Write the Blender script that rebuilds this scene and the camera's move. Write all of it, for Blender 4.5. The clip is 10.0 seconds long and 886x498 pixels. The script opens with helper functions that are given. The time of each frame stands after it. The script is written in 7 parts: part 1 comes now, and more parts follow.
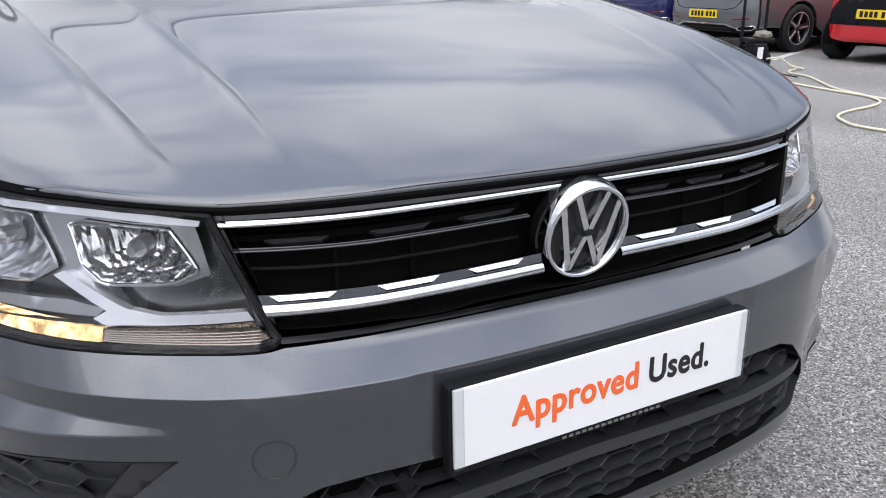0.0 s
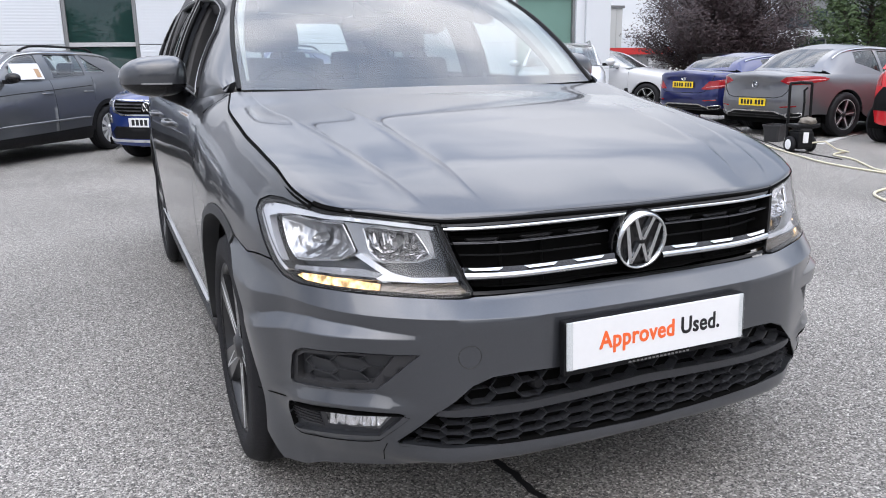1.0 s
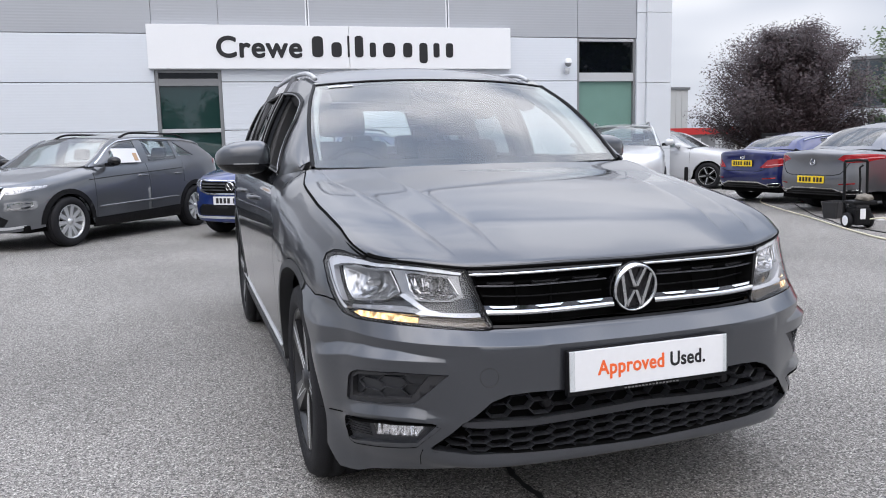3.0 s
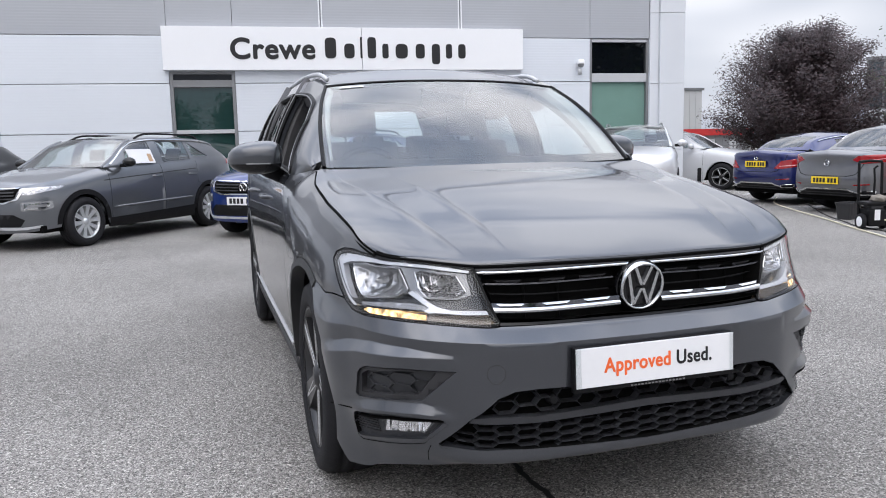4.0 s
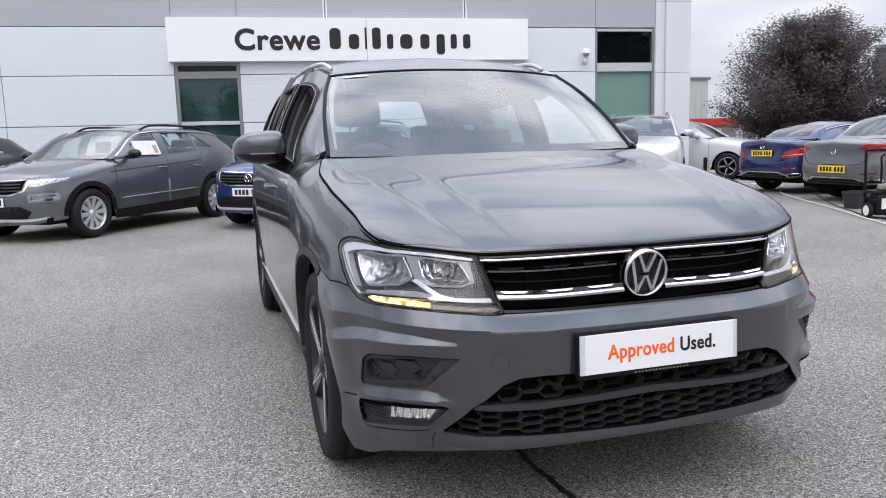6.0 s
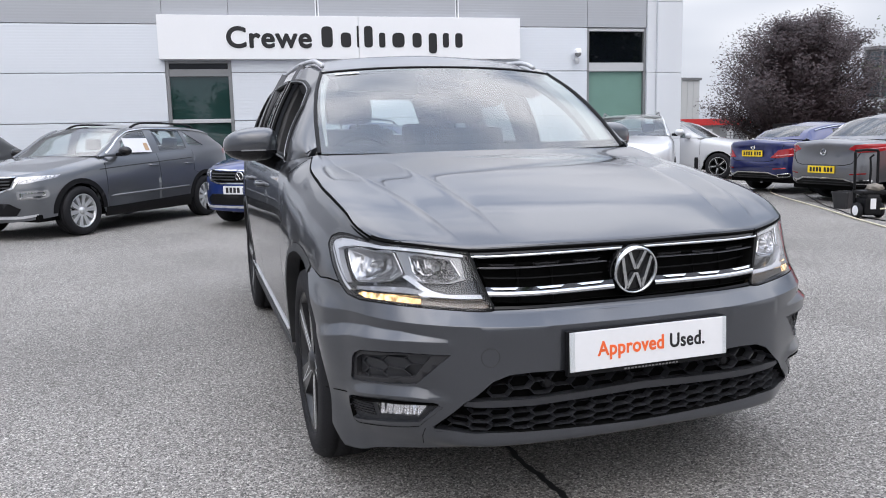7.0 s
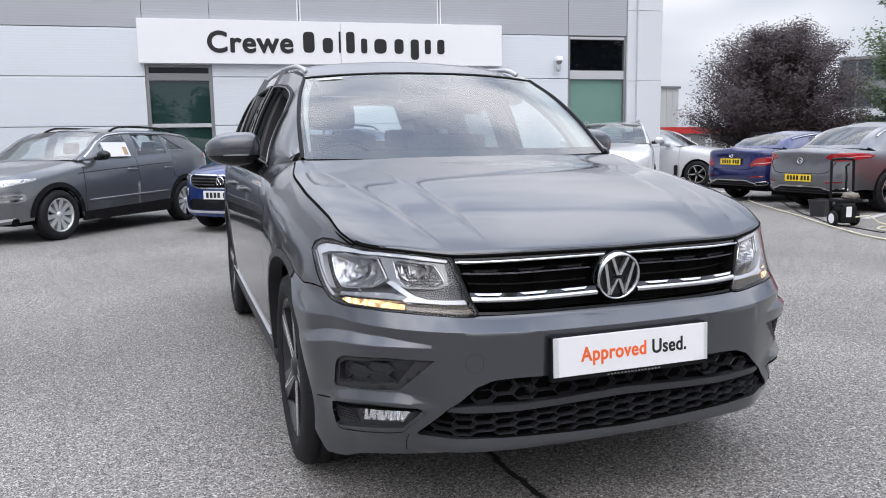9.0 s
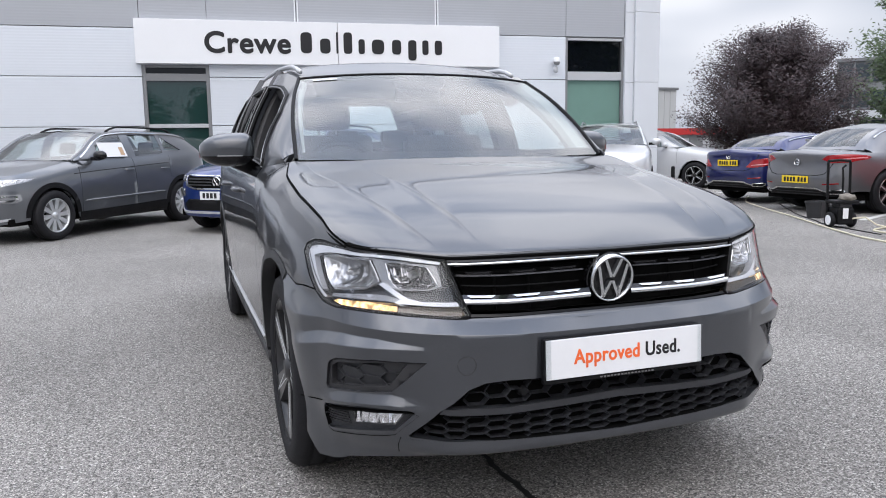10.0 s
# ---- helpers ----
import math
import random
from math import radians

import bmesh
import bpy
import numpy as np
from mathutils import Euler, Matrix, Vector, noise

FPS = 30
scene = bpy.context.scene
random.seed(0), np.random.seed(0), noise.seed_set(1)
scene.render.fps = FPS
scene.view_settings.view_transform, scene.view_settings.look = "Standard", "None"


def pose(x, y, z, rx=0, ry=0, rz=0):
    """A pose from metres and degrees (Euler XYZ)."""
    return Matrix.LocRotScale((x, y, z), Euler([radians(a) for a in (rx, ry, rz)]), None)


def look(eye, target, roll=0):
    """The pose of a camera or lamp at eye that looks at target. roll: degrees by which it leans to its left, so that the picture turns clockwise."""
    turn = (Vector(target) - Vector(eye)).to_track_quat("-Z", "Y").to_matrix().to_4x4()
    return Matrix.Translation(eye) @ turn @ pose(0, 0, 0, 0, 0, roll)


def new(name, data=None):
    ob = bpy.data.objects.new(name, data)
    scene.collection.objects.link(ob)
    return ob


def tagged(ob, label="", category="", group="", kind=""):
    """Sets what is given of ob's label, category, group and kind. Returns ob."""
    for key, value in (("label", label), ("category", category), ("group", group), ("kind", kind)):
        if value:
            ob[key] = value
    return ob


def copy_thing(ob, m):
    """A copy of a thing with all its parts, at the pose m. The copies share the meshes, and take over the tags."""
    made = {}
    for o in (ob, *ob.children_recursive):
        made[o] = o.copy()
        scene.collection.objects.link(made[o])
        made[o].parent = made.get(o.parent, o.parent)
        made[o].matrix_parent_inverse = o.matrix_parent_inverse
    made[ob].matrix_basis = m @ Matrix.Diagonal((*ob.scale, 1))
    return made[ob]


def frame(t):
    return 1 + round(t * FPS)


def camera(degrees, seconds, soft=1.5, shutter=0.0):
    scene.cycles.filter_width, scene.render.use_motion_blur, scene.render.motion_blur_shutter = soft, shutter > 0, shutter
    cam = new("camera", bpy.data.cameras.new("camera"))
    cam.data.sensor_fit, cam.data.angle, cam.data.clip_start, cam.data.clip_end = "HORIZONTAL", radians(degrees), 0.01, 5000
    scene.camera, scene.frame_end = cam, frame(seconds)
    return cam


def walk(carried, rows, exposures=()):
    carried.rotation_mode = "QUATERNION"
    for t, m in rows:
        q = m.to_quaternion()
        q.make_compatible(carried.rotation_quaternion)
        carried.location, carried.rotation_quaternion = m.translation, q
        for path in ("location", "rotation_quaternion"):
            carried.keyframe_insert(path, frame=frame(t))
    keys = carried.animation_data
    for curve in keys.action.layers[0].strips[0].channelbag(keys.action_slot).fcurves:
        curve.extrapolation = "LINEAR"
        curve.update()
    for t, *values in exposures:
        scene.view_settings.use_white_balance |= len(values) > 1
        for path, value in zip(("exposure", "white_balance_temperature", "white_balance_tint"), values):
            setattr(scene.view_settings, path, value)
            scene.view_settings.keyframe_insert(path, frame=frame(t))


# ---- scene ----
cam = camera(60.3, 10.0, soft=1.0)
PATH = [
    (0, (-0.662, -0.739, 1.090), (0.211, 0.926, 0.408), 0.0),
    (0.5, (-0.915, -1.081, 1.163), (-0.081, 0.640, 0.580), -0.4),
    (1, (-1.158, -1.383, 1.168), (-0.387, 0.402, 0.696), -0.8),
    (1.5, (-1.205, -1.612, 1.171), (-0.494, 0.219, 0.79), -1.1),
    (2, (-1.216, -1.796, 1.174), (-0.548, 0.064, 0.864), -1.2),
    (2.5, (-1.227, -1.823, 1.17), (-0.585, 0.051, 0.897), -1.3),
    (4, (-1.222, -1.861, 1.161), (-0.631, 0.031, 0.899), -1.3),
    (4.5, (-1.22, -1.868, 1.158), (-0.642, 0.028, 0.889), -1.4),
    (5, (-1.218, -1.866, 1.153), (-0.645, 0.03, 0.879), -1.5),
    (5.5, (-1.22, -1.868, 1.155), (-0.649, 0.028, 0.874), -1.6),
    (7, (-1.217, -1.872, 1.144), (-0.621, 0.015, 0.857), -1.3),
    (7.5, (-1.212, -1.869, 1.143), (-0.603, 0.015, 0.859), -1.3),
    (8, (-1.219, -1.875, 1.145), (-0.596, 0.005, 0.864), -1.1),
    (8.5, (-1.223, -1.877, 1.146), (-0.589, 0.0, 0.868), -1.0),
    (9, (-1.227, -1.871, 1.143), (-0.582, 0.003, 0.871), -0.9),
    (9.5, (-1.221, -1.873, 1.143), (-0.575, 0.0, 0.872), -0.9),
    (10, (-1.209, -1.866, 1.144), (-0.559, 0.006, 0.874), -0.8),
]
walk(cam, [(t, look(eye, target, roll)) for t, eye, target, roll in PATH], [(0, .14), (0.5, .22), (1.0, .24), (1.5, .18), (2.0, .06), (2.5, .04), (10.0, .04)])

# ---- light: bright overcast afternoon ----
world = bpy.data.worlds.new("overcast_sky")
scene.world = world
world.use_nodes = True
wn, wl = world.node_tree.nodes, world.node_tree.links
wn.clear()
w_out = wn.new("ShaderNodeOutputWorld")
w_bg = wn.new("ShaderNodeBackground")
w_sky = wn.new("ShaderNodeTexSky")
w_sky.sky_type = "NISHITA"
w_sky.sun_disc = False
w_sky.sun_elevation, w_sky.sun_rotation = radians(48), radians(200)
w_sky.dust_density, w_sky.air_density = 4.0, 1.0
w_geo = wn.new("ShaderNodeTexCoord")
w_map = wn.new("ShaderNodeMapping")
w_map.inputs["Scale"].default_value = (1.0, 1.0, 2.6)
w_noise = wn.new("ShaderNodeTexNoise")
w_noise.inputs["Scale"].default_value = 1.7
w_noise.inputs["Detail"].default_value = 3.0
w_noise.inputs["Roughness"].default_value = 0.55
w_ramp = wn.new("ShaderNodeValToRGB")
w_ramp.color_ramp.elements[0].position, w_ramp.color_ramp.elements[0].color = 0.37, (3.7, 4.3, 5.6, 1)
w_ramp.color_ramp.elements[1].position, w_ramp.color_ramp.elements[1].color = 0.63, (10.7, 10.8, 11.5, 1)
w_mix = wn.new("ShaderNodeMix")
w_mix.data_type = "RGBA"
w_mix.inputs[0].default_value = 0.85
wl.new(w_geo.outputs["Generated"], w_map.inputs["Vector"])
wl.new(w_map.outputs["Vector"], w_noise.inputs["Vector"])
wl.new(w_noise.outputs["Fac"], w_ramp.inputs["Fac"])
wl.new(w_sky.outputs["Color"], w_mix.inputs[6])
wl.new(w_ramp.outputs["Color"], w_mix.inputs[7])
# an overcast sky is brighter overhead than at the horizon
w_sep = wn.new("ShaderNodeSeparateXYZ")
w_grad = wn.new("ShaderNodeMapRange")
w_grad.inputs["From Min"].default_value, w_grad.inputs["From Max"].default_value = 0.33, 1.0
w_grad.inputs["To Min"].default_value, w_grad.inputs["To Max"].default_value = 1.02, 3.9
w_mul = wn.new("ShaderNodeVectorMath")
w_mul.operation = "SCALE"
wl.new(w_geo.outputs["Generated"], w_sep.inputs[0])
wl.new(w_sep.outputs["Z"], w_grad.inputs["Value"])
wl.new(w_mix.outputs[2], w_mul.inputs[0])
wl.new(w_grad.outputs[0], w_mul.inputs["Scale"])
wl.new(w_mul.outputs["Vector"], w_bg.inputs["Color"])
w_bg.inputs["Strength"].default_value = 0.1
wl.new(w_bg.outputs["Background"], w_out.inputs["Surface"])

sun = new("sun", bpy.data.lights.new("sun", "SUN"))
sun.data.energy, sun.data.angle, sun.data.color = 0.9, radians(75), (1.0, 0.96, 0.9)
sun.matrix_world = look((-6, -16, 20), (0, 0, 0))

# ---- materials ----
def mat(name, color, rough=0.5, metal=0.0, vary=0.0, scale=8.0, bump=0.0, bscale=60.0, coat=0.0, spec=0.5, island=0.0, transmission=0.0, ior=1.45, emit=None, emit_strength=0.0, rough_vary=0.0):
    m = bpy.data.materials.new(name)
    m.use_nodes = True
    n, l = m.node_tree.nodes, m.node_tree.links
    b = n["Principled BSDF"]
    c = (*color, 1)
    b.inputs["Base Color"].default_value = c
    b.inputs["Roughness"].default_value = rough
    b.inputs["Metallic"].default_value = metal
    b.inputs["Specular IOR Level"].default_value = spec
    b.inputs["IOR"].default_value = ior
    b.inputs["Transmission Weight"].default_value = transmission
    b.inputs["Coat Weight"].default_value = coat
    b.inputs["Coat Roughness"].default_value = 0.03
    if emit:
        b.inputs["Emission Color"].default_value = (*emit, 1)
        b.inputs["Emission Strength"].default_value = emit_strength
    if vary or bump or rough_vary:
        tc = n.new("ShaderNodeTexCoord")
        big = n.new("ShaderNodeTexNoise")
        big.inputs["Scale"].default_value = scale
        big.inputs["Detail"].default_value = 5
        l.new(tc.outputs["Object"], big.inputs["Vector"])
        fine = n.new("ShaderNodeTexNoise")
        fine.inputs["Scale"].default_value = bscale
        fine.inputs["Detail"].default_value = 3
        l.new(tc.outputs["Object"], fine.inputs["Vector"])
    if vary:
        add = n.new("ShaderNodeMath")
        add.operation = "ADD"
        l.new(big.outputs["Fac"], add.inputs[0])
        l.new(fine.outputs["Fac"], add.inputs[1])
        rng = n.new("ShaderNodeMapRange")
        rng.inputs["From Min"].default_value, rng.inputs["From Max"].default_value = 0.6, 1.4
        rng.inputs["To Min"].default_value, rng.inputs["To Max"].default_value = 1 - vary, 1 + vary
        l.new(add.outputs[0], rng.inputs["Value"])
        mul = n.new("ShaderNodeVectorMath")
        mul.operation = "SCALE"
        mul.inputs[0].default_value = color
        l.new(rng.outputs[0], mul.inputs["Scale"])
        if island:
            oi = n.new("ShaderNodeObjectInfo")
            r2 = n.new("ShaderNodeMapRange")
            r2.inputs["To Min"].default_value, r2.inputs["To Max"].default_value = 1 - island, 1 + island
            l.new(oi.outputs["Random"], r2.inputs["Value"])
            m2 = n.new("ShaderNodeVectorMath")
            m2.operation = "SCALE"
            l.new(mul.outputs["Vector"], m2.inputs[0])
            l.new(r2.outputs[0], m2.inputs["Scale"])
            mul = m2
        l.new(mul.outputs["Vector"], b.inputs["Base Color"])
    if rough_vary:
        r3 = n.new("ShaderNodeMapRange")
        r3.inputs["From Min"].default_value, r3.inputs["From Max"].default_value = 0.3, 0.7
        r3.inputs["To Min"].default_value, r3.inputs["To Max"].default_value = rough - rough_vary, rough + rough_vary
        l.new(big.outputs["Fac"], r3.inputs["Value"])
        l.new(r3.outputs[0], b.inputs["Roughness"])
    if bump:
        bp = n.new("ShaderNodeBump")
        bp.inputs["Strength"].default_value = bump
        bp.inputs["Distance"].default_value = 0.01
        l.new(fine.outputs["Fac"], bp.inputs["Height"])
        l.new(bp.outputs["Normal"], b.inputs["Normal"])
    return m


def car_paint(name, color, flake=0.12, metal=0.55, coat_ior=1.58):
    """Metallic lacquer: flaked base under a clear coat with a little dust."""
    m = mat(name, color, 0.30, metal, coat=1.0)
    n, l = m.node_tree.nodes, m.node_tree.links
    b = n["Principled BSDF"]
    b.inputs["Coat IOR"].default_value = coat_ior
    tc = n.new("ShaderNodeTexCoord")
    vor = n.new("ShaderNodeTexVoronoi")
    vor.inputs["Scale"].default_value = 900
    l.new(tc.outputs["Object"], vor.inputs["Vector"])
    rng = n.new("ShaderNodeMapRange")
    rng.inputs["To Min"].default_value, rng.inputs["To Max"].default_value = 1 - flake, 1 + flake
    l.new(vor.outputs["Color"], rng.inputs["Value"])
    mul = n.new("ShaderNodeVectorMath")
    mul.operation = "SCALE"
    mul.inputs[0].default_value = color
    l.new(rng.outputs[0], mul.inputs["Scale"])
    l.new(mul.outputs["Vector"], b.inputs["Base Color"])
    dust = n.new("ShaderNodeTexNoise")
    dust.inputs["Scale"].default_value = 9
    dust.inputs["Detail"].default_value = 6
    l.new(tc.outputs["Object"], dust.inputs["Vector"])
    r2 = n.new("ShaderNodeMapRange")
    r2.inputs["To Min"].default_value, r2.inputs["To Max"].default_value = 0.01, 0.05
    l.new(dust.outputs["Fac"], r2.inputs["Value"])
    l.new(r2.outputs[0], b.inputs["Coat Roughness"])
    return m


def clear_glass(name, tint=(1, 1, 1), gloss=0.08, rough=0.0):
    """Thin pane: lets light straight through, tinted, and reflects by Fresnel."""
    m = bpy.data.materials.new(name)
    m.use_nodes = True
    n, l = m.node_tree.nodes, m.node_tree.links
    n.clear()
    out = n.new("ShaderNodeOutputMaterial")
    tr = n.new("ShaderNodeBsdfTransparent")
    tr.inputs["Color"].default_value = (*tint, 1)
    gl = n.new("ShaderNodeBsdfGlossy")
    gl.inputs["Roughness"].default_value = rough
    # gloss of a pane's two faces by the angle of view
    lw = n.new("ShaderNodeLayerWeight")
    lw.inputs["Blend"].default_value = 0.5
    pw_ = n.new("ShaderNodeMath")
    pw_.operation, pw_.inputs[1].default_value = "POWER", 3.5
    l.new(lw.outputs["Facing"], pw_.inputs[0])
    fr = n.new("ShaderNodeMapRange")
    fr.inputs["To Min"].default_value = gloss
    l.new(pw_.outputs[0], fr.inputs["Value"])
    mx = n.new("ShaderNodeMixShader")
    l.new(fr.outputs[0], mx.inputs[0])
    l.new(tr.outputs[0], mx.inputs[1])
    l.new(gl.outputs[0], mx.inputs[2])
    l.new(mx.outputs[0], out.inputs["Surface"])
    return m


def streaked(name, color, rough, scale=38, deep=0.012):
    """Mirror coating moulded into upright flutes."""
    m = mat(name, color, rough, 0.95)
    n, l = m.node_tree.nodes, m.node_tree.links
    tc, mp, no, bp = n.new("ShaderNodeTexCoord"), n.new("ShaderNodeMapping"), n.new("ShaderNodeTexNoise"), n.new("ShaderNodeBump")
    mp.inputs["Scale"].default_value = (1.0, 1.0, 0.22)
    no.inputs["Scale"].default_value, no.inputs["Detail"].default_value = scale, 1.0
    bp.inputs["Strength"].default_value, bp.inputs["Distance"].default_value = 1.0, deep
    l.new(tc.outputs["Object"], mp.inputs["Vector"])
    l.new(mp.outputs["Vector"], no.inputs["Vector"])
    l.new(no.outputs["Fac"], bp.inputs["Height"])
    l.new(bp.outputs["Normal"], n["Principled BSDF"].inputs["Normal"])
    return m


PAINT_GREY = car_paint("indium_grey_paint", (0.062, 0.066, 0.076), metal=0.62, coat_ior=1.56)
PAINT_TROC = car_paint("grey_paint", (0.125, 0.132, 0.145), metal=0.6)
PAINT_BLUE = car_paint("deep_blue_paint", (0.006, 0.026, 0.15), metal=0.3)
PAINT_NAVY = car_paint("navy_paint", (0.006, 0.012, 0.095), metal=0.3)
PAINT_SILVERGREY = car_paint("selenite_grey_paint", (0.15, 0.152, 0.162))
PAINT_SILVER = car_paint("silver_paint", (0.60, 0.61, 0.63), metal=0.35)
PAINT_WHITE = car_paint("white_paint", (0.50, 0.51, 0.53), flake=0.02, metal=0.0)
PAINT_RED = car_paint("red_paint", (0.6, 0.012, 0.02), flake=0.05, metal=0.0)
PAINT_DARK = car_paint("black_paint", (0.015, 0.016, 0.018), metal=0.3)
CHROME = mat("chrome", (0.66, 0.67, 0.68), 0.07, 1.0)
ALLOY = mat("alloy", (0.62, 0.63, 0.64), 0.32, 0.55, vary=0.05)
ALLOY_DARK = mat("dark_alloy", (0.02, 0.02, 0.022), 0.3, 0.2, coat=0.5)
BLACK_GLOSS = mat("black_gloss", (0.006, 0.006, 0.007), 0.12)
BLACK_PLASTIC = mat("black_plastic", (0.007, 0.007, 0.008), 0.5, spec=0.2, bump=0.15, bscale=600, vary=0.15)
GREY_PLASTIC = mat("charcoal_plastic", (0.03, 0.03, 0.033), 0.55, bump=0.15, bscale=600, vary=0.15)
ARCH_PLASTIC = mat("arch_plastic", (0.028, 0.029, 0.031), 0.5, bump=0.12, bscale=500, vary=0.12)
RUBBER = mat("tyre_rubber", (0.013, 0.013, 0.015), 0.68, spec=0.25, vary=0.2, scale=12, bump=0.2, bscale=200)
# near-black for openings, their shade put into the colour; also seals and seams
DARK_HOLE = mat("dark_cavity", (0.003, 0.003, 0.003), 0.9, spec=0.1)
SCREEN_GLASS = clear_glass("windscreen_glass", (0.80, 0.88, 0.87), 0.16)
TINT_GLASS = clear_glass("tinted_glass", (0.35, 0.40, 0.40))
HAZE_GLASS = clear_glass("hazy_glass", (0.62, 0.68, 0.67), 0.15)
LENS = clear_glass("lamp_lens", (0.97, 0.97, 0.98), 0.05)
REFLECTOR = streaked("reflector", (0.46, 0.465, 0.475), 0.30)
MESH_PLASTIC = mat("intake_plastic", (0.029, 0.030, 0.034), 0.36, spec=0.5, bump=0.1, bscale=500, vary=0.1)
FOG_FACET = streaked("sparkling_reflector", (0.97, 0.972, 0.98), 0.24, 60, 0.022)
FACET = streaked("faceted_reflector", (0.48, 0.48, 0.49), 0.12, 70)
LAMP_MIRROR = mat("lamp_mirror", (0.40, 0.405, 0.415), 0.20, 0.85)
LAMP_SILVER = mat("lamp_silver", (0.36, 0.365, 0.38), 0.25, 0.7)
WHITE_LIGHT = mat("daylight_strip", (0.74, 0.76, 0.80), 0.22, 0.55, coat=.5)
AMBER = mat("amber_indicator", (0.45, 0.28, 0.10), 0.22, 0.3, emit=(1.0, 0.66, 0.32), emit_strength=1.0, bump=1.0, bscale=140)
_n, _l = AMBER.node_tree.nodes, AMBER.node_tree.links
_tc, _no, _mr = _n.new("ShaderNodeTexCoord"), _n.new("ShaderNodeTexNoise"), _n.new("ShaderNodeMapRange")
_no.inputs["Scale"].default_value, _no.inputs["Detail"].default_value = 48, 3
_mr.inputs["From Min"].default_value, _mr.inputs["From Max"].default_value = 0.36, 0.66
_mr.inputs["To Min"].default_value, _mr.inputs["To Max"].default_value = 0.25, 2.2
_l.new(_tc.outputs["Object"], _no.inputs["Vector"])
_l.new(_no.outputs["Fac"], _mr.inputs["Value"])
_sx, _ab, _fall, _mu = _n.new("ShaderNodeSeparateXYZ"), _n.new("ShaderNodeMath"), _n.new("ShaderNodeMapRange"), _n.new("ShaderNodeMath")
_ab.operation, _mu.operation = "ABSOLUTE", "MULTIPLY"
_fall.inputs["From Min"].default_value, _fall.inputs["From Max"].default_value = 0.60, 0.70
_fall.inputs["To Min"].default_value, _fall.inputs["To Max"].default_value = 0.45, 1.7
_l.new(_tc.outputs["Object"], _sx.inputs[0])
_l.new(_sx.outputs["X"], _ab.inputs[0])
_l.new(_ab.outputs[0], _fall.inputs["Value"])
_l.new(_fall.outputs[0], _mu.inputs[0])
_l.new(_mr.outputs[0], _mu.inputs[1])
_l.new(_mu.outputs[0], _n["Principled BSDF"].inputs["Emission Strength"])
LENS_RIB = mat("lens_rib", (0.24, 0.22, 0.20), 0.12, 0.5)
CLEAR_RIB = mat("ribbed_lens", (0.36, 0.285, 0.21), 0.15, 0.6, bump=1.0, bscale=160)
RED_LENS = mat("red_lens", (0.30, 0.008, 0.012), 0.15, coat=1.0)
WHITE_PLATE = mat("white_plate", (0.74, 0.74, 0.755), 0.25, vary=0.02)
PINK_LENS = mat("pale_lamp_strip", (0.62, 0.22, 0.24), 0.15, coat=1.0)
YELLOW_PLATE = mat("yellow_plate", (0.85, 0.60, 0.02), 0.3)
BLACK_INK = mat("black_ink", (0.012, 0.012, 0.014), 0.4)
ORANGE_INK = mat("orange_ink", (0.80, 0.13, 0.03), 0.4)
GREY_INK = mat("pale_ink", (0.16, 0.16, 0.16), 0.4)
FABRIC_DARK = mat("seat_fabric", (0.05, 0.05, 0.054), 0.9, vary=0.15, scale=20)
DASH = mat("dash_plastic", (0.075, 0.075, 0.08), 0.6)
WHITE_METAL = mat("white_sign_panel", (0.80, 0.81, 0.83), 0.35, vary=0.02, scale=1.5)
FRAME_GREY = mat("grey_aluminium", (0.25, 0.255, 0.265), 0.4, 0.6)
PALE_FRAME = mat("pale_aluminium", (0.5, 0.51, 0.53), 0.4, 0.3)


# ---- mesh helpers ----
def mesh_of(name, bm, material, smooth=False):
    me = bpy.data.meshes.new(name)
    bm.to_mesh(me)
    bm.free()
    me.materials.append(material)
    if smooth:
        me.shade_smooth()
    return me


def part(name, bm, material, parent, label="", smooth=False):
    ob = new(name, mesh_of(name, bm, material, smooth))
    ob.parent = parent
    if label:
        tagged(ob, label)
    return ob


def thing(name, m, label, category, group="", kind=""):
    ob = new(name)
    ob.matrix_world = m
    return tagged(ob, label, category, group, kind)


def box(bm, x0, x1, y0, y1, z0, z1, bevel=0.0, m=None):
    r = bmesh.ops.create_cube(bm, size=1)
    vs = r["verts"]
    for v in vs:
        v.co = Vector((x0 + (v.co.x + 0.5) * (x1 - x0), y0 + (v.co.y + 0.5) * (y1 - y0), z0 + (v.co.z + 0.5) * (z1 - z0)))
        if m is not None:
            v.co = m @ v.co
    if bevel:
        es = list({e for v in vs for e in v.link_edges})
        bmesh.ops.bevel(bm, geom=es, offset=bevel, segments=2, affect="EDGES", profile=0.6)
    return bm


def boxed(*a, **k):
    return box(bmesh.new(), *a, **k)


def prism(bm, pts, y0, y1, m=None):
    """Outline in (x, z), from y0 to y1."""
    n = len(pts)
    f = [bm.verts.new((x, y0, z)) for x, z in pts]
    g = [bm.verts.new((x, y1, z)) for x, z in pts]
    bm.faces.new(f)
    bm.faces.new(g[::-1])
    for i in range(n):
        bm.faces.new((f[i], g[i], g[(i + 1) % n], f[(i + 1) % n]))
    if m is not None:
        for v in f + g:
            v.co = m @ v.co
    bmesh.ops.recalc_face_normals(bm, faces=bm.faces[:])
    return bm


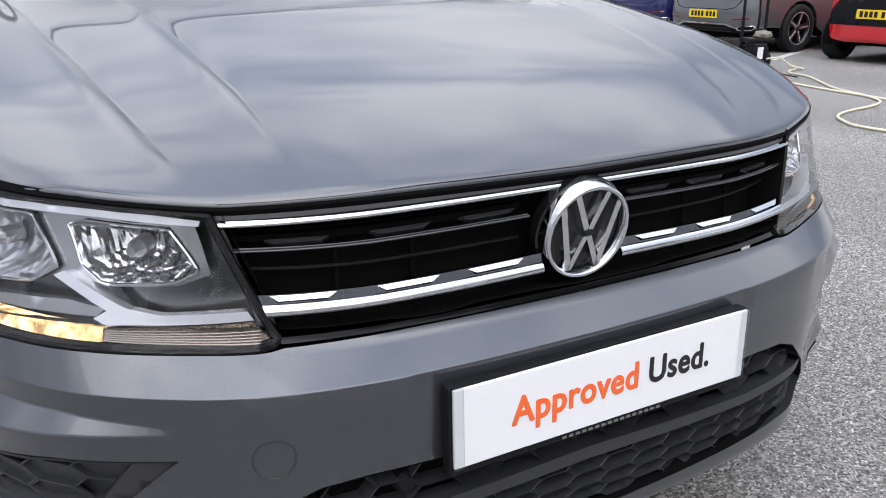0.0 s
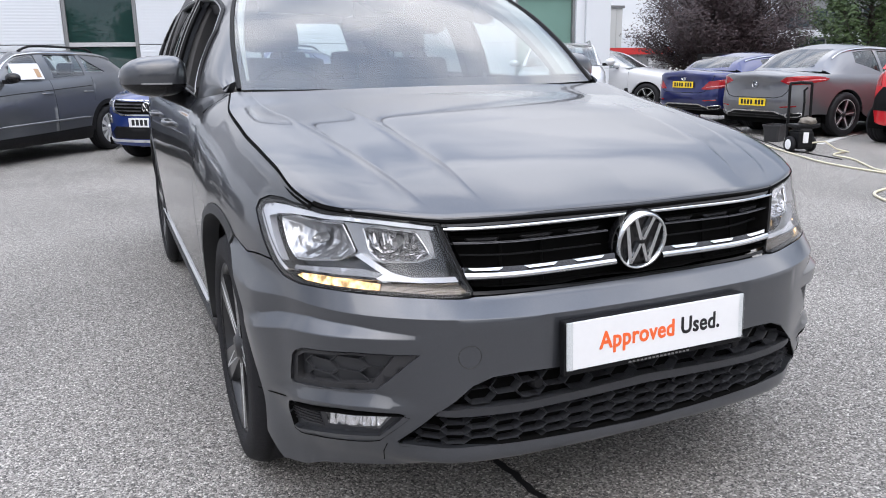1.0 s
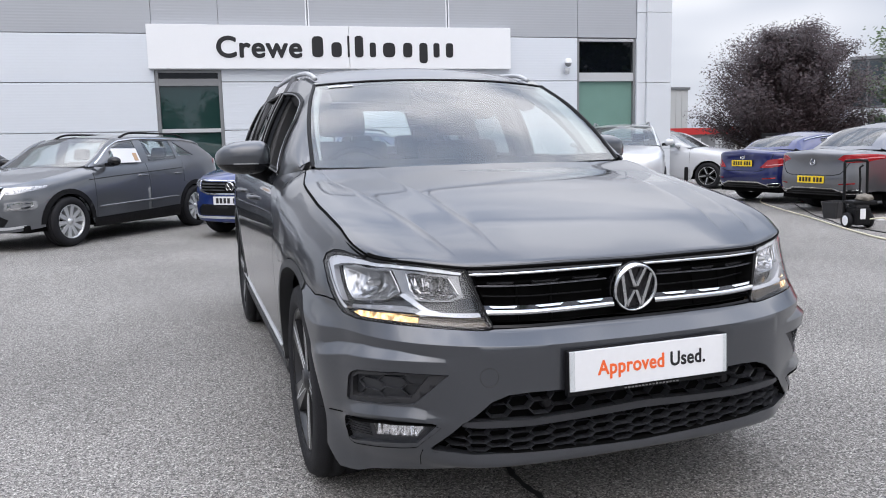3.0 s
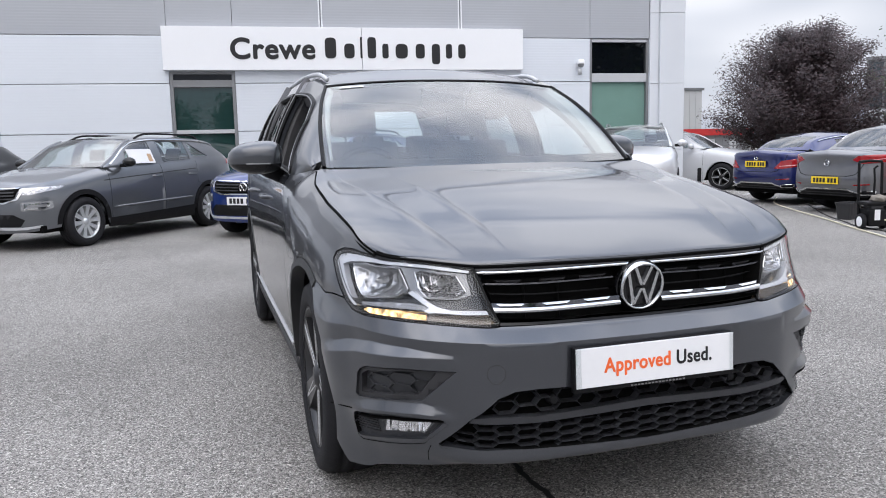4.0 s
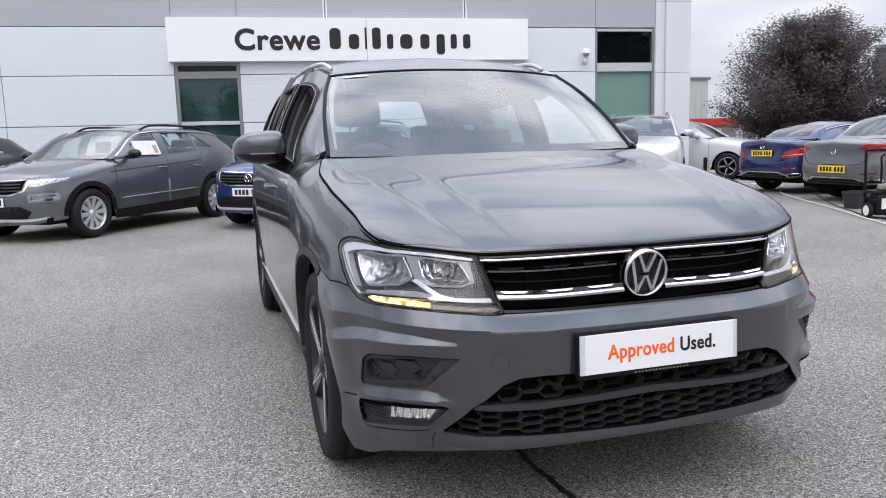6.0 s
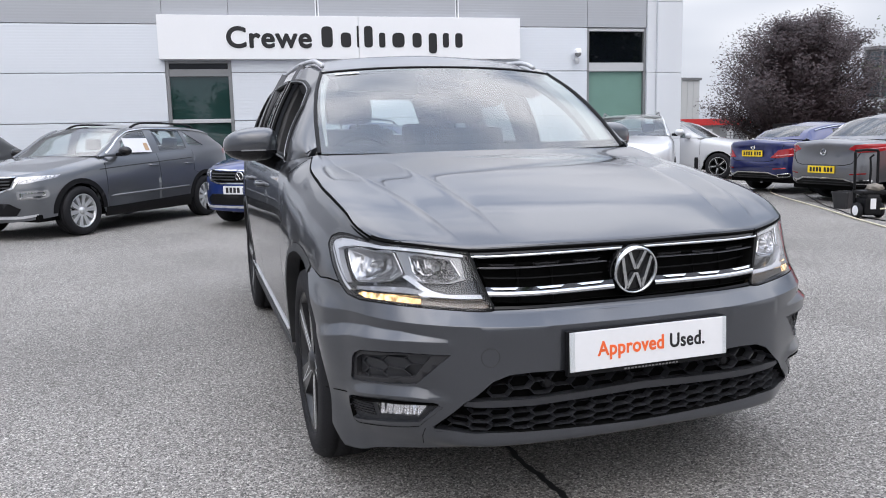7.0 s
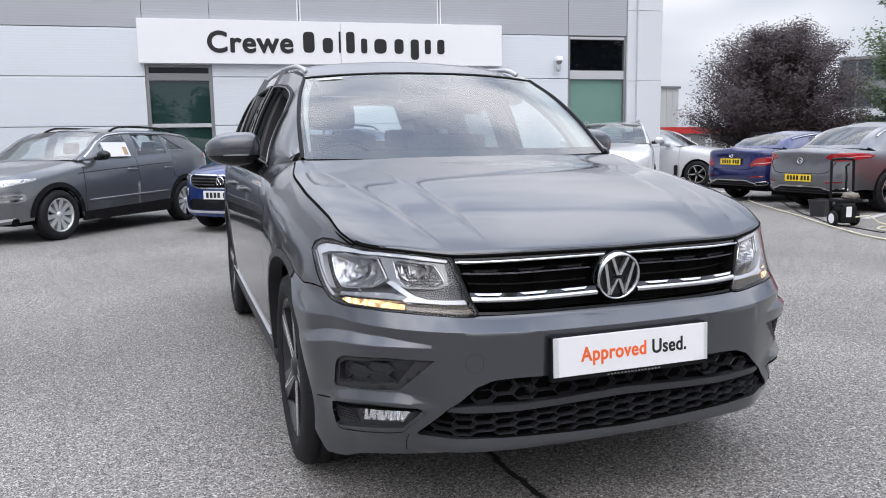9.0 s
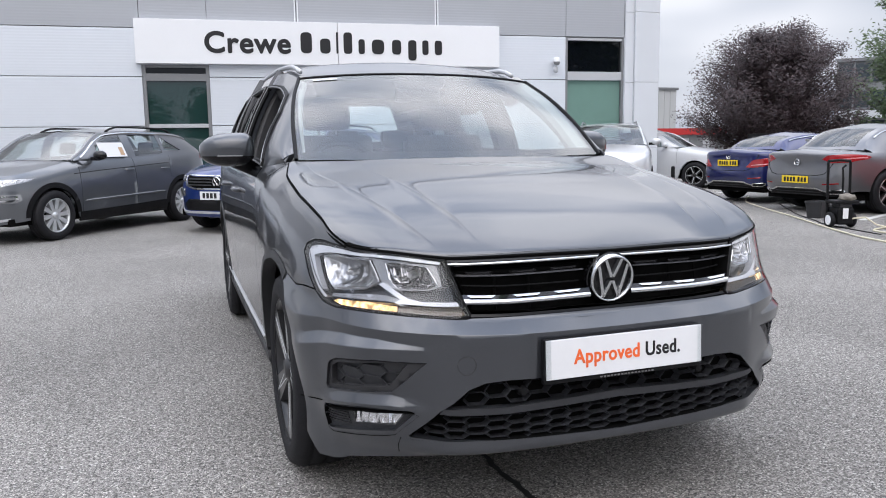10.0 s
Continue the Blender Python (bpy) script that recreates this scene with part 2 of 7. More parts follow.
def tube(bm, pts, r, sides=8, closed=False, taper=None):
    rings = []
    pts = [Vector(p) for p in pts]
    n = len(pts)
    for i, p in enumerate(pts):
        a = pts[(i - 1) % n] if (i or closed) else p
        b = pts[(i + 1) % n] if (i < n - 1 or closed) else p
        d = (b - a).normalized()
        s = d.cross(Vector((0, 0, 1)))
        s = s.normalized() if s.length > 1e-3 else Vector((1, 0, 0))
        t = s.cross(d).normalized()
        rr = r if taper is None else taper[i]
        rings.append([bm.verts.new(p + rr * (math.cos(k * 2 * math.pi / sides) * s + math.sin(k * 2 * math.pi / sides) * t)) for k in range(sides)])
    for i in range(n if closed else n - 1):
        for k in range(sides):
            q, w = rings[i], rings[(i + 1) % n]
            bm.faces.new((q[k], q[(k + 1) % sides], w[(k + 1) % sides], w[k]))
    if not closed:
        bm.faces.new(rings[0][::-1])
        bm.faces.new(rings[-1])
    return bm


def lathe(bm, profile, sides=40, axis="x", arc=None):
    """Turn (radius, along) points about an axis through the origin."""
    rings = []
    for r, a in profile:
        ring = []
        for k in range(sides):
            c, s = math.cos(2 * math.pi * k / sides), math.sin(2 * math.pi * k / sides)
            co = (a, r * c, r * s) if axis == "x" else (r * c, a, r * s) if axis == "y" else (r * c, r * s, a)
            ring.append(bm.verts.new(co))
        rings.append(ring)
    for i in range(len(rings) - 1):
        for k in range(sides):
            bm.faces.new((rings[i][k], rings[i][(k + 1) % sides], rings[i + 1][(k + 1) % sides], rings[i + 1][k]))
    bmesh.ops.recalc_face_normals(bm, faces=bm.faces[:])
    return bm


def inside(poly, p):
    """Which of the points p (n, 2) lie in the polygon."""
    poly, p = np.asarray(poly, float), np.asarray(p, float)
    x, y = p[:, 0], p[:, 1]
    r = np.zeros(len(p), bool)
    j = len(poly) - 1
    for i in range(len(poly)):
        xi, yi, xj, yj = *poly[i], *poly[j]
        if yi != yj:
            r ^= ((yi > y) != (yj > y)) & (x < (xj - xi) * (y - yi) / (yj - yi) + xi)
        j = i
    return r


def dense(poly, step, closed=True):
    out = []
    n = len(poly)
    for i in range(n if closed else n - 1):
        a, b = np.array(poly[i], float), np.array(poly[(i + 1) % n], float)
        k = max(1, int(np.ceil(np.linalg.norm(b - a) / step)))
        out += [tuple(a + (b - a) * q / k) for q in range(k)]
    if not closed:
        out.append(tuple(poly[-1]))
    return out


def rounded(poly, r, n=4):
    """The polygon with its corners rounded."""
    out = []
    m = len(poly)
    for i in range(m):
        p, a, b = (np.array(poly[(i + d) % m], float) for d in (0, -1, 1))
        da, db = a - p, b - p
        ra = min(r, np.linalg.norm(da) * 0.45, np.linalg.norm(db) * 0.45)
        s, e = p + da / np.linalg.norm(da) * ra, p + db / np.linalg.norm(db) * ra
        for k in range(n + 1):
            t = k / n
            out.append(tuple((1 - t) ** 2 * s + 2 * t * (1 - t) * p + t * t * e))
    return out


def trimmed(outline, holes, step, lift, thick=0.0, flip=False, lines=()):
    """A bmesh of a trimmed surface: the outline less its holes in two flat coordinates, gridded by step and lifted by lift(points) -> (n, 3).
    thick: depth of a rim turned in behind the edges."""
    from mathutils.geometry import delaunay_2d_cdt
    loops = [dense(outline, step)] + [dense(h, step) for h in holes]
    pts, edges = [], []
    for lp in loops:
        o = len(pts)
        pts += lp
        edges += [(o + i, o + (i + 1) % len(lp)) for i in range(len(lp))]
    for ln in lines:                     # hard lines that the mesh follows
        o = len(pts)
        pts += [tuple(q) for q in ln]
        edges += [(o + i, o + i + 1) for i in range(len(ln) - 1)]
    b = np.array(pts)
    lo, hi = b.min(0), b.max(0)
    gx, gy = np.meshgrid(np.arange(lo[0] + step / 2, hi[0], step), np.arange(lo[1] + step / 2, hi[1], step))
    g = np.stack([gx.ravel(), gy.ravel()], 1)
    if len(g):
        ok = inside(loops[0], g)
        for h in loops[1:]:
            ok &= ~inside(h, g)
        g = g[ok]
        if len(g):
            near = np.array([np.min(np.sum((b - q) ** 2, 1)) for q in g])
            g = g[near > (0.45 * step) ** 2]
    allp = [Vector(p) for p in pts] + [Vector(p) for p in g]
    vs, es, fs, *_ = delaunay_2d_cdt(allp, edges, [], 0, 1e-7)
    v2 = np.array([tuple(v) for v in vs])
    cen = np.array([v2[list(f)].mean(0) for f in fs])
    ok = inside(loops[0], cen)
    for h in loops[1:]:
        ok &= ~inside(h, cen)
    co = lift(v2)
    bm = bmesh.new()
    bv = [bm.verts.new(c) for c in co]
    for f, o in zip(fs, ok):
        if o:
            f = list(f)
            try:
                bm.faces.new([bv[i] for i in (f[::-1] if flip else f)])
            except ValueError:
                pass
    for v in [v for v in bm.verts if not v.link_faces]:
        bm.verts.remove(v)
    if thick:
        bm.normal_update()
        rim = [e for e in bm.edges if len(e.link_faces) == 1]
        nrm = {v: v.normal.copy() for e in rim for v in e.verts}
        got = {}
        for e in rim:
            f = e.link_faces[0]
            for v in e.verts:
                if v not in got:
                    got[v] = bm.verts.new(v.co - nrm[v] * thick)
            a, c = [lp.vert for lp in f.loops if lp.edge == e][0], None
            c = e.other_vert(a)
            bm.faces.new((c, a, got[a], got[c])).smooth = False
    return bm


def knots(ks, vs):
    """A smooth curve through (k, v) points: a function of an array. Monotone cubic."""
    ks, vs = np.asarray(ks, float), np.asarray(vs, float)
    h = np.diff(ks)
    d = np.diff(vs, axis=0) / (h if vs.ndim == 1 else h[:, None])
    m = np.zeros_like(vs)
    m[0], m[-1] = d[0], d[-1]
    with np.errstate(divide="ignore", invalid="ignore"):
        for i in range(1, len(ks) - 1):
            same = d[i - 1] * d[i] > 0
            w1, w2 = 2 * h[i] + h[i - 1], h[i] + 2 * h[i - 1]
            m[i] = np.where(same, (w1 + w2) / (w1 / np.where(d[i - 1] == 0, 1, d[i - 1]) + w2 / np.where(d[i] == 0, 1, d[i])), 0.0)

    def f(q):
        q = np.clip(np.asarray(q, float), ks[0], ks[-1])
        i = np.clip(np.searchsorted(ks, q) - 1, 0, len(ks) - 2)
        t = (q - ks[i]) / h[i]
        hh = h[i]
        if vs.ndim > 1:
            t, hh = t[..., None], hh[..., None]
        return vs[i] * (1 + 2 * t) * (1 - t) ** 2 + hh * m[i] * t * (1 - t) ** 2 + vs[i + 1] * t * t * (3 - 2 * t) + hh * m[i + 1] * t * t * (t - 1)
    return f


def lettering(name, text, size, m, material, parent, depth=0.001, stretch=1.0, bold=0.0):
    """Words as a mesh; bold: metres by which the strokes are thickened on each side, by laying shifted copies over one another."""
    cu = bpy.data.curves.new(name, "FONT")
    cu.body, cu.size, cu.align_x, cu.align_y = text, size, "LEFT", "BOTTOM_BASELINE"
    cu.extrude = depth
    cu.space_character = 1.0 + 1.2 * bold / size * 2
    tmp = bpy.data.objects.new(name, cu)
    scene.collection.objects.link(tmp)
    me = bpy.data.meshes.new_from_object(tmp.evaluated_get(bpy.context.evaluated_depsgraph_get()))
    bpy.data.objects.remove(tmp)
    bm = bmesh.new()
    for k in range(9 if bold else 1):
        a = k * math.pi / 4
        r = 0 if k == 8 or not bold else bold
        one = me.copy()
        one.transform(m @ Matrix.Translation((r * math.cos(a), r * math.sin(a), depth * 0.04 * k)) @ Matrix.Diagonal((stretch, 1, 1, 1)))
        bm.from_mesh(one)
        bpy.data.meshes.remove(one)
    bpy.data.meshes.remove(me)
    return part(name, bm, material, parent)


# ---- main car: its outer surfaces ----
# plan of the body at its widest, from the nose round the corner and along one flank to the tail
PLAN = [(0, 0), (0.15, 0.002), (0.30, 0.009), (0.42, 0.022), (0.50, 0.040), (0.60, 0.088), (0.68, 0.145), (0.755, 0.235), (0.81, 0.35), (0.848, 0.49),
        (0.873, 0.66), (0.889, 0.86), (0.892, 1.3), (0.890, 2.2), (0.887, 3.3), (0.878, 3.8), (0.85, 4.2), (0.78, 4.36), (0.6, 4.45), (0.3, 4.475), (0, 4.48)]


def body_skin(plan, stations):
    """The outer skin of a car: skin(points (u, v), out) with u round the plan and v up the profile, and u_at_y, u_at_x and the longest u.
    stations: a function of (u_at_x, u_at_y, u_end) giving rows (u, nine heights, nine insets)."""
    _p = np.array(plan)
    _k = np.concatenate([[0], np.cumsum(np.linalg.norm(np.diff(_p, axis=0), axis=1))])
    _plan_raw = knots(_k, _p)
    _kk = np.linspace(0, _k[-1], 900)
    _pp = _plan_raw(_kk)
    _tt = np.gradient(_pp, axis=0)
    _tt /= np.linalg.norm(_tt, axis=1)[:, None]
    _nn = np.stack([_tt[:, 1], -_tt[:, 0]], 1)
    for _ in range(12):
        _nn[1:-1] = (_nn[:-2] + _nn[1:-1] * 2 + _nn[2:]) / 4
    _nn[0] = (0, -1)

    def plan_at(u):
        u = np.abs(u)
        return (np.stack([np.interp(u, _kk, _pp[:, i]) for i in (0, 1)], -1), np.stack([np.interp(u, _kk, _nn[:, i]) for i in (0, 1)], -1))

    def u_at_y(y):
        return float(np.interp(y, _pp[:, 1], _kk))

    def u_at_x(x):
        return float(np.interp(x, _pp[:450, 0], _kk[:450]))

    STATIONS = stations(u_at_x, u_at_y, _kk[-1])
    _su = np.array([s[0] for s in STATIONS])
    _prof = knots(_su, np.array([s[1] + s[2] for s in STATIONS]))

    def skin(p, out=0.0):
        """Points of the flank and nose from (u, v): u round the plan, negative on the driver's side; v up the profile. out: metres proud of it."""
        p = np.atleast_2d(np.asarray(p, float))
        u, v = p[:, 0], p[:, 1]
        q = _prof(np.abs(u))
        z, d = np.empty(len(u)), np.empty(len(u))
        # cubic through the nine heights of each point's own profile
        i = np.clip(np.floor(v).astype(int), 0, 7)
        t = v - i

        def cubic(a):
            def g(k):
                return np.take_along_axis(a, np.clip(k, 0, 8)[:, None], 1)[:, 0]
            p0, p1, p2, p3 = g(i - 1), g(i), g(i + 1), g(i + 2)
            m1 = np.where((p1 - p0) * (p2 - p1) > 0, (p2 - p0) / 2, 0)
            m2 = np.where((p2 - p1) * (p3 - p2) > 0, (p3 - p1) / 2, 0)
            m1 = np.where(i == 0, p2 - p1, m1)
            m2 = np.where(i == 7, p2 - p1, m2)
            return p1 * (1 + 2 * t) * (1 - t) ** 2 + m1 * t * (1 - t) ** 2 + p2 * t * t * (3 - 2 * t) + m2 * t * t * (t - 1)
        z, d = cubic(q[:, :9]), cubic(q[:, 9:])
        c, n = plan_at(u)
        d = d - out
        xy = c - n * d[:, None]
        return np.stack([xy[:, 0] * np.where(u < 0, -1, 1), xy[:, 1], z], 1)
    return skin, u_at_x, u_at_y, float(_kk[-1])


# profile stations: height and inset from the plan, from the lower edge (v = 0) to the bonnet or belt line (v = 8)
def suv_stations(u_at_x, u_at_y, u_end):
    return [
        (0.0, [.266, .282, .335, .42, .54, .620, .651, .74, .832], [.050, .020, .018, .018, .015, .015, .058, .074, .085]),
        (u_at_x(.30), [.266, .282, .335, .42, .54, .622, .653, .742, .834], [.050, .020, .018, .018, .014, .014, .061, .076, .087]),
        (u_at_x(.50), [.268, .284, .338, .42, .54, .628, .660, .752, .831], [.050, .020, .018, .015, .012, .012, .062, .085, .101]),
        (u_at_x(.68), [.250, .29, .355, .44, .55, .636, .680, .770, .847], [.056, .042, .036, .026, .014, .006, .036, .064, .082]),
        (0.881, [.222, .283, .358, .447, .557, .644, .694, .786, .860], [.046, .034, .028, .020, .012, .003, .023, .045, .061]),
        (u_at_y(.35), [.202, .28, .36, .45, .56, .648, .70, .795, .882], [.028, .020, .016, .014, .010, .003, .018, .040, .060]),
        (u_at_y(.50), [.195, .28, .37, .46, .57, .655, .735, .84, .929], [.024, .016, .012, .008, .0, .003, .012, .038, .081]),
        (u_at_y(.86), [.245, .29, .38, .48, .59, .69, .79, .905, .995], [.050, .030, .015, .008, .0, .003, .012, .038, .102]),
        (u_at_y(1.10), [.245, .29, .38, .48, .60, .71, .83, .955, 1.035], [.045, .028, .02, .012, .003, .0, .010, .040, .109]),
        (u_at_y(1.31), [.245, .29, .38, .48, .60, .73, .86, 1.00, 1.085], [.045, .028, .02, .012, .004, .0, .010, .040, .145]),
        (u_at_y(1.55), [.245, .29, .38, .48, .60, .73, .87, 1.00, 1.06], [.045, .028, .02, .012, .004, .0, .010, .030, .070]),
        (u_at_y(2.2), [.245, .29, .38, .48, .60, .73, .87, 1.01, 1.075], [.045, .028, .02, .012, .004, .0, .010, .030, .068]),
        (u_at_y(3.5), [.25, .30, .39, .49, .61, .74, .88, 1.03, 1.10], [.050, .028, .02, .010, .002, .0, .010, .030, .070]),
        (u_at_y(4.2), [.30, .35, .42, .52, .63, .76, .90, 1.05, 1.13], [.060, .030, .02, .010, .002, .0, .010, .030, .080]),
        (u_end, [.32, .37, .44, .54, .65, .78, .92, 1.05, 1.13], [.060, .030, .02, .010, .002, .0, .02, .05, .10]),
    ]


skin0, u_at_x, u_at_y, U_END = body_skin(PLAN, suv_stations)


def smooth01(x):
    x = np.clip(x, 0, 1)
    return x * x * (3 - 2 * x)


def ledge_line(u):
    return np.interp(np.abs(u), [0, .285, .5, .68, .9, 1.07, 1.2], [4.95, 4.95, 5.0, 5.0, 4.98, 4.82, 4.7])


def shelf_line(u, low=False):
    """Upper or lower edge of the sloping facet above the side vents."""
    if low:
        return np.interp(np.abs(u), [.55, .62, .70, .79, .91, 1.06, 1.2], [4.40, 4.40, 4.39, 4.33, 4.21, 3.86, 3.6])
    return np.interp(np.abs(u), [.55, .634, .737, .864, .982, 1.06, 1.2], [4.46, 4.54, 4.63, 4.60, 4.41, 4.16, 3.9])


def step_line(u, low=False):
    """Upper or lower edge of the facet between a side vent and its fog lamp."""
    if low:
        return np.interp(np.abs(u), [.558, .699, .811, .943, 1.1], [2.85, 2.82, 2.70, 2.46, 2.1])
    return np.interp(np.abs(u), [.558, .692, .814, .928, 1.1], [2.98, 3.13, 3.0, 2.79, 2.4])


def skin(p, out=0.0):
    """The main car's skin, with the crisp ledge under the lamps, the two facets of the bumper's corners, the flare before the wheel and the ridge along the wing."""
    p = np.atleast_2d(np.asarray(p, float))
    u, v = np.abs(p[:, 0]), p[:, 1]
    top, low = shelf_line(u), shelf_line(u, True)
    jut = 0.030 * smooth01((u - .53) / .30) * smooth01((1.17 - u) / .20) * np.clip((top - v) / (top - low), 0, 1) * smooth01((v - 1.6) / 2.2)
    top, low = step_line(u), step_line(u, True)
    jut = jut + 0.021 * smooth01((u - .56) / .14) * smooth01((1.03 - u) / .14) * np.clip((top - v) / (top - low), 0, 1) * smooth01((v - .5) / 1.7)
    jut = jut + 0.026 * smooth01((u - .93) / .15) * smooth01((1.75 - u) / .35) * smooth01((v + 1.0) / 1.2) * (1 - smooth01((v - 4.7) / 1.1))
    # ledge under the lamps: a straight slope down to a hard lower edge
    line = ledge_line(u)
    k = np.clip((v - line) / (6 - line), 0, 1)
    on = ((v > line) & (v < 6))[:, None]
    # ridge along the wing's shoulder
    ridge = .006 * np.exp(-np.abs(v - 7.62) / .16) * smooth01((u - 1.0) / .12) * smooth01((1.75 - u) / .2)
    P = skin0(p, out + jut + ridge)
    lo, hi = skin0(np.stack([p[:, 0], line], 1), out + jut), skin0(np.stack([p[:, 0], np.full(len(u), 6.0)], 1), out)
    mix = smooth01((1.20 - u) / .15)[:, None]
    return np.where(on, P + mix * (lo + (hi - lo) * k[:, None] - P), P)


U_CORNER = 0.905      # where the bonnet's front edge turns into the gap along the wing
U_COWL = u_at_y(1.28)
BONNET_Y = [0.085, 0.108, 0.15, 0.24, 0.44, 0.73, 1.02, 1.19]
ROLL = 0.008                  # height of the rounded lip at the bonnet's front edge
BONNET_Z = [0.840, 0.854, 0.874, 0.906, 0.967, 1.031, 1.067, 1.080]
_bt = np.array([0, 0.03, 0.075, 0.15, 0.32, 0.58, 0.84, 1.0])
_bc = knots(_bt, np.stack([BONNET_Y, BONNET_Z], 1))


def coons(front, back, mid, side):
    """A patch from its half-width edge curves; each is a function of 0..1 giving (n, 3)."""
    def f(a, b):
        a, b = np.asarray(a, float), np.asarray(b, float)
        s = np.abs(a)
        A, B = s[:, None], b[:, None]
        P = (1 - B) * front(s) + B * back(s) + (1 - A) * mid(b) + A * side(b)
        o, l = np.zeros(1), np.ones(1)
        P -= (1 - A) * (1 - B) * front(o) + A * (1 - B) * front(l) + (1 - A) * B * back(o) + A * B * back(l)
        P[:, 0] *= np.where(a < 0, -1, 1)
        return P
    return f


def _b_front(s):
    P = skin(np.stack([s * U_CORNER, np.full(len(s), 8.0)], 1))
    P[:, 2] += ROLL * (1 - smooth01((s - .72) / .28))
    return P


def _b_side(b):
    return skin(np.stack([U_CORNER + b * (U_COWL - U_CORNER), np.full(len(b), 8.0)], 1))


def _b_mid(b):
    q = _bc(b)
    return np.stack([np.zeros(len(b)), q[:, 0], q[:, 1]], 1)


def _b_back(s):
    e = _b_side(np.ones(1))[0]
    m = _b_mid(np.ones(1))[0]
    return np.stack([s * e[0], m[1] + (e[1] - m[1]) * s ** 2.2, m[2] + (e[2] - m[2]) * s ** 2], 1)


_bonnet0 = coons(_b_front, _b_back, _b_mid, _b_side)


_c1 = knots([0, .05, .10, .19, .28, .45, .74, .94, 1], [.597, .611, .634, .670, .700, .747, .830, .905, .935])
_c2 = knots([0, .06, .15, .24, .45, .63, .84, 1], [.412, .431, .454, .478, .523, .562, .610, .650])


def crease(b):
    """Where the outer and the inner crease run, as a share of the half width."""
    return _c1(b), _c2(b)


def bonnet(p, out=0.0):
    """Bonnet from (a, b): a -1..1 across, b 0 at the nose to 1 at the windscreen. A crowned middle, then two hard creases a side, each with a small step down outside it."""
    p = np.atleast_2d(np.asarray(p, float))
    a, b = p[:, 0], p[:, 1]
    P = _bonnet0(a, b)
    s = np.abs(a)
    c1, c2 = crease(b)
    fade, fade2 = smooth01((b - .005) / 0.14), smooth01((b - 0.01) / 0.20)
    tail = (1 - .5 * b) * (1 - .6 * smooth01((b - .45) / .55))
    h2, h1 = .0235 * fade2 * tail, .0125 * fade * tail
    z0, z2, z1, ze = (_bonnet0(q, b)[:, 2] for q in (0 * s, c2, c1, 0 * s + 1))
    w = smooth01(b / .16)
    crown = (1 - w) * (z0 - z2 - h2) + w * np.maximum(z0 - z2 - h2, .0055)
    t0, t1, t2 = s / c2, (s - c2) / (c1 - c2), np.clip((s - c1) / (1 - c1), 0, 1)

    def step(t, width, short):
        """A quick drop beyond a crease that is made up again further out."""
        return 1 - np.exp(-np.clip(t, 0, 1) * width / short) - np.clip(t, 0, 1)
    ease = (1 - .4 * b) * (1 - .8 * smooth01((b - .40) / .40))
    crest2, crest1 = .0036 * smooth01((b - .04) / .24) * ease, .0030 * smooth01(b / .26) * ease
    inner = z2 + h2 + crown * (1 - t0 ** 2) + crest2 * np.exp(-np.clip(c2 - s, 0, 1) * .78 / .016)
    strip = z2 + h2 + crest2 * (1 - t1) + (z1 + h1 - z2 - h2) * t1 + crest1 * np.exp(-np.clip(c1 - s, 0, 1) * .78 / .016) - .0098 * smooth01((b - .03) / .18) * ease * step(t1, .16, .008)
    outer = z1 + h1 + crest1 * (1 - t2) + (ze - z1 - h1) * t2 + .004 * w * np.sin(np.pi * t2) - .0120 * smooth01(b / .10) * ease * step(t2, .20, .009)
    Z = np.where(s < c2, inner, np.where(s < c1, strip, outer))
    P[:, 2] += w * (Z - P[:, 2]) + (1 - w) * np.where(s < c2, h2, np.where(s < c1, h2 + (h1 - h2) * t1, h1 * (1 - t2)))
    near = np.clip(b * 1.1 / 0.016, 0, 1)
    P[:, 2] -= ROLL * (1 - smooth01((s - .72) / .28)) * (1 - np.sqrt(np.clip(1 - (1 - near) ** 2, 0, 1)))
    P[:, 2] += out
    return P


# windscreen, roof
def _w_bot(s):
    return np.stack([0.721 * s, 1.19 + (1.325 - 1.19) * s ** 2.2, 1.086 + 0.006 * s ** 2], 1)


def _w_top(s):
    return np.stack([0.604 * s, 1.80 + (1.89 - 1.80) * s ** 2, 1.493 - 0.024 * s ** 2.5], 1)


def _w_mid(b):
    q = knots([0, .33, .67, 1], [[1.19, 1.086], [1.385, 1.24], [1.59, 1.378], [1.80, 1.493]])(b)
    return np.stack([np.zeros(len(b)), q[:, 0], q[:, 1]], 1)


def _w_side(b):
    return knots([0, .33, .67, 1], [[.721, 1.325, 1.092], [.70, 1.51, 1.235], [.662, 1.70, 1.363], [.604, 1.89, 1.469]])(b)


screen = coons(_w_bot, _w_top, _w_mid, _w_side)


def _r_back(s):
    return np.stack([0.565 * s, 4.25 - 0.05 * s ** 2, 1.555 - 0.035 * s ** 3], 1)


def _r_mid(b):
    q = knots([0, .2, .45, .75, 1], [[1.80, 1.493], [2.25, 1.568], [2.85, 1.60], [3.7, 1.592], [4.25, 1.555]])(b)
    return np.stack([np.zeros(len(b)), q[:, 0], q[:, 1]], 1)


def _r_side(b):
    return knots([0, .2, .45, .75, 1], [[.604, 1.89, 1.469], [.622, 2.30, 1.525], [.622, 2.85, 1.545], [.61, 3.7, 1.54], [.565, 4.20, 1.52]])(b)


_roof0 = coons(_w_top, _r_back, _r_mid, _r_side)


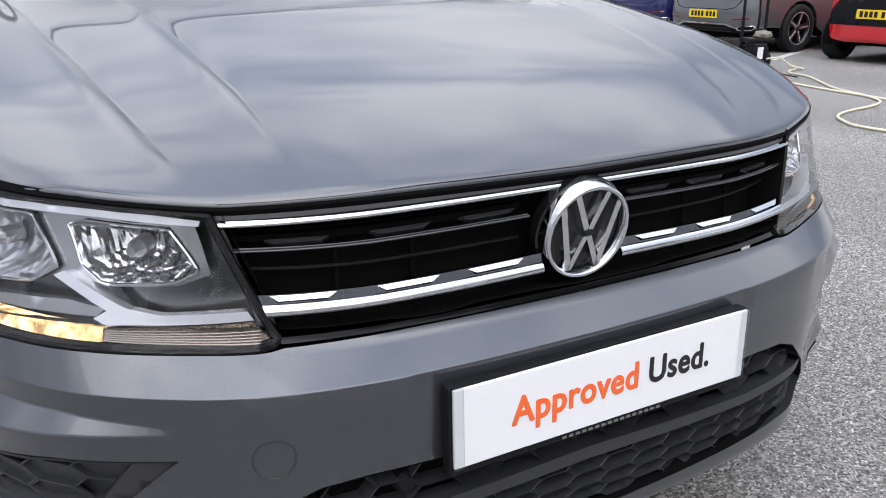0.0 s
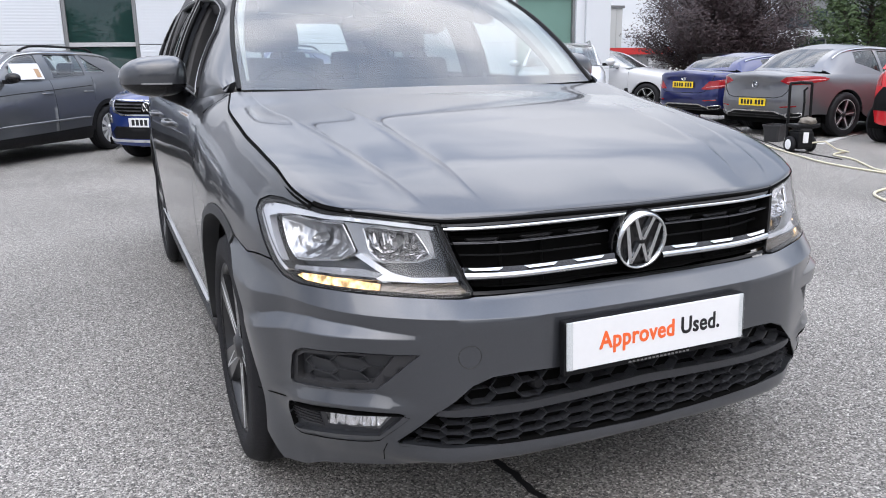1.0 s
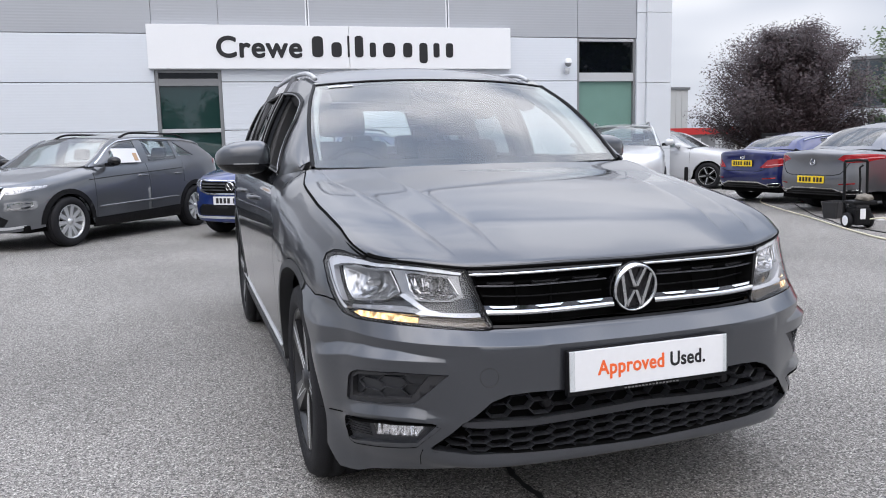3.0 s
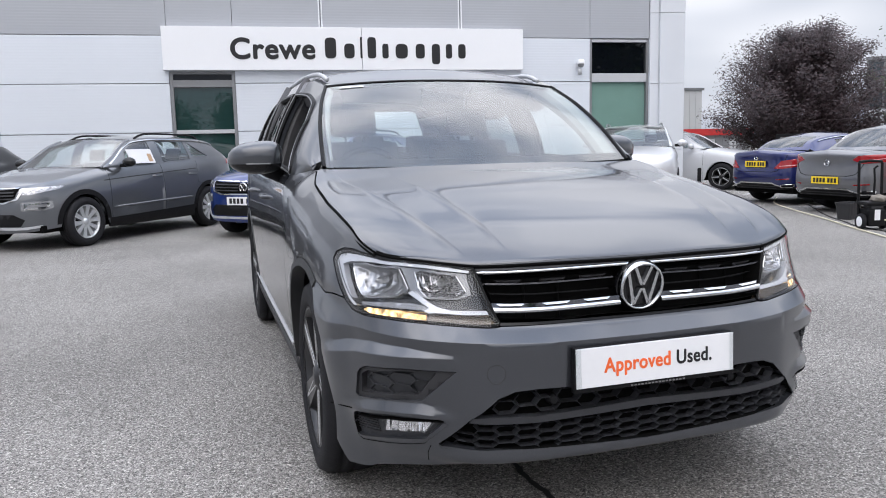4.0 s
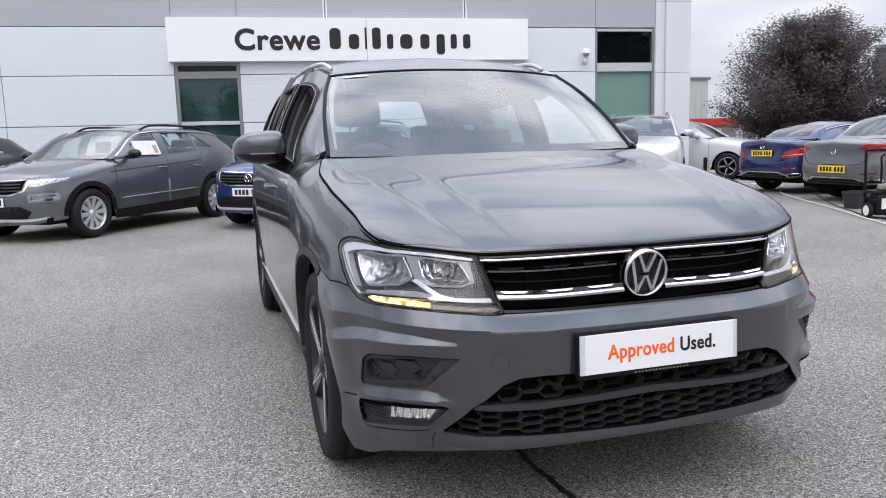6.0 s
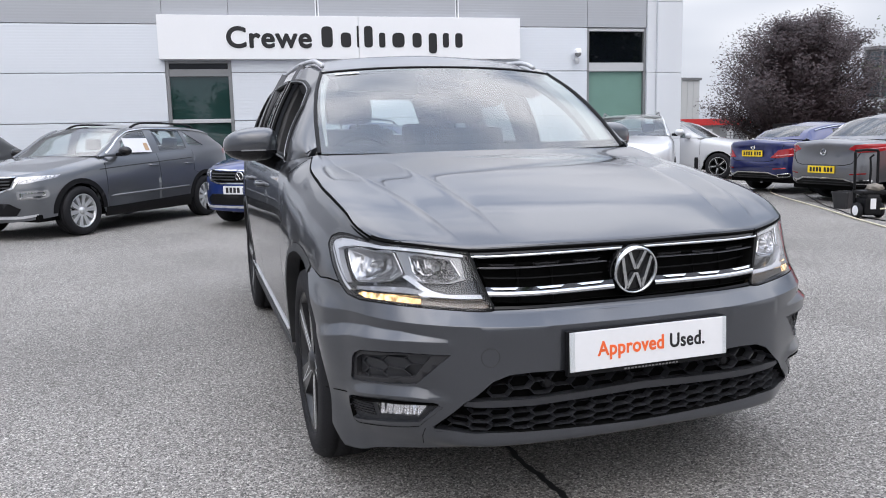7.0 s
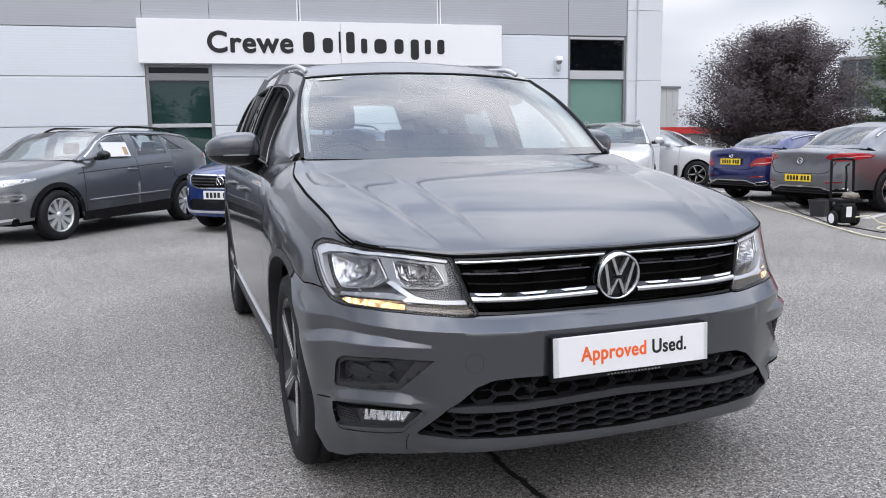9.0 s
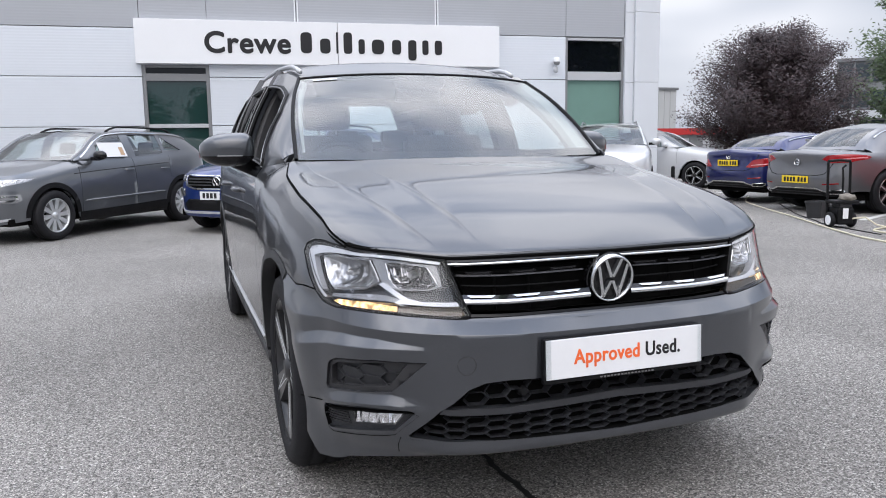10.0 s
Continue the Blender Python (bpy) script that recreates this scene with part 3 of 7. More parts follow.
def roof(a, b):
    """The roof, fuller towards its sides than its edges alone would make it."""
    P = _roof0(a, b)
    b = np.asarray(b, float)
    P[:, 2] += .027 * smooth01(b / .17) * smooth01((1 - b) / .35) * (1 - np.abs(np.asarray(a, float)) ** 9)
    return P


# ---- ground ----
def asphalt():
    m = bpy.data.materials.new("worn_asphalt")
    m.use_nodes = True
    n, l = m.node_tree.nodes, m.node_tree.links
    b = n["Principled BSDF"]
    tc = n.new("ShaderNodeTexCoord")
    stones = n.new("ShaderNodeTexVoronoi")
    stones.inputs["Scale"].default_value = 190
    big = n.new("ShaderNodeTexNoise")
    big.inputs["Scale"].default_value, big.inputs["Detail"].default_value = 0.55, 6
    mid = n.new("ShaderNodeTexNoise")
    mid.inputs["Scale"].default_value, mid.inputs["Detail"].default_value = 62, 5
    for q in (stones, big, mid):
        l.new(tc.outputs["Object"], q.inputs["Vector"])
    speck = n.new("ShaderNodeSeparateColor")
    l.new(stones.outputs["Color"], speck.inputs[0])
    ramp = n.new("ShaderNodeValToRGB")
    e = ramp.color_ramp.elements
    e[0].position, e[0].color = 0.0, (0.062, 0.061, 0.060, 1)
    e[1].position, e[1].color = 1.0, (0.54, 0.52, 0.49, 1)
    for p, c in ((0.30, 0.150), (0.70, 0.252), (0.92, 0.37)):
        q = e.new(p)
        q.color = (c * 1.02, c * 0.975, c * 0.92, 1)
    l.new(speck.outputs[0], ramp.inputs["Fac"])
    r1 = n.new("ShaderNodeMapRange")
    r1.inputs["From Min"].default_value, r1.inputs["From Max"].default_value = 0.3, 0.7
    r1.inputs["To Min"].default_value, r1.inputs["To Max"].default_value = 0.86, 1.20
    l.new(big.outputs["Fac"], r1.inputs["Value"])
    r2 = n.new("ShaderNodeMapRange")
    r2.inputs["From Min"].default_value, r2.inputs["From Max"].default_value = 0.3, 0.7
    r2.inputs["To Min"].default_value, r2.inputs["To Max"].default_value = 0.70, 1.30
    l.new(mid.outputs["Fac"], r2.inputs["Value"])
    mu = n.new("ShaderNodeMath")
    mu.operation = "MULTIPLY"
    l.new(r1.outputs[0], mu.inputs[0])
    l.new(r2.outputs[0], mu.inputs[1])
    sc = n.new("ShaderNodeVectorMath")
    sc.operation = "SCALE"
    l.new(ramp.outputs["Color"], sc.inputs[0])
    l.new(mu.outputs[0], sc.inputs["Scale"])
    l.new(sc.outputs["Vector"], b.inputs["Base Color"])
    b.inputs["Roughness"].default_value = 0.92
    b.inputs["Specular IOR Level"].default_value = 0.25
    bp = n.new("ShaderNodeBump")
    bp.inputs["Strength"].default_value, bp.inputs["Distance"].default_value = 0.9, 0.004
    ad = n.new("ShaderNodeMath")
    ad.operation = "SUBTRACT"
    l.new(mid.outputs["Fac"], ad.inputs[0])
    l.new(stones.outputs["Distance"], ad.inputs[1])
    l.new(ad.outputs[0], bp.inputs["Height"])
    l.new(bp.outputs["Normal"], b.inputs["Normal"])
    return m


ASPHALT = asphalt()
bm = bmesh.new()
bmesh.ops.create_grid(bm, x_segments=24, y_segments=24, size=600)
ground = new("ground", mesh_of("ground", bm, ASPHALT))
tagged(ground, "worn grey asphalt car park with pale stone flecks", "ground", kind="structure")

# ---- showroom ----
B = pose(2.0, 15.13, 0, 0, 0, -5.6)        # its front: x along the wall, y into the building


def cladding(name, color):
    m = mat(name, color, 0.4, 0.15, vary=0.03, scale=0.8)
    n, l = m.node_tree.nodes, m.node_tree.links
    tc = n.new("ShaderNodeTexCoord")
    wv = n.new("ShaderNodeTexWave")
    wv.bands_direction, wv.wave_profile = "Z", "SIN"
    wv.inputs["Scale"].default_value = 5.4
    l.new(tc.outputs["Object"], wv.inputs["Vector"])
    bp = n.new("ShaderNodeBump")
    bp.inputs["Strength"].default_value, bp.inputs["Distance"].default_value = 0.34, 0.004
    l.new(wv.outputs["Fac"], bp.inputs["Height"])
    l.new(bp.outputs["Normal"], n["Principled BSDF"].inputs["Normal"])
    return m


CLAD = cladding("ribbed_white_cladding", (0.65, 0.685, 0.735))
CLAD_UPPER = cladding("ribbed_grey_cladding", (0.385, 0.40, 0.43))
PILLAR = mat("smooth_white_panel", (0.61, 0.635, 0.67), 0.35, vary=0.02, scale=0.7)
GREEN_GLASS = mat("green_tinted_glazing", (0.016, 0.042, 0.040), 0.02, spec=0.8, ior=1.6)
GREEN_BLIND = mat("green_window_film", (0.165, 0.275, 0.24), 0.12, vary=0.06, scale=3, coat=0.6)
DARK_GLASS = mat("dark_glazing", (0.003, 0.004, 0.006), 0.02, spec=0.6)

DOOR = (-3.77, -2.43, 2.89)        # x from, to, head height
WIN = (5.66, 7.16, 0.0, 3.61)      # tall window: x from, to, z from, to
WALL_L, WALL_R, WALL_H, JOINT = -16.0, 7.20, 5.5, (0.62, 1.62, 2.64, 3.63, 4.62)
bm = bmesh.new()
for x0, x1, z0, z1 in ((WALL_L, DOOR[0], 0, WALL_H), (DOOR[0], DOOR[1], DOOR[2], WALL_H), (DOOR[1], WIN[0], 0, WALL_H), (WIN[0], WIN[1], WIN[3], WALL_H), (WIN[1], WALL_R, 0, WALL_H)):
    box(bm, x0, x1, 0.06, 0.3, z0, z1)
wall = new("wall_front", mesh_of("wall_front", bm, FRAME_GREY))
wall.matrix_world = B
tagged(wall, "white horizontally ribbed cladding wall of a showroom", "wall", kind="structure")
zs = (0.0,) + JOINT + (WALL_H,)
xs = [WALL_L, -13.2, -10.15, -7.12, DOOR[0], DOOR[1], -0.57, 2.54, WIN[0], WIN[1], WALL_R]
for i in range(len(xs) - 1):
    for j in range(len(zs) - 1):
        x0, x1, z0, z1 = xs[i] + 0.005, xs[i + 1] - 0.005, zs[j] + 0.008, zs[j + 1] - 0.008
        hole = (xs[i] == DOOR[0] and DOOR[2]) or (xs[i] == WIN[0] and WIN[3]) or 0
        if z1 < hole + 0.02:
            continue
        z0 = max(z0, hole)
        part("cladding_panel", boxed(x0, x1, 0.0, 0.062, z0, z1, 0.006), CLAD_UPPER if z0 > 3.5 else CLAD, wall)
tagged(new("wall_side", mesh_of("wall_side", box(box(bmesh.new(), WALL_R - 0.06, WALL_R + 0.2, 0.3, 1.2, 0, WALL_H, m=B), 5.4, 5.7, 1.2, 25.7, 0, WALL_H, m=B), PILLAR)), "smooth pale side wall of the showroom", "wall", kind="structure")
tagged(new("wall_back", mesh_of("wall_back", box(bmesh.new(), WALL_L, 5.7, 25.7, 26, 0, WALL_H, m=B), PILLAR)), "plain pale rear wall of the showroom", "wall", kind="structure")
tagged(new("flat_roof", mesh_of("flat_roof", box(box(bmesh.new(), WALL_L, 5.75, 0.0, 26, WALL_H - .01, WALL_H + 0.12, m=B), 5.75, WALL_R + .3, .0, 1.25, WALL_H - .01, WALL_H + .12, m=B), PILLAR)), "flat grey roof of the showroom", "roof", kind="structure")

# square corner pillar
pil = thing("corner_pillar", B, "square white panelled pillar at the showroom's corner", "pillar", kind="structure")
for z0, z1 in ((0, 1.0), (1.008, 2.58), (2.588, 4.22), (4.228, WALL_H)):
    part("pillar_panel", boxed(7.40, 8.04, -0.10, 0.62, z0, z1, 0.008), PILLAR, pil)
    part("pillar_panel", boxed(7.17, 7.397, -0.03, 0.4, z0, z1, 0.008), PILLAR, pil)

# glazed side door below the sign
dr = thing("door_1", B, "grey framed glazed side door with a transom light", "door", kind="structure")
x0, x1, h = DOOR
for a, b_ in ((x0, x0 + 0.07), (x1 - 0.07, x1)):
    part("door_frame", boxed(a, b_, 0.02, 0.16, 0, h, 0.005), FRAME_GREY, dr)
for z0, z1, y0 in ((h - 0.06, h, 0.02), (2.56, 2.71, 0.02), (1.585, 1.665, 0.03), (0, 0.1, 0.02)):
    part("door_rail", boxed(x0 + 0.07, x1 - 0.07, y0, 0.15, z0, z1, 0.005), FRAME_GREY if z0 != 1.585 else PALE_FRAME, dr)
for z0, z1 in ((0.1, 1.585), (1.665, 2.56), (2.71, h - 0.06)):
    part("pane", boxed(x0 + 0.07, x1 - 0.07, 0.08, 0.10, z0, z1), GREEN_GLASS if z1 < 2.6 else DARK_GLASS, dr, "green tinted glass")

wd = thing("window_1", B, "tall window with a dark upper pane and green film below", "window", kind="structure")
x0, x1, z0, z1 = WIN
for a, b_ in ((x0, x0 + 0.06), (x1 - 0.06, x1)):
    part("window_frame", boxed(a, b_, 0.02, 0.16, z0, z1, 0.005), FRAME_GREY, wd)
for a, b_ in ((z1 - 0.06, z1), (2.63, 2.83), (0.0, 0.1)):
    part("window_frame", boxed(x0 + 0.06, x1 - 0.06, 0.02, 0.15, a, b_, 0.005), PALE_FRAME, wd)
part("pane", boxed(x0 + 0.06, x1 - 0.06, 0.10, 0.12, 2.83, z1 - 0.06), DARK_GLASS, wd, "dark reflecting glass")
part("pane", boxed(x0 + 0.06, x1 - 0.06, 0.10, 0.12, 0.1, 2.63), GREEN_BLIND, wd, "green filmed glass")
for k in range(36):
    part("blind_slat", boxed(x0 + 0.065, x1 - 0.065, 0.097, 0.0985, 0.14 + k * .069, 0.195 + k * .069), GREEN_BLIND, wd)

# fascia sign
SIGN_X0, SIGN_X1, SIGN_Z0, SIGN_Z1 = -3.86, 3.97, 2.90, 3.80
sg = thing("fascia_sign", B, "long white fascia sign with black lettering on a showroom wall", "sign")
w3 = (SIGN_X1 - SIGN_X0)
for a, b_ in ((0, 0.5305), (0.5315, 1.0)):
    part("sign_panel", boxed(SIGN_X0 + a * w3, SIGN_X0 + b_ * w3, -0.16, -0.002, SIGN_Z0, SIGN_Z1, 0.006), WHITE_METAL, sg)
lettering("lettering", "Crewe", 0.60, pose(-2.50, -0.163, 3.145, 90), BLACK_INK, sg, 0.004, 1.02, 0.018)
# the maker's name, as plain bars the size of its letters: x from, to, foot, head
for x0, x1, z0, z1 in ((-.57, -.18, 3.145, 3.585), (-.15, .21, 3.145, 3.46), (.255, .325, 3.145, 3.60), (.37, .67, 3.145, 3.60), (.71, .93, 3.145, 3.46), (.96, 1.40, 3.145, 3.46),
                       (1.43, 1.76, 3.145, 3.46), (1.80, 2.10, 3.02, 3.46), (2.135, 2.36, 3.145, 3.46), (2.41, 2.68, 3.145, 3.46)):
    w_ = (x1 - x0) * .62
    xm = (x0 + x1) / 2 - .01
    bm = bmesh.new()
    prism(bm, rounded([(xm - w_ / 2, z0), (xm + w_ / 2, z0), (xm + w_ / 2, z1), (xm - w_ / 2, z1)], min(w_, z1 - z0) * .42, 5), -0.168, -0.160)
    part("letter_bar", bm, BLACK_INK, sg)
for x in (-0.57, 2.54):
    for d in (-0.03, 0.03):
        part("cover_strip", boxed(x + d - 0.012, x + d + 0.012, -0.014, 0.0, SIGN_Z1 + .005, WALL_H, 0.003), WHITE_METAL, wall)

# dome camera on the wall
cc = thing("security_camera", B @ pose(5.37, 0, 3.0), "white security camera on a wall bracket", "camera")
part("bracket", boxed(-.03, .03, -.16, 0, .05, .10, .01), WHITE_METAL, cc)
bm = lathe(bmesh.new(), [(0.0, .14), (.06, .13), (.085, .09), (.085, .03)], 20, "z")
for v in bm.verts:
    v.co += Vector((0, -.16, -.0))
part("housing", bm, WHITE_METAL, cc, smooth=True)
bm = bmesh.new()
bmesh.ops.create_uvsphere(bm, u_segments=16, v_segments=10, radius=.075)
for v in bm.verts:
    v.co += Vector((0, -.16, .02))
part("dome", bm, FRAME_GREY, cc, smooth=True)
bm = lathe(bmesh.new(), [(0, -.22), (.05, -.20), (.055, -.08), (.0, -.06)], 16, "z")
for v in bm.verts:
    v.co += Vector((0, -.10, .0))
part("lamp", bm, PALE_FRAME, cc, smooth=True)


# ---- main car ----
def v_at(u, z):
    """The v at which the flank has height z."""
    vs = np.linspace(0, 8, 161)
    zz = skin(np.stack([np.full(161, u), vs], 1))[:, 2]
    return float(np.interp(z, zz, vs))


ARCH_Y, ARCH_Z, ARCH_R = (0.86, 3.535), 0.345, 0.442


def arch(which, a0, a1, n=16, r=ARCH_R):
    """Wheel-arch points in (u, v), driver's side, by angle from the front (0) over the top (90) to the back (180)."""
    out = []
    for k in range(n + 1):
        a = radians(a0 + (a1 - a0) * k / n)
        y, z = ARCH_Y[which] - r * math.cos(a), max(ARCH_Z + r * math.sin(a), 0.2)
        u = u_at_y(y)
        out.append((-u, v_at(u, z)))
    return out


def mirrored(poly):
    return [(-u, v) for u, v in poly][::-1]


def full(left):
    """A closed outline from its driver's-side half, which begins and ends on the centre line."""
    return left + [(-u, v) for u, v in left[::-1] if abs(u) > 1e-6]


car = thing("parked_suv", pose(-.012, 0, 0, 0, 0, .5), "dark metallic grey family SUV with lit indicator parked on asphalt", "car")


def panel(name, outline, holes, material, step=0.03, out=0.0, thick=0.012, parent=None, label="", fn=None, both=False, vs=0.10, lines=()):
    """A trimmed piece of the skin. v counts about 0.1 m, so it is scaled for an even grid."""
    fn = fn or skin
    obs = []
    for sgn in ((1, -1) if both else (1,)):
        o = [(u * sgn, v * vs) for u, v in outline]
        h = [[(u * sgn, v * vs) for u, v in q] for q in holes]
        bm = trimmed(o, h, step, lambda p: fn(np.stack([p[:, 0], p[:, 1] / vs], 1), out), lines=[[(u * sgn, v * vs) for u, v in q] for q in lines])
        turn_out(bm, thick)
        par = parent if not isinstance(parent, (list, tuple)) else parent[0 if sgn == 1 else 1]
        obs.append(part(name, bm, material, par or car, label, smooth=True))
    return obs if both else obs[0]


def turn_out(bm, thick, centre=Vector((0, 2.2, 0.5))):
    """Faces outwards from the car's middle, then a rim turned inwards along the edges."""
    bm.normal_update()
    s = sum(f.normal.dot(f.calc_center_median() - centre) * f.calc_area() for f in bm.faces)
    if s < 0:
        bmesh.ops.reverse_faces(bm, faces=bm.faces[:])
    bm.normal_update()
    if thick:
        rim = [(e, e.link_faces[0]) for e in bm.edges if len(e.link_faces) == 1]
        nrm = {v: v.normal.copy() for e, _ in rim for v in e.verts}
        got, top = {}, {}
        for v, nv in nrm.items():
            top[v] = bm.verts.new(v.co)
            got[v] = bm.verts.new(v.co - nv * thick)
        for e, f in rim:
            a = [lp.vert for lp in f.loops if lp.edge == e][0]
            c = e.other_vert(a)
            bm.faces.new((top[c], top[a], got[a], got[c]))


# outlines on the skin, driver's half
HEAD = [(-1.131, 6.77), (-1.124, 6.99), (-1.081, 7.25), (-1.017, 7.51), (-.918, 7.77), (-.804, 7.88), (-.706, 7.90), (-.620, 7.90), (-.547, 7.86), (-.522, 7.34), (-.490, 6.76), (-.455, 6.18), (-.461, 6.09),
        (-.482, 6.03), (-.567, 6.00), (-.696, 5.96), (-.810, 5.85), (-.905, 5.72), (-.967, 5.80), (-1.018, 6.06), (-1.069, 6.36)]
GRILLE = [(0, 8.0), (-.25, 8.0), (-.537, 7.90), (-.510, 7.36), (-.480, 6.80), (-.457, 6.22), (-.453, 6.12), (-.262, 6.15), (0, 6.18)]
LOWER = [(0, 3.48), (-.352, 3.57), (-.42, 3.55), (-.468, 3.42), (-.553, 2.85), (-.648, 1.75), (-.64, 1.66), (-.452, 1.73), (-.283, 1.65), (0, 1.52)]
POCKET = [(-.910, 3.60), (-.898, 3.72), (-.872, 3.85), (-.74, 4.02), (-.587, 4.05), (-.692, 3.20), (-.928, 2.86), (-.936, 2.95)]
FOG = [(-.962, 2.00), (-.952, 2.24), (-.930, 2.35), (-.797, 2.63), (-.640, 2.74), (-.624, 2.70), (-.689, 1.87), (-.73, 1.76), (-.942, 1.32), (-.960, 1.40)]
SEAM = [(-1.022, 6.02), (-1.16, 5.64)]
ar = arch(0, 62, -12, r=ARCH_R - .032)
bump = [(0, 6.13), (-.262, 6.10), (-.448, 6.05), (-.466, 6.00), (-.484, 5.97), (-.567, 5.95), (-.696, 5.90), (-.812, 5.79), (-.907, 5.66), (-.972, 5.74)] + SEAM + arch(0, 61.7, 61.7, 1)[:1] + ar
bump = [p for p in bump if p[1] > 0.02] + [(-1.02, 0.0), (-.7, 0.0), (-.4, 0.0), (0, 0.0)]
creases = []
for d_ in (-.022, .003, .028):
    creases.append([(u, float(ledge_line(u)) + d_) for u in np.linspace(-1.10, 1.10, 180)])
    for sgn in (-1, 1):
        for low_ in (False, True):
            creases.append([(sgn * u, float(shelf_line(u, low_)) + d_) for u in np.linspace(.60, 1.04, 40)])
            creases.append([(sgn * u, float(step_line(u, low_)) + d_) for u in np.linspace(.66, .90, 24)])
panel("bumper", full(bump), [full(LOWER), POCKET, mirrored(POCKET), FOG, mirrored(FOG)], PAINT_GREY, step=0.012, thick=0.03, label="painted front bumper", lines=creases)
# upper rear edge of the front wing, its arch, and the edge along the headlamp
U_DOOR, U_B, U_C = u_at_y(1.35), u_at_y(2.48), u_at_y(3.22)
wing = [(-.914, 7.83), (-1.022, 7.57), (-1.088, 7.31), (-1.134, 7.02), (-1.142, 6.77), (-1.080, 6.33), (-1.030, 6.06)] + [(-1.16, 5.69)] + arch(0, 62.5, 178)
wing += [(-U_DOOR + .004, 1.1), (-U_DOOR + .004, 7.2), (-U_COWL, 7.93), (-1.6, 7.905), (-1.2, 7.905), (-.914, 7.905)]
panel("wing", wing, [], PAINT_GREY, step=0.015, thick=0.012, both=True)
panel("pillar_foot", [(-U_COWL - .003, 7.985), (-U_DOOR - .001, 7.24), (-u_at_y(1.6) + .004, 7.985), (-u_at_y(1.45), 7.995)], [], PAINT_GREY, step=0.03, both=True)
d1 = [(-U_DOOR - .004, 1.2), (-U_DOOR - .004, 7.25), (-u_at_y(1.6), 8.0), (-U_B + .003, 8.0), (-U_B + .003, 1.2)]
panel("door", d1, [], PAINT_GREY, step=0.05, both=True)
d2 = [(-U_B - .003, 1.2), (-U_B - .003, 8.0), (-u_at_y(3.5), 8.0), (-u_at_y(3.44), 5.5)] + arch(1, 80, 20, 8) + [(-U_C, 1.2)]
panel("door", d2, [], PAINT_GREY, step=0.05, both=True)
rq = [(-u_at_y(3.5) - .005, 8.0), (-u_at_y(3.44) - .005, 5.5)] + arch(1, 82, 178, 12) + [(-u_at_y(4.3), .6), (-u_at_y(4.3), 8.0)]
panel("rear_wing", rq, [], PAINT_GREY, step=0.06, both=True)
ut = u_at_y(4.3)
bm = trimmed([(-U_END + (0.001), 0.06), (-U_END + 0.001, 0.8), (-ut - .005, 0.8), (-ut - .005, 0.06)], [], 0.06, lambda p: skin(np.stack([p[:, 0], p[:, 1] / .1], 1)))
bm2 = trimmed([(U_END - 0.001, 0.06), (U_END - 0.001, 0.8), (ut + .005, 0.8), (ut + .005, 0.06)], [], 0.06, lambda p: skin(np.stack([p[:, 0], p[:, 1] / .1], 1)))
for q in (bm, bm2):
    turn_out(q, 0.01)
    part("tailgate_skin", q, PAINT_GREY, car, smooth=True)
# plastic sill and the bright strip above it
sill = [(-U_DOOR + .10, .25), (-U_DOOR + .10, 1.35), (-U_C + .02, 1.35), (-U_C + .02, .25)]
panel("sill", sill, [], GREY_PLASTIC, step=0.08, out=0.006, both=True)
strip = [(-U_DOOR + .02, 1.80), (-U_DOOR + .02, 1.88), (-U_C - .05, 1.93), (-U_C - .05, 1.85)]
panel("sill_strip", strip, [], PALE_FRAME, step=0.08, out=0.008, thick=0.01, both=True, label="bright metal strip")
for w_ in (0, 1):
    a0_ = -10 if w_ else 63
    ring = arch(w_, a0_, 184, 24, ARCH_R - .003) + arch(w_, 184, a0_, 24, ARCH_R - 0.032)
    panel("arch_lip", ring, [], ARCH_PLASTIC, step=0.03, out=0.003, thick=0.05, both=True, label="grey plastic arch trim")
    # dark wheel housing, the arch's shade put into its near-black colour
    for sgn in (-1, 1):
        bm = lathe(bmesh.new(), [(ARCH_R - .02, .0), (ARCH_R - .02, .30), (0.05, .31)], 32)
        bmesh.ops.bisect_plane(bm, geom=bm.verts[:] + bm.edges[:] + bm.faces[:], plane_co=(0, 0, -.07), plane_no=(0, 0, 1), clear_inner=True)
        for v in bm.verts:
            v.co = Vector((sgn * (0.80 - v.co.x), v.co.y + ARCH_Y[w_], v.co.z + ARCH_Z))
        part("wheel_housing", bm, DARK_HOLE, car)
# underbody, a near-black box with the shade below the car in its colour
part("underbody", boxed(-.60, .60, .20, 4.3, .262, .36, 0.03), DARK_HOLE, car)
# added unseen block that keeps the space behind the openings dark
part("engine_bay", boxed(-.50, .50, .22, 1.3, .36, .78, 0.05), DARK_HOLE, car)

# bonnet
# columns follow the creases, with close pairs on both sides of each, so that they stay sharp
nb = 90
bb = np.concatenate([.02 * np.linspace(0, 1, 14) ** 2, np.linspace(.02, 1, nb - 13)[1:]])
c1_, c2_ = crease(bb)
eps = .0035
cols = []
for lo_, hi_, n_ in ((0 * bb, c2_, 44), (c2_, c1_, 34), (c1_, 0 * bb + 1, 40)):
    for k in range(n_):
        start_ = lo_ + eps * (lo_ > 0)
        cols.append(start_ + (hi_ - start_ - eps) * (k / n_) ** (1.4 if lo_[0] > 0 else 1))
        if k == 0 and lo_[0] > 0:
            cols.insert(-1, lo_)
            cols.insert(-2, lo_ - eps)
cols.append(0 * bb + 1)
half = np.stack(cols, 1)
rowa = np.concatenate([-half[:, :0:-1], half], 1)
bm = bmesh.new()
W_ = rowa.shape[1]
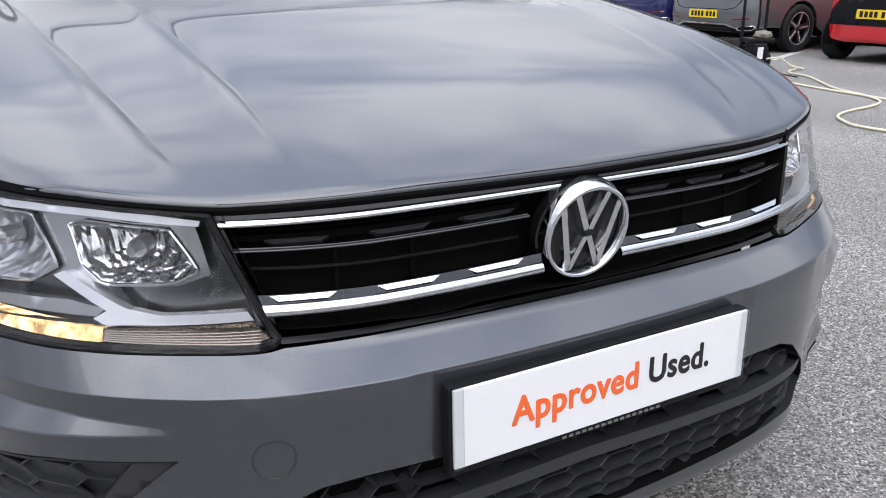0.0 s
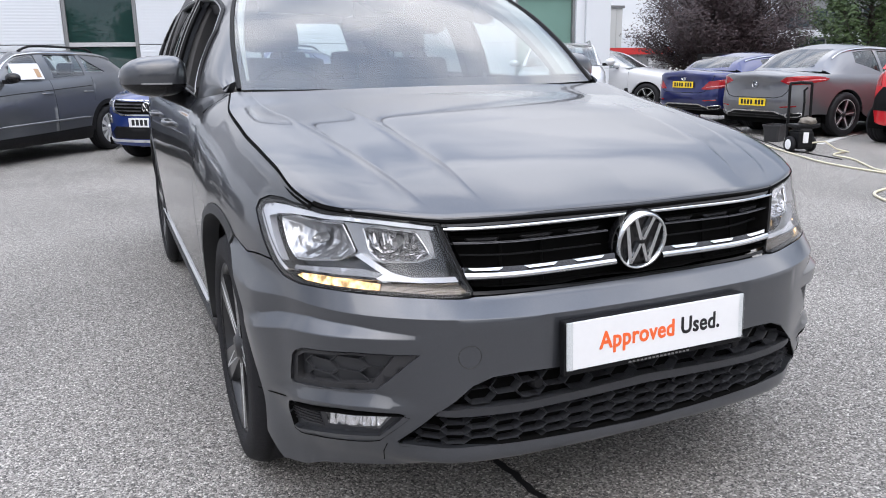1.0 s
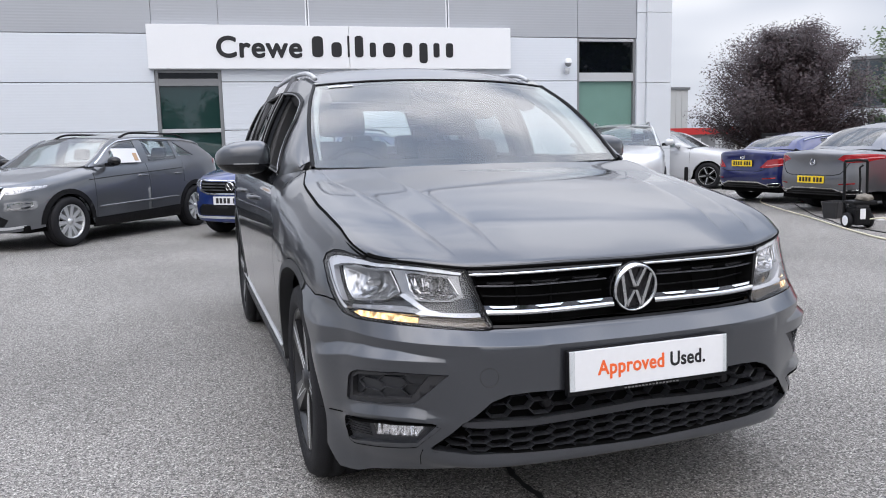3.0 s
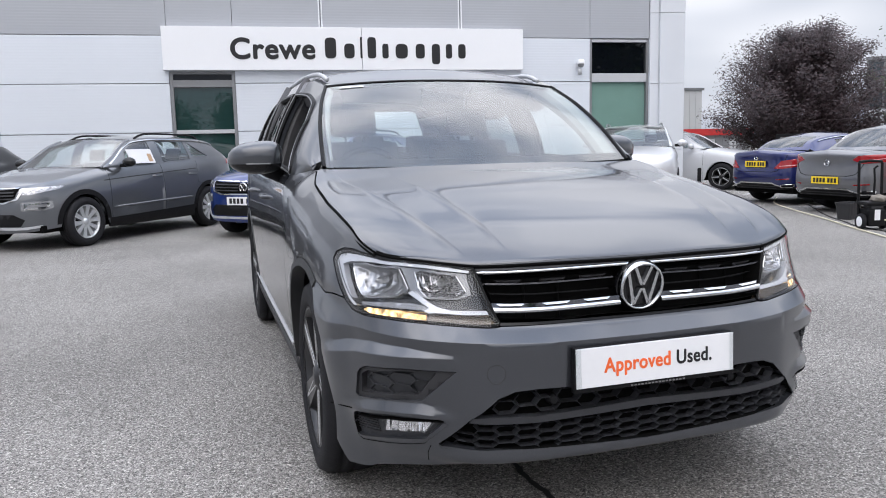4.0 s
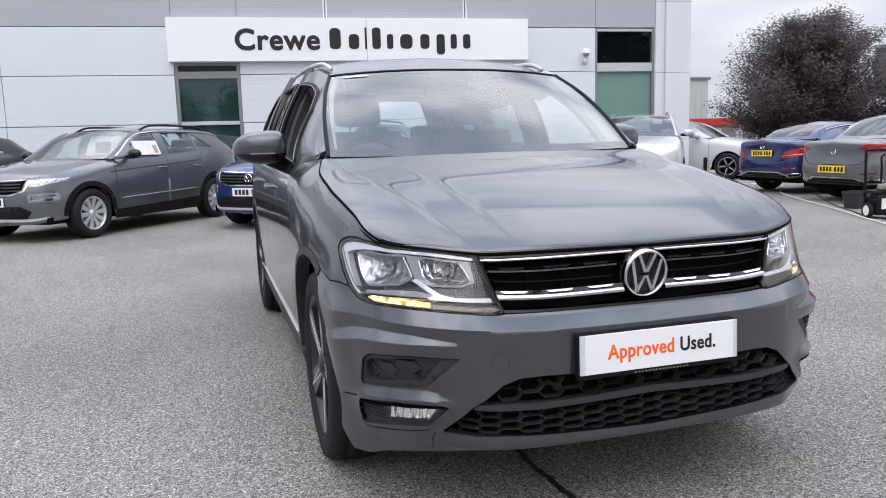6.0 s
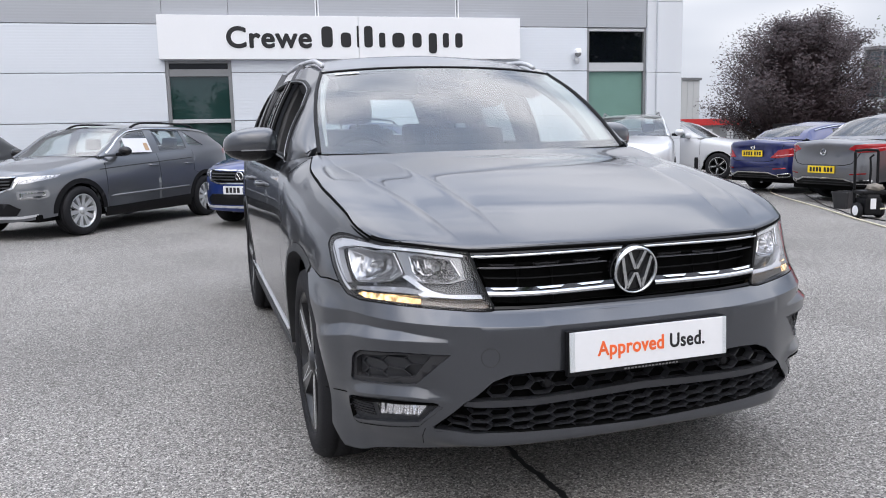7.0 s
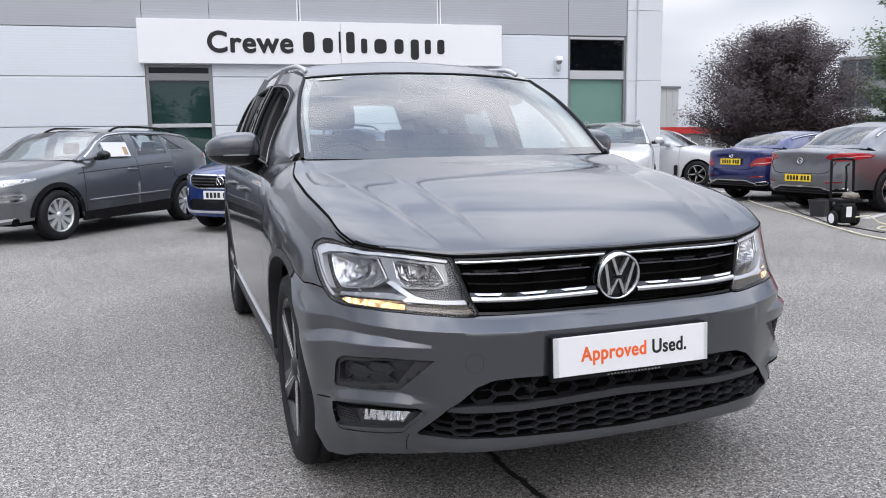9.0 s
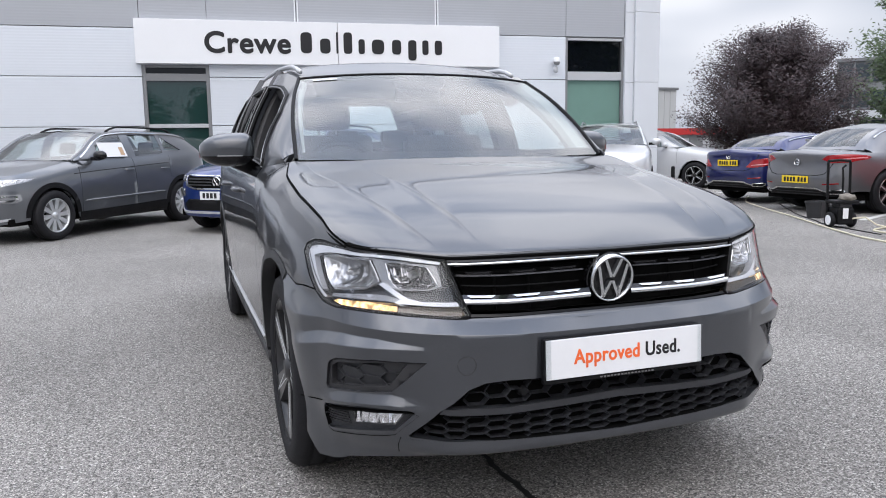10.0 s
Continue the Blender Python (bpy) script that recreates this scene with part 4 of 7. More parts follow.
g = np.stack([rowa, np.repeat(bb[:, None], W_, 1)], -1).reshape(-1, 2)
P = bonnet(g)
gv = [bm.verts.new(p) for p in P]
for j in range(len(bb) - 1):
    for i in range(W_ - 1):
        bm.faces.new((gv[j * W_ + i], gv[j * W_ + i + 1], gv[(j + 1) * W_ + i + 1], gv[(j + 1) * W_ + i]))
turn_out(bm, 0.02, Vector((0, .6, 0)))
part("bonnet", bm, PAINT_GREY, car, "creased metallic grey bonnet", smooth=True)
# rubber line below the bonnet's front edge, dark gap behind the edges
bm = bmesh.new()
tube(bm, skin([(u, 7.962) for u in np.linspace(-.90, .90, 60)], -0.007), 0.0085, 6)
part("bonnet_seal", bm, DARK_HOLE, car)
for sgn in (-1, 1):
    bm = bmesh.new()
    tube(bm, skin([(sgn * u, 7.98) for u in np.linspace(U_CORNER, U_COWL, 40)], -0.004) - np.array((0, 0, .014)), 0.009, 6)
    part("gap_seal", bm, DARK_HOLE, car)

# washer jets at the back of the bonnet, cowl
bm = bmesh.new()
tube(bm, [(x, 1.27 + 0.155 * abs(x / .74) ** 2.2, 1.068) for x in np.linspace(-.74, .74, 30)], 0.022, 8)
part("cowl_seal", bm, BLACK_PLASTIC, car)


# headlamps
for sgn in (1, -1):
    hd = new("headlamp")
    hd.parent = car
    tagged(hd, "clear halogen headlamp with a glowing amber indicator")
    M = (lambda poly: poly) if sgn == 1 else mirrored
    panel("housing", M(HEAD), [], mat("lamp_housing", (0.12, 0.122, 0.128), 0.18, 0.75) if sgn == 1 else bpy.data.materials["lamp_housing"], step=0.03, out=-0.075, thick=-0.07, parent=hd)
    # light guide: broad and upright at the outer end, a band along the top edge; the bright hook between the bowls; a grey ledge below
    panel("light_guide", M([(-1.118, 6.80), (-1.104, 7.0), (-1.066, 7.20), (-1.0, 7.46), (-.905, 7.70), (-.80, 7.80), (-.706, 7.82), (-.62, 7.82), (-.558, 7.77), (-.561, 7.68), (-.69, 7.71), (-.80, 7.68), (-.90, 7.56), (-.985, 7.32), (-1.036, 7.08), (-1.076, 6.84), (-1.049, 6.59), (-.992, 6.18), (-.962, 6.03), (-.985, 5.87), (-1.03, 6.08), (-1.075, 6.38), (-1.114, 6.66)]), [],
          WHITE_LIGHT, step=0.012, out=-0.007, thick=0.02, parent=hd, label="pale silver light guide")
    panel("lamp_hook", M([(-.764, 6.76), (-.748, 6.84), (-.658, 6.49), (-.614, 6.43), (-.495, 6.51), (-.486, 6.40), (-.613, 6.31), (-.663, 6.29), (-.681, 6.25), (-.702, 6.33), (-.684, 6.44)]), [], WHITE_LIGHT, step=0.012, out=-0.012, thick=0.025, parent=hd, label="bright silver hook")
    panel("lamp_ledge", M([(-.958, 6.04), (-.852, 6.19), (-.765, 6.28), (-.704, 6.32), (-.690, 6.43), (-.747, 6.47), (-.831, 6.37), (-.956, 6.15)]), [], LAMP_SILVER, step=0.02, out=-0.020, thick=0.02, parent=hd)
    panel("indicator", M([(-.938, 5.88), (-.922, 6.03), (-.853, 6.12), (-.765, 6.19), (-.694, 6.20), (-.693, 6.00), (-.81, 5.89), (-.902, 5.79)]), [], AMBER, step=0.012, out=-0.016, thick=0.02, parent=hd, label="glowing amber indicator")
    panel("ribbed_reflector", M([(-.690, 6.20), (-.614, 6.27), (-.490, 6.37), (-.466, 6.14), (-.488, 6.06), (-.597, 6.04), (-.690, 6.01)]), [], CLEAR_RIB, step=0.012, out=-0.016, thick=0.02, parent=hd)
    bowls = ([(-1.050, 6.90), (-.979, 7.26), (-.82, 7.50), (-.772, 6.80), (-.815, 6.55), (-.968, 6.30), (-1.003, 6.47)], [(-.757, 7.44), (-.734, 7.54), (-.608, 7.53), (-.586, 7.19), (-.570, 6.93), (-.603, 6.76), (-.699, 6.69), (-.735, 6.89)])
    panel("lamp_surround", M([(-1.066, 6.86), (-1.03, 7.06), (-.85, 7.53), (-.69, 7.58), (-.575, 7.57), (-.555, 6.86), (-.60, 6.70), (-.70, 6.63), (-.765, 6.74), (-.83, 6.48), (-.97, 6.22), (-1.02, 6.45)]),
          [M(q) for q in bowls], LAMP_MIRROR, step=0.03, out=-0.034, thick=0.0, parent=hd)
    # fine level ribs moulded over the clear end of the indicator strip
    bm = bmesh.new()
    for k in range(6):
        f = (k + .5) / 6
        us = np.linspace(-.685, -.478, 14)
        tube(bm, skin(np.stack([us * sgn, 6.03 + .02 * (us + .685) / .2 + (.17 + .10 * (us + .685) / .2) * f], 1), -0.0135), 0.0011, 5)
    part("rib", bm, LENS_RIB, hd, "clear moulded ribs")
    for poly in bowls:
        c = np.mean(poly, 0)
        # a dished bowl: nested rings going deeper, with an edge line
        rings = []
        rp = dense(rounded(poly, 0.03, 3), 0.03)
        bm = bmesh.new()
        for k, o_ in ((1.0, -0.028), (0.95, -0.031), (0.72, -0.055), (0.4, -0.070), (0.12, -0.074)):
            rings.append([bm.verts.new(q) for q in skin([((c[0] + (u - c[0]) * k) * sgn, c[1] + (v - c[1]) * k) for u, v in rp], o_)])
        for a_, b_ in zip(rings, rings[1:]):
            for i in range(len(rp)):
                j = (i + 1) % len(rp)
                bm.faces.new((a_[i], a_[j], b_[j], b_[i]))
        bm.faces.new(rings[-1])
        part("reflector", bm, FACET if c[0] > -.75 else REFLECTOR, hd, smooth=True)
        bm = bmesh.new()
        tube(bm, skin([(u * sgn, v) for u, v in rp], -0.026), 0.0018, 5, closed=True)
        part("reflector_rim", bm, CHROME, hd)
        p0, p1 = skin([(c[0] * sgn, c[1])], -0.07)[0], skin([(c[0] * sgn, c[1])], -0.03)[0]
        bm = bmesh.new()
        tube(bm, [p0, p0 + (p1 - p0) * .6, p1], 0.011, 10, taper=[.012, .012, .006])
        part("bulb", bm, REFLECTOR, hd)
    panel("lens", M(HEAD), [], LENS, step=0.02, out=0.0, thick=0.0, parent=hd)
    bm = bmesh.new()
    tube(bm, skin([(u * sgn, v) for u, v in dense(HEAD, 0.05)], -0.006), 0.006, 5, closed=True)
    part("lamp_seal", bm, BLACK_PLASTIC, hd)


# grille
# near-black backing sheet: the grille's inner shade put into its colour
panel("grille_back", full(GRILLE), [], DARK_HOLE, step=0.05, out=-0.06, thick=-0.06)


def grille_bar(name, v0, v1, out, material, u0=0.085, thick=0.025, slope=0.0, parent=None, label="", swell=0.0):
    """A bar across one half of the grille; swell: how far its middle stands out, so that it is rounded."""
    for sgn in (1, -1):
        def edge(v):
            return float(np.interp(v, [6.10, 6.80, 7.36, 7.90], [-.450, -.476, -.506, -.533]))

        # rows run along the bar, from its lower to its upper edge and round its ends
        nu, nv = 34, 9
        bm, rows = bmesh.new(), []
        for j in range(nv + 1):
            f = j / nv
            v = v0 + (v1 - v0) * f
            us = np.linspace(u0, -edge(v), nu + 1)
            vs_ = v - slope * (us - u0) / (.49 - u0)
            rows.append([bm.verts.new(q) for q in skin(np.stack([sgn * -us, vs_], 1), out + swell * (1 - (2 * f - 1) ** 2))])
        for a_, b_ in zip(rows, rows[1:]):
            for i in range(nu):
                bm.faces.new((a_[i], a_[i + 1], b_[i + 1], b_[i]))
        turn_out(bm, thick)
        part(name, bm, material, parent or car, label, smooth=True)


def tilted_facet(name, us, v, h, slope, out, material):
    """A small bright facet on a grille bar, wider above than below, leaning back."""
    bm = bmesh.new()
    ring = []
    for u, f in ((us[0] + .012, 0), (us[1] - .012, 0), (us[1], 1), (us[0], 1)):
        q = abs(u)
        ring.append(bm.verts.new(skin([(u, v + h * f - slope * (q - .085) / .405)], out - .0045 * f)[0]))
    bm.faces.new(ring)
    turn_out(bm, .006)
    part(name, bm, material, car)


SATIN = mat("satin_grey_bar", (0.075, 0.075, 0.08), 0.25, 0.7)
DARK_CHROME = mat("dark_chrome", (0.22, 0.23, 0.26), 0.08, 1.0)
STRIP_GREY = mat("grey_grille_strip", (0.07, 0.07, 0.075), 0.35)
grille_bar("grille_frame", 7.85, 7.93, -0.004, STRIP_GREY, 0.0, slope=.05)
grille_bar("grille_trim", 7.765, 7.845, 0.0, CHROME, 0.0, 0.012, slope=.07, label="thin chrome strip", swell=.0022)
grille_bar("grille_slat", 7.375, 7.43, -0.008, SATIN, thick=.006, slope=.09, swell=.003)
# two recessed near-black slats, with the shade between bars put into colour
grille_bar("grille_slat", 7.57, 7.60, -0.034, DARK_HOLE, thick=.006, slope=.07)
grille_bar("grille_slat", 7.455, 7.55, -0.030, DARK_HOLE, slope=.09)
grille_bar("grille_slat", 6.98, 7.02, -0.036, BLACK_PLASTIC, thick=.006, slope=.05)
grille_bar("grille_trim", 6.545, 6.70, 0.001, CHROME, 0.07, 0.006, slope=.08, label="broad chrome bar", swell=.0045)
grille_bar("grille_trim", 6.70, 6.835, -0.002, DARK_CHROME, 0.07, 0.006, slope=.10)
grille_bar("grille_frame", 6.12, 6.22, -0.006, BLACK_GLOSS, 0.0, slope=.04)
# tilted bright facets along the upper edge of the broad chrome bar and of the slat above
for sgn in (-1, 1):
    for u0_, u1_ in ((.372, .462), (.230, .318), (.100, .188)):
        for v_, h_, o_, m_, sl_ in ((6.770, .052, .003, CHROME, .10), (7.475, .045, -.014, SATIN, .09)):
            tilted_facet("grille_facet", (u0_, u1_) if sgn > 0 else (-u1_, -u0_), v_, h_, sl_, o_, m_)
for x in (-.36, -.25, .25, .36):
    bm = bmesh.new()
    tube(bm, skin([(x, v) for v in np.linspace(6.2, 7.8, 8)], -0.045), 0.004, 5)
    part("grille_web", bm, DARK_HOLE, car)


# honeycomb openings
def honeycomb(name, outline, cw, ch, front, deep, material, parent=None, label="", flat=False):
    """Hexagonal mesh of flat cells filling an outline on the skin: rims at the front, walls going back."""
    o = np.array([(u, v * .1) for u, v in outline])
    lo, hi = o.min(0), o.max(0)
    bm = bmesh.new()
    hexa = [(-.5, 0), (-.28, .5), (.28, .5), (.5, 0), (.28, -.5), (-.28, -.5)]
    rows = int((hi[1] - lo[1]) / ch) + 2
    cols = int((hi[0] - lo[0]) / (cw * .78)) + 2
    for i in range(-1, cols):
        for j in range(-1, rows):
            c = np.array([lo[0] + i * cw * .78, lo[1] + (j + (.5 if i % 2 else 0)) * ch])
            if not inside(o, c[None])[0]:
                continue
            loops = []
            for k, d in (((1.0, front - .003), (.985, front), (.92, front), (.88, deep)) if flat else ((1.0, front), (.955, front + .002), (.93, front - .003), (.82, deep))):
                q = np.array([(c[0] + x * cw * k, (c[1] + y * ch * k) / .1) for x, y in hexa])
                loops.append([bm.verts.new(p) for p in skin(q, d)])
            for a_, b_ in zip(loops, loops[1:]):
                for n_ in range(6):
                    bm.faces.new((a_[n_], a_[(n_ + 1) % 6], b_[(n_ + 1) % 6], b_[n_]))
            if flat:
                bm.faces.new(loops[-1])
    bmesh.ops.remove_doubles(bm, verts=bm.verts, dist=.0008)
    bmesh.ops.recalc_face_normals(bm, faces=bm.faces[:])
    return part(name, bm, material, parent or car, label)


# near-black sheet behind the mesh: the intake's shade put into its colour
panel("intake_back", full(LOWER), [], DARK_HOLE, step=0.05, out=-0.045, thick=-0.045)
honeycomb("intake_mesh", full([(0, 3.42), (-.352, 3.50), (-.41, 3.48), (-.455, 3.35), (-.51, 2.98), (0, 3.02)]), .082, .034, -.014, -.038, MESH_PLASTIC, label="black honeycomb mesh")
honeycomb("intake_mesh", full([(0, 2.72), (-.35, 2.62), (-.54, 2.66), (-.635, 1.74), (-.452, 1.80), (-.283, 1.72), (0, 1.60)]), .082, .034, -.014, -.038, MESH_PLASTIC, label="black honeycomb mesh")
panel("intake_rail", full([(0, 3.02), (-.35, 2.88), (-.48, 2.93), (-.545, 2.90), (-.556, 2.74), (-.48, 2.72), (-.35, 2.68), (0, 2.80)]), [], MESH_PLASTIC, step=0.03, out=-0.004, thick=0.03)
for sx in (-.30, .30):
    for vv in (3.25,):
        c0 = skin([(sx, vv)], -.014)[0]
        bm = lathe(bmesh.new(), [(0, -.006), (.011, -.005), (.016, .004), (.018, .02)], 16, "y")
        for v in bm.verts:
            v.co += Vector(c0)
        part("parking_sensor", bm, BLACK_PLASTIC, car)
for sgn in (1, -1):
    M = (lambda poly: poly) if sgn == 1 else mirrored
    panel("vent_back", M(POCKET), [], MESH_PLASTIC, step=0.03, out=-0.026, thick=-0.026)
    panel("vent_frame", M(POCKET), [M([(-.898, 3.58), (-.872, 3.72), (-.74, 3.92), (-.645, 3.96), (-.700, 3.34), (-.915, 3.02)])], GREY_PLASTIC, step=0.02, out=-0.006, thick=0.02)
    honeycomb("vent_mesh", M([(-.898, 3.56), (-.872, 3.70), (-.74, 3.90), (-.66, 3.94), (-.705, 3.40), (-.910, 3.05)]), .098, .031, -.012, -.020, MESH_PLASTIC, flat=True)
    fp = new("fog_lamp")
    fp.parent = car
    # near-black pocket floor: shade of the recess put into the colour
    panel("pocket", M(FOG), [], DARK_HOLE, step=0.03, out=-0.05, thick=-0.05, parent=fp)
    panel("bezel", M(FOG), [M([(-.842, 1.82), (-.838, 2.36), (-.70, 2.56), (-.655, 2.58), (-.692, 2.05)])], MESH_PLASTIC, step=0.02, out=-0.014, thick=0.02, parent=fp)
    for k in range(6):
        v0 = 1.62 + .11 * k
        panel("bezel_rib", M([(-.965, v0 - .02), (-.965, v0 + .02), (-.86, v0 + .10), (-.86, v0 + .06)]), [], GREY_PLASTIC, step=0.04, out=-0.010, thick=0.006, parent=fp)
    panel("reflector", M([(-.838, 1.84), (-.834, 2.33), (-.70, 2.53), (-.665, 2.55), (-.694, 2.08)]), [], FOG_FACET, step=0.01, out=-0.014, thick=0.0, parent=fp, label="faceted chrome reflector", fn=lambda p, o=0.0: skin(p, o - .03 * (np.atleast_2d(p)[:, 1] - 1.84)))
    panel("lens", M([(-.842, 1.82), (-.838, 2.36), (-.70, 2.56), (-.655, 2.58), (-.692, 2.05)]), [], LENS, step=0.03, out=-0.012, thick=0.0, parent=fp)
    # seams in the bumper: tow-eye cap on the driver's side, lower joint
    bm = bmesh.new()
    tube(bm, skin([(sgn * u, v) for u, v in ((-1.09, 2.05), (-1.03, 2.20), (-.96, 2.36))], -.0005), .002, 5)
    part("bumper_seam", bm, DARK_HOLE, car)
    bm = bmesh.new()
    tube(bm, skin([(sgn * u, v) for u, v in ((-.672, 1.62), (-.685, 1.2), (-.69, .55))], -.001), .002, 5)
    part("bumper_seam", bm, DARK_HOLE, car)
bm = bmesh.new()
tube(bm, skin([(-.474 + .0265 * math.cos(a), 4.01 + .245 * math.sin(a)) for a in np.linspace(0, 2 * math.pi, 41)[:-1]], -.0001), .0014, 5, closed=True)
part("towing_eye_cap", bm, ARCH_PLASTIC, car)

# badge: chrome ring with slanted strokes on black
BADGE = pose(.0015, 0.0716, 0.7478, 8, 0, 0) @ Matrix.Scale(.93, 4)
bd = new("badge")
bd.parent = car
bd.matrix_basis = BADGE
tagged(bd, "round chrome badge on a black disc")
bm = lathe(bmesh.new(), [(0.0, .004), (.070, .004), (.082, .012), (.082, .03)], 48, "y")
part("disc", bm, BLACK_GLOSS, bd)
bm = lathe(bmesh.new(), [(.0675, .002), (.069, -.010), (.0725, -.013), (.0765, -.010), (.079, .004), (.079, .02)], 64, "y")
part("ring", bm, CHROME, bd, smooth=True)


def stroke(bm, a, b, w):
    a, b = Vector((a[0], 0, a[1])), Vector((b[0], 0, b[1]))
    s = Vector((w / 2, 0, 0))
    back, face = Vector((0, .004, 0)), Vector((0, -.008, 0))
    vs = [bm.verts.new(q + back) for q in (a - s, a + s, b + s, b - s)]
    ws = [bm.verts.new(q + face) for q in (a - s * .75, a + s * .75, b + s * .75, b - s * .75)]
    bm.faces.new(ws)
    for i in range(4):
        j = (i + 1) % 4
        bm.faces.new((vs[i], vs[j], ws[j], ws[i]))
    bmesh.ops.recalc_face_normals(bm, faces=bm.faces[:])


for sgn in (-1, 1):
    for a_, b_, w_ in (((.029, .064), (.003, .005), .014), ((.052, .046), (.027, -.060), .014), ((.027, -.060), (.003, -.006), .013)):
        bm = bmesh.new()
        stroke(bm, (sgn * a_[0], a_[1]), (sgn * b_[0], b_[1]), w_)
        part("stroke", bm, CHROME, bd)

# registration plate carrying the dealer's words, on its holder
pl = new("front_plate")
pl.parent = car
pl.matrix_basis = pose(.0064, -.0067, 0.5436, -2.2, 0, 0)
tagged(pl, "white dealer show plate in a black holder")
part("holder", boxed(-.2645, .2645, 0.002, 0.022, -.071, .0585, 0.004), BLACK_PLASTIC, pl)
part("plate", boxed(-.260, .260, -.004, .0015, -.0566, .0566, 0.002), WHITE_PLATE, pl)
for sgn in (-1, 1):
    part("end_clip", boxed(sgn * .2535 - .0075, sgn * .2535 + .0075, -.007, .004, -.058, .058, 0.002), clear_glass("clear_plastic", (0.9, 0.92, 0.92)) if sgn < 0 else bpy.data.materials["clear_plastic"], pl)
lettering("word", "Approved", 0.058, pose(-.172, -.0045, -.017, 90), ORANGE_INK, pl, 0.0004, 0.88, 0.0014)
lettering("word", "Used.", 0.058, pose(.062, -.0045, -.017, 90), BLACK_INK, pl, 0.0004, 0.87, 0.0014)
bars = bmesh.new()
for k in range(16):
    box(bars, -.085 + k * .0115, -.078 + k * .0115, .0005, .003, -.0675, -.0635)
part("small_print", bars, GREY_INK, pl)

# glasshouse
SIDE_TOP = knots([1.325, 1.51, 1.70, 1.89, 2.30, 2.85, 3.7, 4.2], [[.721, 1.092], [.70, 1.235], [.662, 1.363], [.604, 1.469], [.622, 1.525], [.622, 1.545], [.61, 1.54], [.565, 1.52]])
_belt = np.array([skin([(u_at_y(y), 8.0)])[0] for y in np.linspace(1.25, 4.25, 80)])


def glass_side(p, out=0.0):
    """Upper flank from (y, w): w 0 at the belt, 1 at the roof edge."""
    p = np.atleast_2d(np.asarray(p, float))
    y, w = p[:, 0], p[:, 1] 
    t = SIDE_TOP(np.abs(y))
    yb = np.abs(y)
    bx, bz = np.interp(yb, _belt[:, 1], _belt[:, 0]), np.interp(yb, _belt[:, 1], _belt[:, 2])
    x = bx + (t[:, 0] - bx) * w + 0.025 * np.sin(np.pi * np.clip(w, 0, 1)) + out
    z = bz + (t[:, 1] - bz) * w
    return np.stack([x * np.where(y < 0, -1, 1), yb, z], 1)


def top_w(y, d):
    """The w that lies d metres below the roof edge."""
    t, bz = float(SIDE_TOP(np.array([y]))[0, 1]), float(np.interp(y, _belt[:, 1], _belt[:, 2]))
    return 1 - d / max(t - bz, 0.05)


FRONT_WIN = [(-1.59, .05), (-2.44, .05), (-2.44, top_w(2.44, .065)), (-2.25, top_w(2.25, .065)), (-2.05, top_w(2.05, .065)), (-1.86, top_w(1.86, .075)), (-1.72, top_w(1.72, .08))]
REAR_WIN = [(-2.57, .05), (-3.24, .05), (-3.27, top_w(3.27, .065)), (-2.57, top_w(2.57, .065))]
QUARTER = [(-3.32, .06), (-3.85, .22), (-3.92, .5), (-3.80, top_w(3.8, .075)), (-3.36, top_w(3.36, .065))]
sideframe = [(-1.345, 0.0), (-1.6, 0.0), (-2.33, 0.0), (-3.3, 0.0), (-4.2, 0.0), (-4.2, 1.0), (-3.7, 1.0), (-2.9, 1.0), (-2.3, 1.0), (-1.89, 1.0), (-1.70, 1.0), (-1.51, 1.0), (-1.36, 1.0)]
panel("side_frame", sideframe, [FRONT_WIN, REAR_WIN, QUARTER], PAINT_GREY, step=0.03, thick=0.03, both=True, fn=glass_side, vs=0.45)
for nm, wpoly in (("front", FRONT_WIN), ("rear", REAR_WIN), ("quarter", QUARTER)):
    for sgn in (1, -1):
        bm = bmesh.new()
        tube(bm, glass_side([(y * sgn, w) for y, w in dense(wpoly, .08)], 0.0), 0.012, 6, closed=True)
        part("window_seal", bm, BLACK_PLASTIC, car)
        bm = bmesh.new()
        tube(bm, glass_side([(y * sgn, w) for y, w in dense(wpoly, .08)], 0.010), 0.004, 6, closed=True)
        part("window_trim", bm, FRAME_GREY, car)
        if nm != "front" or sgn == -1:
            o = panel("side_glass", [(y * sgn, w) for y, w in wpoly], [], SCREEN_GLASS if nm == "front" else TINT_GLASS, step=0.1, out=-.012, thick=0, fn=glass_side, vs=0.45)
            o.visible_shadow = False
# pillar trim between the two doors
panel("door_post", [(-2.45, .06), (-2.56, .06), (-2.56, top_w(2.56, .07)), (-2.45, top_w(2.45, .07))], [], BLACK_GLOSS, step=0.05, out=.006, thick=.01, both=True, fn=glass_side, vs=.45)


def grid_patch(fn, a0, a1, b0, b1, na, nb, centre=Vector((0, 2.4, .8)), thick=0.0, dz=0.0):
    g = np.stack(np.meshgrid(np.linspace(a0, a1, na + 1), np.linspace(b0, b1, nb + 1)), -1).reshape(-1, 2)
    P = fn(g[:, 0], g[:, 1])
    P[:, 2] += dz
    bm = bmesh.new()
    gv = [bm.verts.new(p) for p in P]
    for j in range(nb):
        for i in range(na):
            k = j * (na + 1) + i
            bm.faces.new((gv[k], gv[k + 1], gv[k + na + 2], gv[k + na + 1]))
    turn_out(bm, thick, centre)
    return bm


